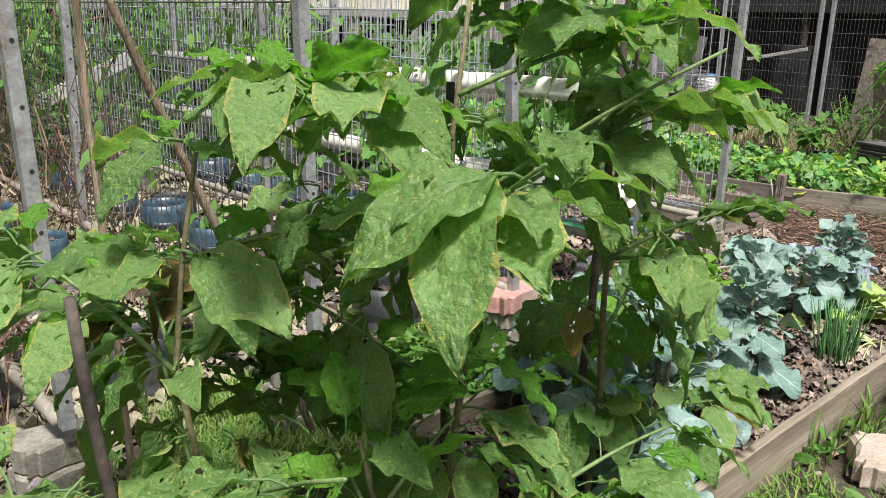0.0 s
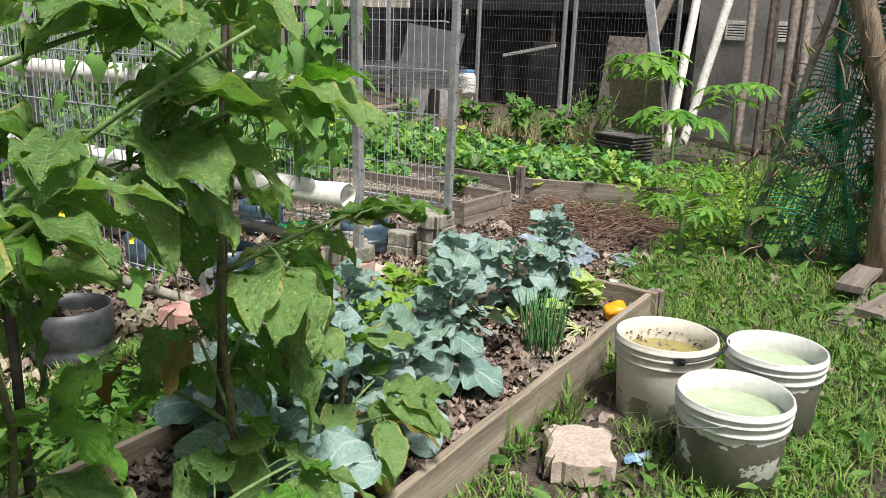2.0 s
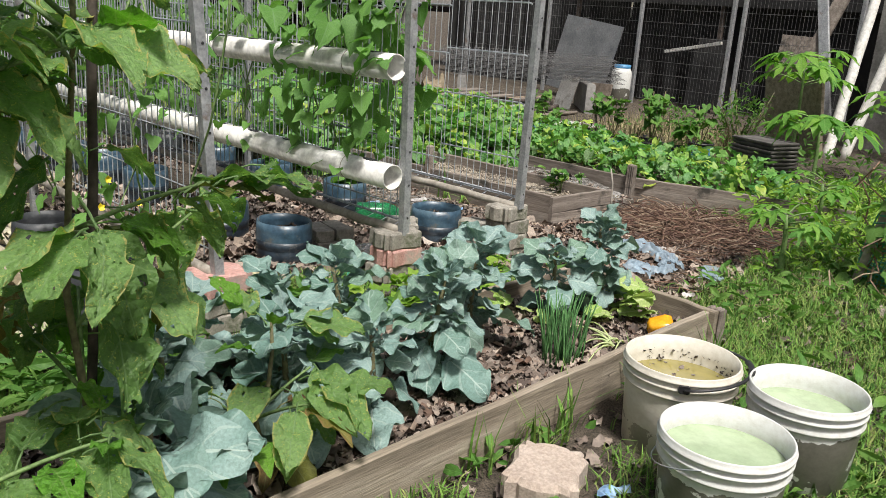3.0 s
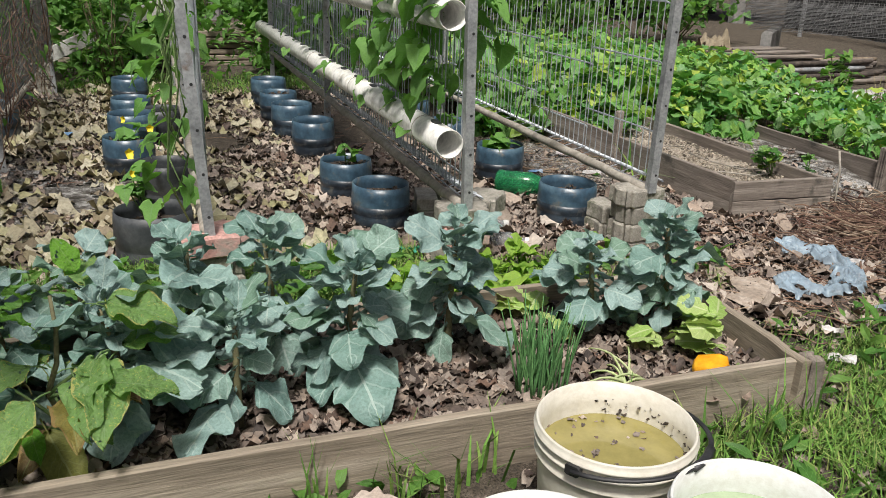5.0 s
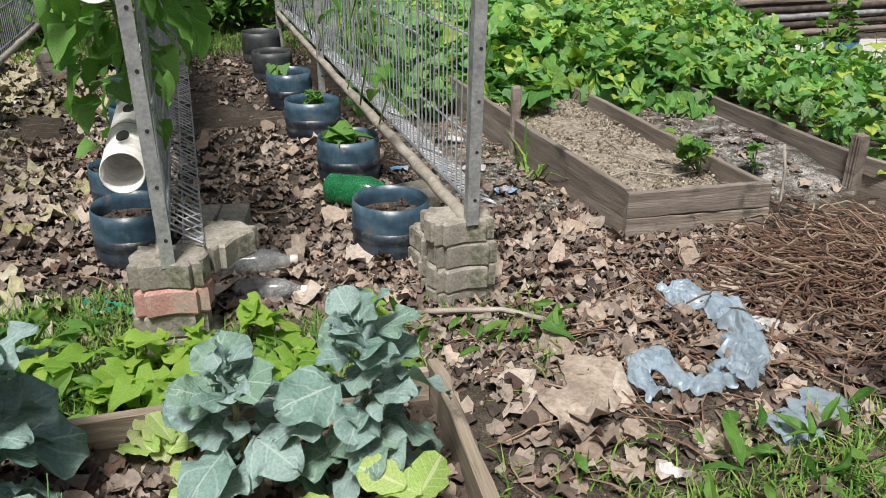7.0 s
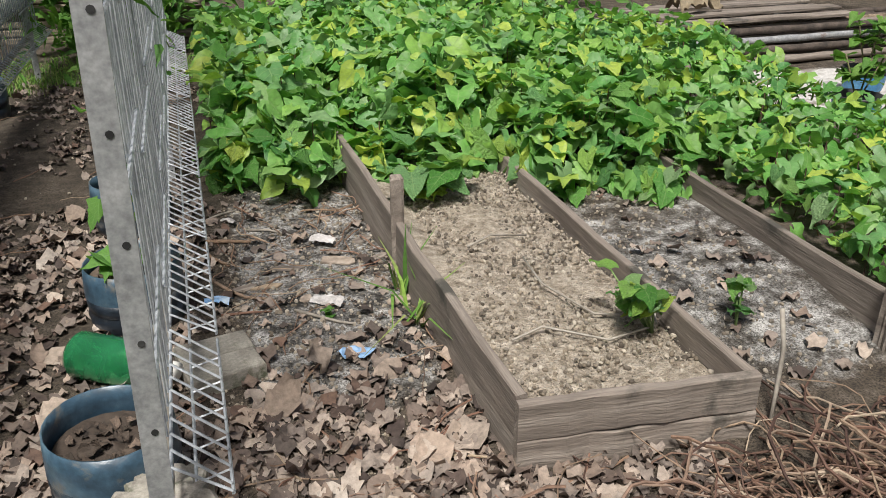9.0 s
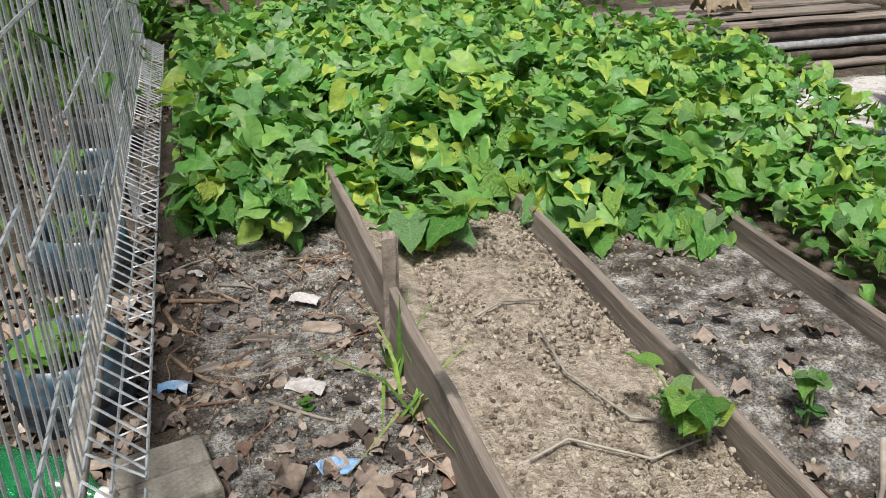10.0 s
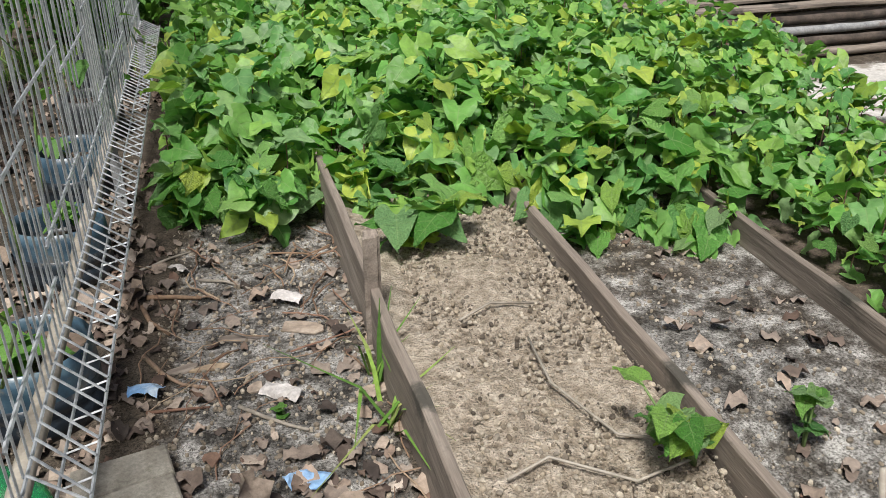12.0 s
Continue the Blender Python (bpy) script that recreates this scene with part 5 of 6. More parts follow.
dead_vines(0.53, 2.3, 6.6, 1.6, 220, 1)
dead_vines(1.3, 3.6, 6.6, 1.6, 120, 2)
dead_vines(0.85, 4.6, 6.8, 1.6, 160, 3)
for i, (x, y, n, h, s) in enumerate([(2.05, 2.75, 16, 0.22, 0.08), (3.96, 3.62, 8, 0.1, 0.13), (3.89, 4.36, 8, 0.06, 0.1), (3.03, 3.47, 8, 0.12, 0.06), (1.95, 4.1, 12, 0.1, 0.1), (3.83, 5.0, 8, 0.1, 0.08)]):
    small_plant("potted_seedling", x, y, 0.17, n, h, "vine", "vine", s, 60 + i, "young gourd seedling growing in a bottle planter", "seedling", 0.1)


# ---- loose things along the rows ----
def brick_pile(x, y, courses, turn, seed, label):
    r = random.Random(seed)
    p = thing("brick_pile", label, "bricks", (x, y, 0), turn)
    one = mesh_of("brick", prism([(-0.1, -0.05), (0.1, -0.05), (0.1, 0.05), (-0.1, 0.05)], 0, 0.062, 0.005), "paver")
    for i in range(courses):
        for j in (-1, 1):
            part("brick", one, "", p, m=pose(r.uniform(-0.01, 0.01), j * 0.053 + r.uniform(-0.004, 0.004), 0.0625 * i - 0.004, 0, 0, r.uniform(-4, 4)))
    return p


brick_pile(4.2, 3.24, 1, 15, 1, "pair of grey concrete bricks under the mesh")
brick_pile(3.38, 3.0, 2, 80, 2, "small stack of pale concrete bricks beside planters")
brick_pile(2.12, 2.92, 1, 40, 3, "pair of mossy concrete bricks on leaf litter")
brick_pile(2.36, 6.2, 3, 5, 4, "stack of pale concrete bricks at the row end")
brick_pile(1.2, 6.9, 4, 5, 5, "stack of concrete bricks holding the row end")
brick_pile(0.1, 1.62, 3, 35, 6, "rough stack of weathered concrete bricks in grass")


def bottle(x, y, turn, material, length, radius, label):
    b = thing("plastic_bottle", label, "bottle", (x, y, radius), turn)
    prof = [(0.0, 0.0), (radius * 0.8, 0.004), (radius, 0.02), (radius * 0.96, length * 0.3), (radius, length * 0.34), (radius * 0.96, length * 0.5), (radius, length * 0.62), (radius * 0.75, length * 0.78), (radius * 0.33, length * 0.92), (radius * 0.33, length)]
    part("body", lathe(prof, 24), material, b, "", True, pose(0, 0, 0, 90, 0, 0))
    part("cap", lathe([(0.0, length + 0.014), (radius * 0.36, length + 0.014), (radius * 0.38, length), (radius * 0.38, length - 0.012)], 16), "pvc", b, "white screw cap", True, pose(0, 0, 0, 90, 0, 0))
    return b


bottle(3.82, 3.33, 60, "green_glass", 0.3, 0.065, "crushed green plastic bottle lying on dead leaves")
bottle(3.42, 2.53, 75, "clear", 0.22, 0.038, "clear plastic water bottle lying on its side")
bottle(3.36, 2.72, 85, "clear", 0.26, 0.045, "clear empty plastic bottle on the pavers")
for i, spot in enumerate(spots_in(2.85, 3.1, 2.45, 2.6, 8, 0.03, 4)):
    single("netting_scrap", scatter("litter", [spot], 30, (0.04, 0.08), seed=8 + i), "net", "torn green plastic netting scrap on soil", "netting", group="netting scraps")


def crumpled(path, width, folds, seed, lift=0.03, n=34, k=10):
    """A creased plastic sheet laid along a path on the ground."""
    P = np.array(path, float)
    t = np.linspace(0, len(P) - 1, n)
    i = np.minimum(t.astype(int), len(P) - 2)
    C = P[i] + (P[i + 1] - P[i]) * (t - i)[:, None]
    T = np.gradient(C, axis=0)
    T /= np.linalg.norm(T, axis=1)[:, None]
    V = []
    for a in range(n):
        for b in range(k):
            s = b / (k - 1) * 2 - 1
            w = width * (0.8 + 0.5 * noise.noise(Vector((a * 0.2, seed, 0))) + 0.14 * noise.noise(Vector((a * 0.5, seed, s * 2))))
            x, y = C[a] + np.array((-T[a][1], T[a][0])) * s * w / 2
            z = 0.012 + lift * (1 - s * s) * 0.8 + lift * 0.5 * folds * abs(noise.noise(Vector((s * 5, a * 0.07, seed + 9)))) + lift * folds * abs(noise.noise(Vector((x * 14, y * 14, seed)))) + 0.012 * abs(noise.noise(Vector((x * 38, y * 38, seed)))) + 0.006 * abs(noise.noise(Vector((x * 90, y * 90, seed))))
            V.append((x + 0.015 * noise.noise(Vector((x * 30, y * 30, seed + 3))), y + 0.015 * noise.noise(Vector((y * 30, x * 30, seed + 5))), max(0.006, z)))
    F = [(a * k + b, a * k + b + 1, (a + 1) * k + b + 1, (a + 1) * k + b) for a in range(n - 1) for b in range(k - 1)]
    return np.array(V), F, None


bag = thing("plastic_bag", "torn pale blue plastic bag crumpled on the ground", "plastic bag")
part("sheet", crumpled([(4.7, 2.15), (4.79, 2.14), (4.85, 2.07), (4.855, 1.95), (4.8, 1.82), (4.72, 1.73), (4.64, 1.67)], 0.15, 1.5, 3, 0.035, 90, 34), "bag", bag, "", True)
part("sheet", crumpled([(4.66, 1.69), (4.57, 1.67), (4.52, 1.72), (4.53, 1.83), (4.46, 1.82), (4.42, 1.74), (4.44, 1.66)], 0.085, 1.7, 5, 0.026, 80, 22), "bag", bag, "", True)
single("plastic_bag", crumpled([(4.62, 1.46), (4.74, 1.48), (4.86, 1.56)], 0.15, 1.0, 8, 0.02), "bag", "torn scrap of pale plastic bag among dead leaves", "plastic bag", smooth=True)
single("cardboard_scrap", crumpled([(4.14, 1.7), (4.28, 1.72), (4.36, 1.88)], 0.18, 0.5, 9, 0.012, 16, 8), "card", "flat torn scrap of brown wet cardboard", "cardboard")
for i, (x, y, s) in enumerate([(4.2, 1.22, 0.07), (4.57, 4.02, 0.08), (4.53, 3.55, 0.09), (4.24, 4.28, 0.05), (4.93, 1.95, 0.08), (4.33, 1.4, 0.05)]):
    single("paper_scrap", crumpled([(x - s / 2, y + 0.02), (x, y), (x + s / 2, y - 0.03)], s * 0.7, 1.2, 20 + i, 0.014, 9, 6), "paper", "crumpled scrap of white paper on the soil", "paper", group="paper scraps")
for i, (x, y) in enumerate([(4.19, 3.63), (4.56, 3.22), (2.62, 0.62), (1.52, 5.12)]):
    single("plastic_wrapper", crumpled([(x - 0.04, y), (x, y + 0.01), (x + 0.045, y - 0.02)], 0.06, 1.2, 30 + i, 0.014, 9, 6), "bag_blue", "crumpled blue plastic wrapper on the ground", "wrapper", group="wrappers")

# heap of pulled vines
r = random.Random(6)
heap = []
for k in range(620):
    x, y = r.gauss(5.45, 0.25), r.gauss(2.1, 0.24)
    a, bend = r.uniform(0, 360), r.uniform(-32, 32)
    top = 0.13 * math.exp(-((x - 5.5) ** 2 + (y - 2.1) ** 2) / 0.12)
    pts = [np.array((x, y, 0.01 + top * r.random()))]
    for j in range(r.randrange(6, 12)):
        a += bend + r.uniform(-14, 14)
        q = pts[-1] + np.array((-math.sin(radians(a)), math.cos(radians(a)), 0)) * r.uniform(0.03, 0.06)
        q[2] = max(0.008, pts[-1][2] + r.uniform(-0.02, 0.02))
        pts.append(q)
    heap.append(tube(pts, r.uniform(0.0016, 0.0042), 5, False))
single("pulled_vine_heap", joined(heap), "vine_stem", "tangled heap of dry reddish-brown pulled vines", "vines", kind="stuff")

# twigs
tw = []
for k in range(430):
    zone = r.choice(((3.5, 5.0, 1.3, 2.6), (4.15, 4.8, 2.5, 4.5), (4.3, 5.0, 1.5, 2.6), (0.5, 4.0, 2.3, 6.5), (4.0, 6.0, 0.4, 2.2)))
    x, y = r.uniform(zone[0], zone[1]), r.uniform(zone[2], zone[3])
    z0 = 0.012
    a = r.uniform(0, 360)
    pts = [np.array((x, y, z0))]
    for j in range(5):
        a += r.uniform(-30, 30)
        pts.append(pts[-1] + np.array((-math.sin(radians(a)), math.cos(radians(a)), 0)) * r.uniform(0.02, 0.06))
        pts[-1][2] = z0 + r.uniform(0, 0.012)
    tw.append(tube(pts, r.uniform(0.001, 0.0032), 5, False))
single("twigs", joined(tw), "twig", "dry brown twigs and vine pieces lying on soil", "twigs", kind="stuff")
for i, pts in enumerate([[(4.95, 3.02, 0.12), (5.05, 3.06, 0.125), (5.2, 2.96, 0.12), (5.36, 3.0, 0.12), (5.44, 3.2, 0.13)], [(5.15, 3.5, 0.12), (5.14, 3.3, 0.125), (5.22, 3.1, 0.12), (5.36, 3.03, 0.13)],
                         [(5.0, 3.62, 0.12), (5.1, 3.68, 0.125), (5.22, 3.66, 0.12)], [(3.85, 2.28, 0.02), (4.02, 2.24, 0.03), (4.2, 2.2, 0.03), (4.36, 2.08, 0.02)]]):
    single("dry_vine", tube(pts, 0.0035 if i < 3 else 0.009, 6), "pole", "bent dry brown vine lying on the soil", "vine", smooth=True)
single("dry_vine", tube([(5.52, 2.72, 0.3), (5.53, 2.7, 0.2), (5.525, 2.69, 0.1), (5.5, 2.66, 0.0)], 0.006, 6), "pole", "pale dry vine hanging over the bed board", "vine", smooth=True)

# sticks, slats and bark chips in the lane beside the bed
for i, (pts, rad) in enumerate([([(4.09, 4.31), (4.21, 4.37), (4.33, 4.44)], 0.005), ([(4.15, 4.14), (4.23, 4.12), (4.31, 4.1)], 0.009), ([(4.14, 4.09), (4.17, 3.99), (4.23, 3.91)], 0.008),
                                ([(4.3, 4.22), (4.38, 4.18), (4.46, 4.12)], 0.006), ([(4.17, 3.81), (4.23, 3.7), (4.28, 3.65), (4.34, 3.62)], 0.007), ([(4.33, 3.69), (4.36, 3.61), (4.38, 3.53)], 0.004),
                                ([(4.42, 3.52), (4.48, 3.46), (4.54, 3.42), (4.58, 3.39)], 0.006), ([(4.2, 3.55), (4.28, 3.54), (4.35, 3.54)], 0.005), ([(4.35, 3.74), (4.38, 3.77), (4.42, 3.79)], 0.004)]):
    path = [(x, y, gz(x, y) + rad * 0.8 + 0.004 * (k % 2)) for k, (x, y) in enumerate(pts)]
    single("stick", tube(path, np.linspace(rad, rad * 0.6, len(path)), 7), ("pole", "twig", "twig")[i % 3], "short dry brown stick lying on ashy soil", "stick", group="sticks in the lane", smooth=True)
for i, (x, y, a, b, turn, mat) in enumerate([(4.48, 4.1, 0.022, 0.075, 5, "board_grey"), (4.6, 3.86, 0.125, 0.06, -20, "card"), (4.42, 3.85, 0.1, 0.03, -8, "board_grey"), (4.71, 4.03, 0.075, 0.045, 25, "board_grey"), (4.74, 3.85, 0.085, 0.03, 35, "board_grey"),
                                             (4.35, 3.71, 0.09, 0.022, 4, "twig"), (4.75, 3.52, 0.09, 0.04, 20, "card"), (4.46, 3.59, 0.05, 0.035, 60, "card"), (4.28, 3.72, 0.08, 0.03, 15, "board_grey")]):
    o = random.Random(i)
    out = [(a / 2 * math.cos(k) * o.uniform(0.8, 1.15) * 1.15, b / 2 * math.sin(k) * o.uniform(0.75, 1.2) * 1.15) for k in np.linspace(0.4, 6.1, 9)]
    single("bark_chip", prism(out, 0.0, 0.008, 0.002), mat, "flat weathered bark chip lying on ashy soil", "bark chip", (x, y, gz(x, y)), turn, "bark chips in the lane")

# leaf litter
lit = []
for x0, x1, y0, y1, n, z in [(0.3, 4.1, 2.3, 6.9, 4700, 0), (2.4, 4.15, 2.35, 4.6, 2600, 0), (3.6, 5.6, -0.2, 1.4, 330, 0), (4.0, 5.3, 1.45, 2.6, 900, 0), (3.3, 5.2, 1.85, 3.0, 2900, 0), (4.15, 4.8, 2.6, 3.35, 330, 0), (4.15, 4.8, 3.3, 4.5, 110, 0), (1.27, 3.82, 1.03, 1.73, 3600, 0.072), (3.9, 5.6, 1.0, 1.9, 420, 0), (5.55, 5.95, 2.8, 4.2, 60, 0), (2.2, 3.9, 0.2, 0.97, 190, 0), (-0.3, 1.2, 0.9, 2.3, 150, 0), (6.0, 9.0, 2.0, 6.0, 160, 0)]:
    for x, y, _ in spots_in(x0, x1, y0, y1, n, 0, int(n), 0.0 if z or x0 > 2 else 0.15):
        lit.append((x, y, (z if z else gz(x, y)) + 0.012))
single("leaf_litter", scatter("litter", lit, 10, (0.014, 0.07), seed=21), "litter", "layer of dead brown and grey leaves", "leaf litter", kind="stuff", smooth=True)
pale = [(x, y, gz(x, y) + 0.012) for x0, x1, y0, y1, n in [(0.3, 2.3, 2.4, 6.9, 2500), (2.3, 2.9, 2.4, 6.9, 300)]
        for x, y, _ in spots_in(x0, x1, y0, y1, n, 0, int(n) + 5, 0.2)]
single("pale_leaf_litter", scatter("litter", pale, 8, (0.04, 0.15), seed=22), "litter_pale", "bleached flattened dead leaves on soil", "leaf litter", kind="stuff", smooth=True)
big = [(x, y, gz(x, y) + 0.016) for x0, x1, y0, y1, n in [(2.4, 4.1, 2.35, 4.6, 150), (3.5, 5.0, 1.4, 2.7, 110), (4.2, 4.8, 2.6, 3.2, 26)] for x, y, _ in spots_in(x0, x1, y0, y1, n, 0, int(n) + 9)]
single("large_dry_leaves", scatter("litter", big, 14, (0.07, 0.13), seed=23), "litter_large", "large curled pale brown dry leaves on the soil", "leaf litter", kind="stuff", smooth=True)
peb = []
stone = lathe([(0.0, -0.5), (0.4, -0.4), (0.5, 0.0), (0.35, 0.35), (0.0, 0.45)], 6)
rr = np.random.default_rng(3)
for x0, x1, y0, y1, n, z in [(4.9, 5.4, 2.72, 4.5, 5200, 0.104), (4.2, 4.78, 2.7, 4.6, 4200, 0.002), (5.5, 5.95, 2.8, 4.4, 1500, 0.002), (1.0, 4.0, 2.4, 6.0, 900, 0.004), (3.9, 5.2, 1.2, 2.6, 900, 0.003)]:
    for _ in range(n):
        s = 0.0035 + 0.015 * rr.random() ** 3.5
        x, y = rr.uniform(x0, x1), rr.uniform(y0, y1)
        peb.append(moved(stone, Matrix.Translation((x, y, z + (gz(x, y) if z < 0.05 else 0.0))) @ pose(0, 0, 0, *rr.uniform(0, 360, 3)) @ Matrix.Diagonal((s * rr.uniform(0.7, 1.3), s, s * 0.7, 1))))
single("soil_crumbs", joined(peb), "pebble", "pale soil crumbs and small pebbles", "pebbles", kind="stuff")

# grass and low weeds
tufts = []
for x0, x1, y0, y1, n in [(1.6, 4.0, -0.2, 0.96, 1800), (3.6, 6.0, -0.8, 1.5, 1600), (4.0, 8.5, -0.8, 1.5, 2701), (0.9, 3.1, 1.85, 2.6, 2100), (-0.5, 1.2, 0.7, 2.4, 520), (3.2, 4.3, 1.85, 2.3, 230), (5.0, 8.6, 1.5, 2.4, 420), (4.1, 5.2, 0.9, 1.4, 90), (7.0, 10.5, 3.0, 5.0, 500), (4.2, 7.2, 6.7, 8.2, 900), (0.2, 4.2, 6.6, 7.6, 900)]:
    tufts += [(x, y, gz(x, y)) for x, y, _ in spots_in(x0, x1, y0, y1, n, 0, int(n) + 1, 0.35, lambda a, b: not (4.4 < a < 5.9 and 1.5 < b < 2.5))]
single("grass", blades(tufts, (0.02, 0.085), 0.0028, 1.3, 9, 0.035, 11), "grass", "patchy short green grass", "grass", kind="stuff")
single("tall_grass", blades(spots_in(2.4, 2.9, 0.86, 0.96, 9, 0, 5) + spots_in(3.2, 3.8, 0.86, 0.96, 8, 0, 6) + spots_in(4.2, 7.0, 6.5, 7.9, 500, 0.0, 7) + spots_in(6.4, 8.8, 0.4, 2.0, 200, 0, 8), (0.1, 0.26), 0.004, 0.7, 6, 0.02, 12),
       "grass", "taller tufts of green grass", "grass", kind="stuff")
wd = []
for x0, x1, y0, y1, n, h in [(1.8, 4.0, 0.0, 0.95, 420, 0.05), (3.8, 5.6, -0.4, 1.5, 450, 0.05), (4.3, 7.5, -0.4, 1.5, 650, 0.08), (1.2, 3.1, 1.85, 2.45, 1000, 0.08), (0.3, 4.2, 6.8, 8.3, 1500, 0.5), (5.4, 6.8, 0.6, 1.5, 350, 0.2), (6.2, 8.5, 0.8, 2.2, 350, 0.1), (7.2, 9.6, 1.8, 4.6, 700, 0.25), (4.2, 7.2, 6.9, 8.4, 900, 0.5), (-0.4, 1.2, 1.4, 2.2, 160, 0.08), (3.4, 4.4, 1.9, 2.2, 60, 0.05)]:
    for x, y, _ in spots_in(x0, x1, y0, y1, n, 0, int(n) + 2, 0.3):
        wd.append((x, y, 0.02 + h * rr.random() ** 1.3))
single("lime_weeds", scatter("weed", [(x, y, 0.02 + 0.2 * rr.random()) for x, y, _ in spots_in(5.0, 8.0, 0.9, 2.1, 1700, 0, 77, 0.3, lambda a, b: not (4.4 < a < 5.95 and 1.45 < b < 2.6))], 35, (0.03, 0.08), seed=41), "lime_weed", "bright yellow-green leafy weeds", "weeds", kind="stuff")
single("low_weeds", scatter("weed", wd, 35, (0.04, 0.11), seed=31), "weed", "low broad-leaved green weeds", "weeds", kind="stuff")


# ---- back of the garden ----
def timber_pile(x, y, length, rows, turn, seed, label, material="board_grey"):
    r = random.Random(seed)
    p = thing("timber_pile", label, "timber", (x, y, 0), turn)
    for i in range(rows):
        for j in range(5):
            z = 0.03 + 0.06 * i
            part("plank", beam((r.uniform(-0.2, 0.1), j * 0.19 + r.uniform(-0.03, 0.03), z), (length + r.uniform(-0.3, 0.2), j * 0.19 + r.uniform(-0.06, 0.06), z + r.uniform(-0.003, 0.003)), 0.16, 0.05, 6, 0.004, seed=i * 9 + j),
                 material if r.random() < 0.7 else "board", p)
    return p


timber_pile(0.9, 8.3, 3.2, 6, 3, 1, "pile of weathered brown planks behind the trellis rows", "board")
single("propped_plank", beam((0.7, 7.12, 0.02), (2.75, 7.16, 0.95), 0.03, 0.12, 5, 0.003), "slab", "pale weathered plank propped against the row end", "plank")
single("leaning_stick", pole_shape((1.28, 2.06, -0.02), (0.55, 2.02, 1.7), 0.013, 0.01, seed=9), "bark", "thin reddish-brown stick leaning on the mesh", "stick", smooth=True)
single("leaning_stick", pole_shape((0.66, 2.0, -0.02), (0.62, 2.05, 1.7), 0.01, 0.008, seed=10), "bark", "thin grey-brown upright stick by the mesh", "stick", smooth=True)
timber_pile(-1.6, 7.6, 2.4, 8, -8, 2, "pile of rough weathered planks stacked in the weeds", "board")

pp = thing("pole_pile", "pile of bamboo poles, pipes and boards topped with cloth", "pole pile", (6.7, 6.2, 0), 5)
r = random.Random(8)
for i in range(4):
    for j in range(9 - i):
        part("pole", pole_shape((r.uniform(-0.25, 0.15), 0.09 * j + 0.045 * i, 0.035 + 0.06 * i), (2.9 + r.uniform(-0.3, 0.5), 0.09 * j + 0.045 * i + r.uniform(-0.03, 0.03), 0.035 + 0.06 * i), r.uniform(0.026, 0.034), 0.024, seed=i * 20 + j),
             r.choice(("board_grey", "stick", "stick", "steel", "bark")), pp, "", True)
for k in range(5):
    part("plank", beam((0.0, 0.2 + k * 0.16, 0.28 + 0.02 * (k % 2)), (2.2, 0.25 + k * 0.17, 0.28 + 0.02 * (k % 2)), 0.13, 0.022, 6, 0.004, seed=k), "board_grey", pp, "bleached grey plank")
single("cloth_rag", crumpled([(7.4, 6.7), (7.6, 6.72), (7.8, 6.8)], 0.22, 2.2, 50, 0.09, 20, 10), "fabric", "brown crumpled cloth lying on the pole pile", "cloth", (0, 0, 0.29), smooth=True)

mp = thing("wire_panel_stack", "stack of bent grey wire mesh panels on low supports", "wire panels", (8.9, 8.0, 0), -45)
for k in range(7):
    sh = []
    z = 0.43 + 0.05 * k
    for i in range(46):
        sh.append(tube([(i * 0.055, 0, z), (i * 0.055, 0.5, z + 0.01), (i * 0.055, 0.56, z + 0.05), (i * 0.055, 1.1, z)], 0.003, 4, False))
    for y in (0.0, 0.25, 0.5, 0.56, 0.85, 1.1):
        sh.append(tube([(0, y, z + (0.05 if y == 0.56 else 0)), (2.5, y, z + (0.05 if y == 0.56 else 0))], 0.003, 4, False))
    part("wire_panel", joined(sh), "wire_dark", mp, m=pose(r.uniform(-0.1, 0.1), r.uniform(-0.05, 0.05), 0))
for x in (0.3, 2.1):
    part("support", beam((x, -0.05, 0.2), (x, 1.15, 0.2), 0.12, 0.42, 4, 0.003), "concrete", mp)
single("slab_path", prism([(7.0, 4.75), (9.2, 4.5), (9.4, 6.0), (7.6, 6.1), (7.2, 5.5)], -0.05, 0.012, 0.004), "slab", "pale cracked concrete slab in the ground", "slab", kind="structure")

# nursery pots on the open ground
for i, (x, y, n, h) in enumerate([(7.5, 4.85, 12, 0.25), (7.72, 4.25, 14, 0.4), (7.8, 3.85, 16, 0.45), (7.82, 3.5, 14, 0.3), (7.95, 4.6, 14, 0.4), (8.1, 4.05, 14, 0.5), (8.0, 5.4, 14, 0.35), (8.3, 3.6, 12, 0.4)]):
    p = thing("nursery_pot", "dark nursery pot with a blue band holding a leafy seedling", "plant pot", (x, y, 0), i * 40, "nursery pots")
    part("body", lathe([(0.0, 0), (0.1, 0), (0.125, 0.16), (0.13, 0.16), (0.13, 0.175), (0.118, 0.175), (0.11, 0.14), (0.0, 0.14)], 20), "black", p, "", True)
    part("band", lathe([(0.1115, 0.05), (0.1265, 0.145)], 20), "blue_label", p, "blue band")
    rr2 = random.Random(i)
    for k in range(3):
        br = bent((0, 0, 0.13), k * 120 + rr2.uniform(0, 60), 0.1, h, 0, 5)
        part("stem", tube(br, 0.005, 5), "stem_wood", p, "", True)
        for j in range(n // 2):
            q = br[2] + (br[4] - br[2]) * rr2.random()
            part("leaf", shared_leaf("potato", rr2.randrange(5), "weed"), "", p, m=leaf_pose(*q, rr2.uniform(0, 360), rr2.uniform(-50, 20), 0, 0.1 * rr2.uniform(0.7, 1.3)))

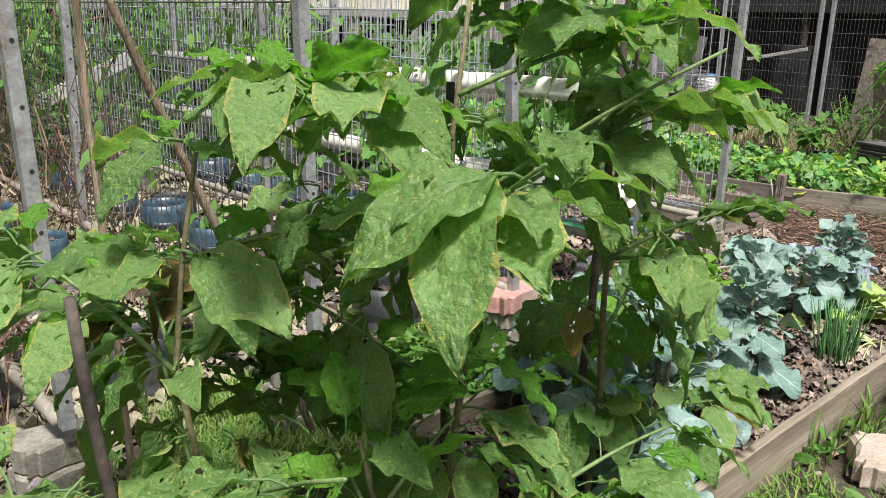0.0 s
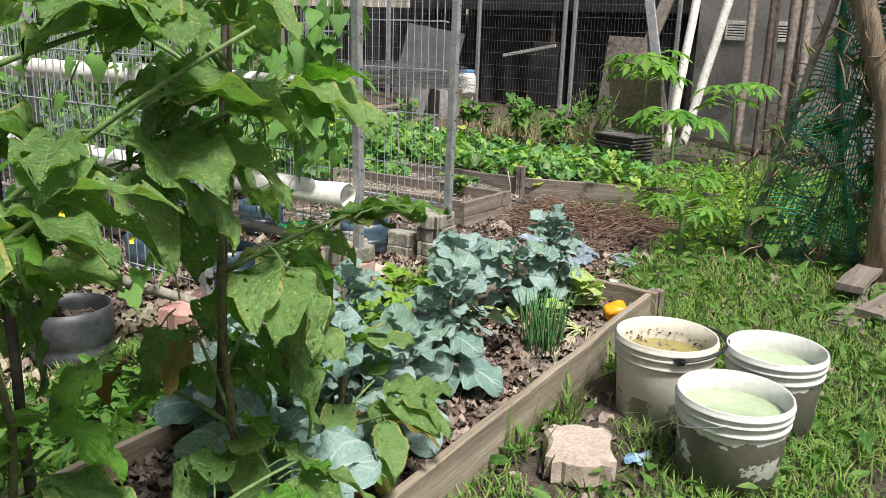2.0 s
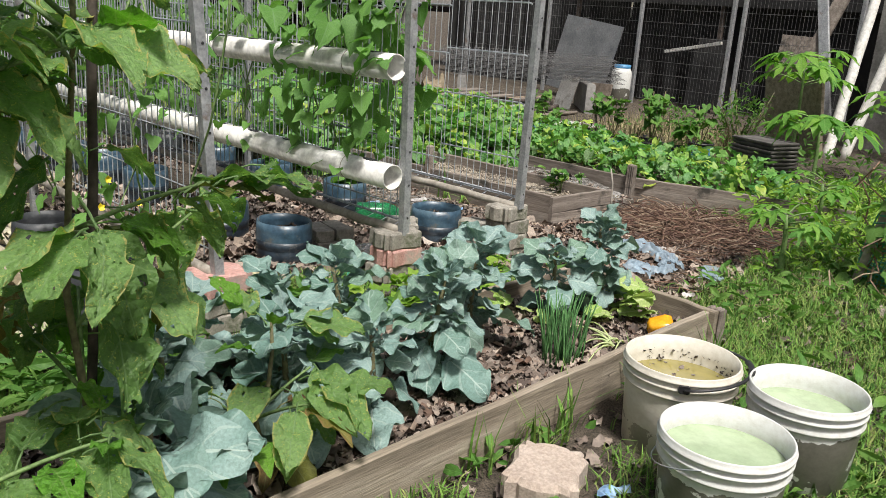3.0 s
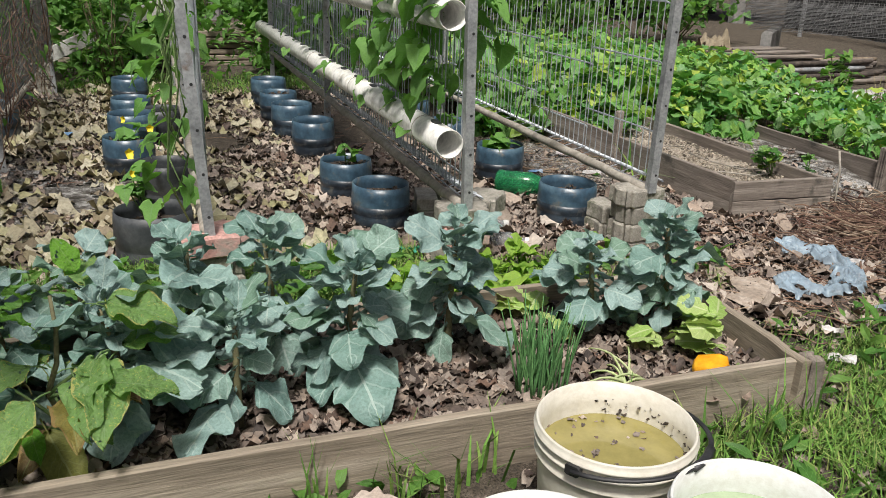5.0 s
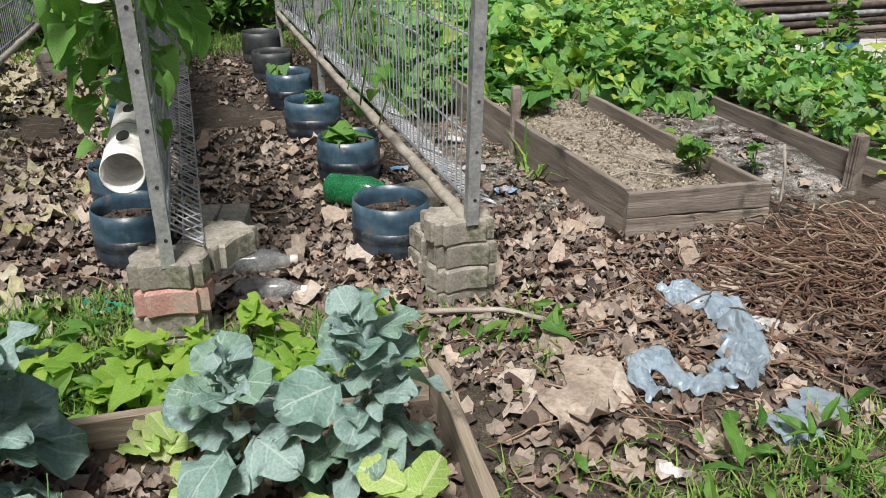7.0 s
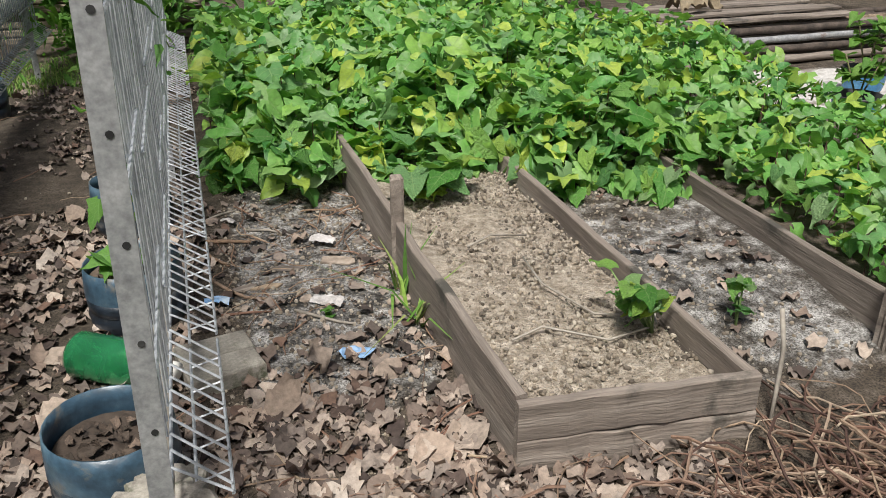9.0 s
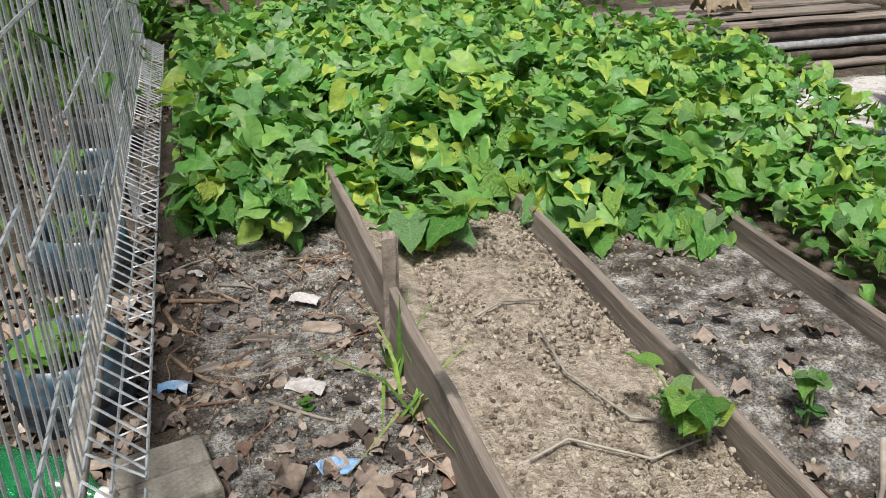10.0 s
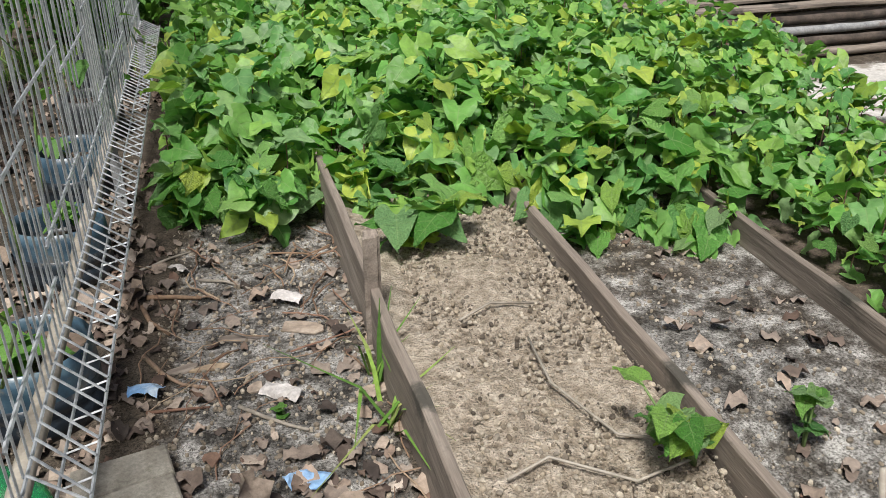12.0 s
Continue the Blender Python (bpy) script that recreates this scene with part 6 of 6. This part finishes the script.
tray = thing("tray_stack", "stack of black nursery trays on the ground", "tray stack", (8.05, 2.84, 0), -18)
one = joined([beam((-0.3, 0, 0.012), (0.3, 0, 0.012), 0.42, 0.02, 2, 0.0, 0.2), beam((-0.32, -0.21, 0.022), (0.32, -0.21, 0.022), 0.02, 0.016, 2, 0.0), beam((-0.32, 0.21, 0.022), (0.32, 0.21, 0.022), 0.02, 0.016, 2, 0.0),
              beam((-0.31, -0.21, 0.022), (-0.31, 0.21, 0.022), 0.02, 0.016, 2, 0.0), beam((0.31, -0.21, 0.022), (0.31, 0.21, 0.022), 0.02, 0.016, 2, 0.0)])
one = mesh_of("tray", moved(one, Matrix.Diagonal((0.75, 0.75, 1, 1))), "crate")
for k in range(10):
    part("tray", one, "", tray, m=pose(r.uniform(-0.012, 0.012), r.uniform(-0.01, 0.01), 0.034 * k, 0, 0, r.uniform(-2, 2) + 90))

# papaya
PALM = joined([moved(leaf_shape(lance, 1, 5, 0.2, 0.35, 0.03, 0.5, 2.2, 0, 100 + k), leaf_pose(0, 0, 0, a, 0, 0, 1.0 - 0.0035 * abs(a))) for k, a in enumerate((0, 42, -42, 84, -84, 126, -126))])
LEAF["palm"] = [PALM]


def papaya(x, y, height, n, size, seed):
    r = random.Random(seed)
    p = thing("papaya_plant", "slender papaya plant with light green lobed leaves", "papaya", (x, y, 0), 0, "papaya plants")
    pts = [(0.03 * math.sin(t * 3), 0.02 * t, -0.02 + height * t) for t in np.linspace(0, 1, 6)]
    part("trunk", tube(pts, np.linspace(0.022, 0.01, 6), 8), "stem_green", p, "", True)
    for k in range(n):
        z = height * r.uniform(0.72, 1.0)
        yaw = k * 137 + r.uniform(-20, 20)
        ln = size * r.uniform(0.8, 1.3)
        br = bent((pts[-2][0], pts[-2][1], z), yaw, ln, ln * 0.5, ln * 0.25, 5)
        lf = part("leaf", shared_leaf("palm", 0, "papaya"), "", p, m=leaf_pose(*br[-1], yaw, r.uniform(-30, 0), r.uniform(-15, 15), size * r.uniform(0.75, 1.05)))
        part("leaf_stalk", tube(br, 0.005, 5), "stem_green", p, "", True)
    return p


papaya(9.0, 3.0, 1.05, 16, 0.27, 1)
papaya(7.6, 2.2, 0.6, 15, 0.25, 2)
papaya(5.1, 1.3, 0.36, 9, 0.13, 3)
papaya(8.8, 2.0, 0.8, 10, 0.25, 4)
papaya(6.3, 1.6, 0.35, 9, 0.16, 5)

# green net on a frame, with vines
net = thing("net_frame", "green garden net over leaning poles, overgrown with vines", "net frame")
A, B, C, D = np.array((5.32, 1.0, 0)), np.array((5.65, -0.3, 0)), np.array((5.5, -0.25, 1.8)), np.array((5.22, 0.6, 1.7))
lines = []
for i in range(58):
    t = i / 57
    wob = lambda k: np.array((-0.1 * math.sin(k * 3.1) * math.sin(t * 3.1) + 0.05 * math.sin(k * 9 + t * 20), 0.05 * math.sin(k * 7 + t * 13), 0.03 * math.sin(k * 17 + t * 31)))
    lines.append(tube([A + (B - A) * t + (D + (C - D) * t - A - (B - A) * t) * k + wob(k) for k in np.linspace(0, 1, 15)], 0.0045, 3, False))
    lines.append(tube([A + (D - A) * t + (B + (C - B) * t - A - (D - A) * t) * k + wob(k) for k in np.linspace(0, 1, 15)], 0.0045, 3, False))
part("net", joined(lines), "net", net, "sagging green plastic netting")
part("pole", pole_shape(A + (0, 0, -0.03), D + (0, -0.02, 0.2), 0.022, 0.018, seed=3), "pole", net, "", True)
part("pole", pole_shape(B, C + (0, 0, 0.2), 0.022, 0.018, seed=4), "pole", net, "", True)
part("pole", pole_shape(A + (0.25, -0.3, 0), D + (0.05, -0.3, 0.1), 0.016, 0.014, seed=5), "pole", net, "", True)
r = random.Random(12)
dry = []
for k in range(230):
    t, u = r.random(), r.random()
    base = A + (B - A) * t + (D - A) * u
    pts = [base]
    for j in range(6):
        pts.append(pts[-1] + np.array((r.uniform(-0.09, 0.05), r.uniform(-0.09, 0.09), r.uniform(-0.1, 0.12))))
        pts[-1][2] = max(0.02, pts[-1][2])
    dry.append(tube(pts, 0.004, 4, False))
part("dry_vines", joined(dry), "twig", net, "tangled dry vine stems")
for k in range(190):
    t, u = r.random(), r.random() ** 1.4
    q = A + (B - A) * t + (D + (C - D) * t - A - (B - A) * t) * u + np.array((-r.uniform(0.02, 0.12), r.uniform(-0.05, 0.1), 0.03))
    part("leaf", shared_leaf("vine", r.randrange(3), "weed"), "", net, m=leaf_pose(*q, 90 + r.uniform(-70, 70), r.uniform(-60, 0), r.uniform(-20, 20), r.uniform(0.05, 0.11)))
tree = thing("tree_trunk", "leaning brown tree trunk beside the net frame", "tree", (5.2, 0.26, 0))
part("trunk", tube([(0, 0, -0.05), (0, 0.02, 0.5), (0, 0.08, 0.95), (-0.02, 0.27, 1.5), (-0.05, 0.5, 2.3)], [0.06, 0.055, 0.055, 0.06, 0.06], 14), "bark", tree, "", True)
part("trunk", tube([(0.05, -0.08, -0.05), (0.04, -0.06, 0.5), (0.03, 0.0, 1.0), (0, 0.14, 1.6), (-0.02, 0.3, 2.3)], [0.05, 0.05, 0.05, 0.05, 0.045], 12), "bark", tree, "", True)
for i, (x, y, turn) in enumerate([(4.3, 0.3, -8), (4.45, 0.2, -14), (4.7, 0.32, -3)]):
    single("loose_plank", beam((0, 0, 0.03 + 0.04 * i), (1.3, 0, 0.03 + 0.04 * i), 0.13, 0.035, 6, 0.004, seed=60 + i), "board_grey", "weathered grey plank lying in the grass", "plank", (x, y, 0), turn, "loose planks")


# ---- fence, walls and clutter behind ----
fence = thing("mesh_fence", "tall grey steel mesh fence with paired posts", "fence")
FX = 12.6
for y in (3.9, 5.55, 5.72, 7.3, 9.2, 11.2):
    part("fence_post", beam((FX, y, -0.05), (FX, y, 2.4), 0.06, 0.06, 2, 0.0, up=(1, 0, 0)), "steel", fence, "grey square steel post")
for a, b in ((3.95, 5.5), (5.77, 7.25), (7.35, 9.15), (9.25, 11.15)):
    wire_panel(fence, ((FX, a), (FX, b)), 0.08, 2.3, 0.055, [0.1 + 0.2 * k for k in range(12)], 0.0024, "wire_dark", "mesh_panel")
for y in (3.9, 7.3):
    part("top_rail", beam((FX, y, 2.35), (FX, y + 3.4, 2.35), 0.04, 0.04, 2, 0.0), "steel", fence)


def ribbed_wall(length, z0, z1, rib=0.2, depth=0.02):
    n = int(length / rib)
    V, F = [], []
    for i in range(n + 1):
        for k, o in ((0, 0.0), (0.5, 0.0), (0.56, -depth), (0.94, -depth)):
            V += [(rib * (i + k), o, z0), (rib * (i + k), o, z1)]
    m = len(V) // 2
    F = [(2 * i, 2 * i + 2, 2 * i + 3, 2 * i + 1) for i in range(m - 1)]
    n0 = len(V)
    V += [(0, 0.2, z0), (0, 0.2, z1), (V[2 * m - 2][0], 0.2, z0), (V[2 * m - 2][0], 0.2, z1)]
    F += [(n0 + 2, n0, n0 + 1, n0 + 3), (n0, 0, 1, n0 + 1), (2 * m - 2, n0 + 2, n0 + 3, 2 * m - 1)]
    F += [tuple([n0, n0 + 2] + [2 * i for i in range(m - 1, -1, -1)]), tuple([n0 + 3, n0 + 1] + [2 * i + 1 for i in range(m)])]
    return np.array(V), F, None


east = thing("building", "low building with stained cream ribbed cladding above a dark void", "building", (14.6, 13.6, 0), -90)
part("upper_wall", ribbed_wall(20, 1.55, 4.2), "cream_wall", east, "stained cream ribbed cladding")
part("beam", beam((0, 0.1, 1.45), (20, 0.1, 1.45), 0.3, 0.2, 4, 0.0), "concrete", east, "mouldy concrete edge beam")
# back wall and slab coloured near black for the shade under the building
part("back_wall", beam((0, 2.6, 0.7), (20, 2.6, 0.7), 0.2, 1.5, 2, 0.0), "shade_and_sheet_dark", east)
part("floor_slab", beam((0, 1.4, 1.48), (20, 1.4, 1.48), 2.6, 0.12, 2, 0.0), "shade_and_sheet_dark", east)
part("roof", beam((0, 1.4, 4.28), (20, 1.4, 4.28), 3.4, 0.14, 2, 0.0), "concrete", east)
for k in range(7):
    part("column", beam((0.4 + 3.1 * k, 0.15, -0.05), (0.4 + 3.1 * k, 0.15, 1.4), 0.25, 0.25, 2, 0.0, up=(0, 1, 0)), "concrete", east)
north = thing("building", "long building with stained cream ribbed cladding above a dark void", "building", (-8, 13.6, 0), 0)
part("upper_wall", ribbed_wall(22.3, 1.55, 4.2), "cream_wall", north, "stained cream ribbed cladding")
part("beam", beam((0, 0.1, 1.45), (22.4, 0.1, 1.45), 0.3, 0.2, 4, 0.0), "concrete", north, "mouldy concrete edge beam")
# same near-black colour here, painting the shade of the open void
part("back_wall", beam((0, 2.6, 0.7), (22.4, 2.6, 0.7), 0.2, 1.5, 2, 0.0), "shade_and_sheet_dark", north)
part("floor_slab", beam((0, 1.4, 1.48), (22.4, 1.4, 1.48), 2.6, 0.12, 2, 0.0), "shade_and_sheet_dark", north)
part("roof", beam((0, 1.4, 4.28), (22.4, 1.4, 4.28), 3.4, 0.14, 2, 0.0), "concrete", north)
for k in range(7):
    part("column", beam((0.8 + 3.4 * k, 0.15, -0.05), (0.8 + 3.4 * k, 0.15, 1.4), 0.25, 0.25, 2, 0.0, up=(0, 1, 0)), "concrete", north)

wall_e = single("wall_east", beam((11.2, -7, 1.7), (11.2, 3.15, 1.7), 0.2, 3.5, 4, 0.0), "concrete", "grey stained concrete wall with louvre vents", "wall", kind="structure")
for y in (2.68, 2.16):
    v = thing("wall_vent", "small pale louvred vent set on the concrete wall", "vent", (11.09, y, 1.36), 0, "wall vents")
    v.scale = (1, 0.72, 0.8)
    part("frame", joined([beam((0, -0.16, 0.13), (0, 0.16, 0.13), 0.02, 0.03, 1, 0), beam((0, -0.16, -0.13), (0, 0.16, -0.13), 0.02, 0.03, 1, 0), beam((0, -0.16, -0.14), (0, -0.16, 0.14), 0.03, 0.02, 1, 0, up=(1, 0, 0)), beam((0, 0.16, -0.14), (0, 0.16, 0.14), 0.03, 0.02, 1, 0, up=(1, 0, 0))]), "pvc", v)
    for k in range(6):
        part("slat", beam((0, -0.15, -0.1 + 0.04 * k), (0, 0.15, -0.1 + 0.04 * k), 0.02, 0.022, 1, 0.0), "pvc", v)
    part("backing", beam((0.009, -0.15, 0), (0.009, 0.15, 0), 0.004, 0.25, 1, 0.0), "black", v)

r = random.Random(31)
for i, (y, lean, mat_, rad) in enumerate([(3.0, -0.12, "pvc", 0.055), (2.9, 0.28, "pvc", 0.055), (2.0, -0.3, "stick", 0.04), (1.78, -0.28, "board_grey", 0.08), (1.62, -0.3, "board_grey", 0.05), (1.95, -0.33, "stick", 0.03), (1.1, -0.1, "board_grey", 0.045), (2.25, -0.3, "board_grey", 0.05)]):
    name, lab = ("leaning_pipe", "white plastic pipe leaning against the wall") if mat_ == "pvc" else ("leaning_pole", "weathered pole leaning against the wall")
    single(name, pole_shape((9.9 + 0.2 * (i % 2), y, -0.03), (10.75, y - lean - 0.1, 2.6), rad, rad * 0.9, 0.5 if mat_ == "pole" else 9, i, 12), mat_, lab, "pipe" if mat_ == "pvc" else "pole", smooth=True, group="poles and pipes against the wall")
single("leaning_plank", beam((10.3, 3.9, 0), (10.9, 3.3, 2.3), 0.16, 0.05, 4, 0.003, up=(1, 0, 0)), "board_grey", "grey plank leaning across the fence", "plank")
single("leaning_plank", beam((10.3, 3.2, 0.2), (10.9, 3.9, 2.4), 0.12, 0.04, 4, 0.003, up=(1, 0, 0)), "steel", "grey diagonal brace leaning on the fence", "plank")
single("propped_board", beam((9.6, 3.0, 0.45), (9.9, 3.75, 0.48), 0.04, 0.95, 3, 0.003, up=(-0.25, 0, 1)), "board", "pale tan board propped upright among weeds", "panel")
single("propped_board", beam((10.6, 6.95, 0.22), (10.6, 7.25, 0.24), 0.02, 0.5, 2, 0.002, up=(0.3, 0, 1)), "slab", "white square board propped on the ground", "panel")
single("propped_board", beam((10.75, 6.45, 0.2), (10.75, 6.88, 0.2), 0.02, 0.42, 2, 0.002, up=(0.3, 0, 1)), "card", "tan square board propped on the ground", "panel")
single("stored_board", beam((13.0, 4.5, 0.6), (13.05, 5.2, 0.62), 0.03, 1.25, 2, 0.003, up=(0.15, 0, 1)), "board_grey", "grey-brown board stored behind the fence", "board")
single("stored_board", beam((12.95, 6.0, 0.55), (13.0, 6.5, 0.56), 0.03, 1.1, 2, 0.003, up=(0.15, 0, 1)), "shade_and_sheet_dark", "dark board stored behind the fence", "board")
single("stored_bar", beam((12.9, 6.0, 1.05), (12.95, 7.0, 0.85), 0.03, 0.05, 2, 0.002), "pvc", "pale bar fixed across the fence", "bar")
single("metal_sheet", beam((12.0, 7.35, 0.6), (12.1, 8.55, 0.75), 0.02, 1.2, 3, 0.003, up=(0.2, 0.1, 1)), "sheet", "grey sheet metal panel leaning by the fence", "metal sheet")
jug = thing("water_drum", "white plastic drum standing by the fence", "drum", (12.1, 7.2, 0))
part("body", lathe([(0.0, 0), (0.15, 0), (0.16, 0.02), (0.16, 0.5), (0.12, 0.58), (0.0, 0.6)], 20), "bucket_white", jug, "", True)
part("lid", lathe([(0.13, 0.57), (0.13, 0.62), (0.0, 0.62)], 20), "blue_label", jug, "blue lid", True)

# dark lean-to roofed with black sheets
shed = thing("lean_to", "dark lean-to with a black ribbed sheet front and roof", "shed", (13.1, 9.1, 0), -90)
# near-black front, added to keep the pale cladding behind it out of view
part("front_sheet", ribbed_wall(5.8, 1.6, 2.15, 0.16, 0.03), "shade_and_sheet_dark", shed, "black ribbed sheet", m=Matrix.Diagonal((1, 0.2, 1, 1)))
part("roof", beam((0, 0.6, 2.2), (5.9, 0.6, 2.2), 1.4, 0.05, 3, 0.004), "sheet", shed, "grey weathered sheet roof")
for x in (0.1, 2.9, 5.7):
    part("post", beam((x, 0.08, -0.05), (x, 0.08, 2.17), 0.07, 0.07, 3, 0.002, up=(0, 1, 0)), "stick", shed)

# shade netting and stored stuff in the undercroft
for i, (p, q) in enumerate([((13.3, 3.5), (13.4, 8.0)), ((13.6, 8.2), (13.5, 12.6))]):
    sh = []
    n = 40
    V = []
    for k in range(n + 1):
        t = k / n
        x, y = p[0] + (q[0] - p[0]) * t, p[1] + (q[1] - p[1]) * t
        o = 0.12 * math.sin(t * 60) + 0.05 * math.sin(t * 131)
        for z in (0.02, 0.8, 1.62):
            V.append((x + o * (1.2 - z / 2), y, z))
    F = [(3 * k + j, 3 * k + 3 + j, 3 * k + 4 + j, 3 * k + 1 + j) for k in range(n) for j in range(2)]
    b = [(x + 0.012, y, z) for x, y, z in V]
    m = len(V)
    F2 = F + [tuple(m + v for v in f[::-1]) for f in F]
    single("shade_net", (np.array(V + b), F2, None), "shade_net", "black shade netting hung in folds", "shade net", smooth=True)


def bush(x, y, z, rx, ry, rz, n, seed, label, material="weed", sizes=(0.06, 0.14), kind="vine"):
    r = np.random.default_rng(seed)
    p = thing("bush", label, "bush", (x, y, 0), 0, "wild bushes at the garden's edge")
    st = []
    for k in range(10):
        a = r.uniform(0, 6.28)
        st.append(tube([(r.normal(0, 0.08), r.normal(0, 0.08), -0.02), (rx * 0.3 * math.cos(a), ry * 0.3 * math.sin(a), z * 0.6), (rx * 0.7 * math.cos(a), ry * 0.7 * math.sin(a), z + rz * r.uniform(-0.3, 0.7))], [0.012, 0.008, 0.004], 5))
    part("stem", joined(st), "stem_wood", p, "", True)
    sp = []
    while len(sp) < n:
        d = r.normal(0, 1, 3)
        d /= np.linalg.norm(d)
        k = r.uniform(0.45, 1.0) * (0.75 + 0.5 * noise.noise(Vector(d * 2.2) + Vector((seed, 0, 0))))
        q = (d[0] * rx * k, d[1] * ry * k, z + d[2] * rz * k)
        if q[2] > 0.02:
            sp.append(q)
    tagged(part("leaves", scatter(kind, sp, 35, sizes, -15, seed), material, p, "", True), kind="stuff")
    return p


for i, (x, y, z, rx, ry, rz, n) in enumerate([(0.2, 8.0, 0.55, 1.1, 0.7, 0.7, 900), (1.9, 8.9, 0.85, 1.2, 0.7, 1.15, 1500), (3.6, 8.5, 0.8, 1.2, 0.7, 1.1, 1400), (5.3, 8.8, 0.7, 1.3, 0.8, 0.8, 900), (-1.5, 6.5, 0.6, 0.9, 1.0, 0.8, 800), (6.9, 9.2, 0.6, 1.3, 0.8, 0.8, 800), (2.8, 11.0, 0.9, 2.0, 0.8, 1.0, 900), (6.4, 11.5, 0.9, 2.2, 0.8, 1.0, 900), (9.6, 10.5, 0.7, 1.5, 1.0, 0.8, 700), (-1.5, 10.0, 0.9, 1.8, 1.0, 1.1, 900), (-0.1, 4.6, 0.5, 0.45, 0.8, 0.7, 700), (0.0, 6.2, 0.6, 0.5, 0.7, 0.8, 700), (1.75, 7.7, 0.75, 0.8, 0.35, 1.0, 1000), (3.5, 7.7, 0.65, 0.8, 0.35, 0.8, 800)]):
    bush(x, y, z, rx, ry, rz, n, 70 + i, "wild green bush with broad leaves at the garden edge", "weed" if i % 2 else "vine")
for i, (x, y, z, rx, ry, rz, n) in enumerate([(0.92, 5.6, 0.7, 0.3, 0.7, 1.0, 1300), (1.75, 6.9, 0.7, 0.35, 0.5, 1.0, 1000), (0.9, 7.2, 0.8, 0.5, 0.5, 1.1, 1000), (9.3, 3.7, 0.35, 0.5, 0.4, 0.45, 500), (8.9, 4.3, 0.25, 0.5, 0.5, 0.3, 400), (6.5, 0.35, 0.25, 0.6, 0.45, 0.3, 420), (9.6, 1.4, 0.3, 0.7, 0.7, 0.35, 420)]):
    bush(x, y, z, rx, ry, rz, n, 90 + i, "fine-leaved wild green shrub", "weed", (0.04, 0.1) if z > 0.6 else (0.03, 0.08), "weed")
single("dry_grass", blades(spots_in(7.9, 9.4, 3.6, 5.0, 420, 0, 3), (0.1, 0.4), 0.004, 0.6, 6, 0.03, 15), "dry_grass", "tall straw-coloured dry grass", "grass", kind="stuff")

# plants closing the garden behind the walker
for i, (x, y) in enumerate([(-3.5, 2.5), (-3.2, 5.2), (-3.0, -1.5)]):
    bush(x, y, 0.7, 0.9, 1.2, 0.8, 400, 110 + i, "wild green bush with broad leaves at the garden edge")
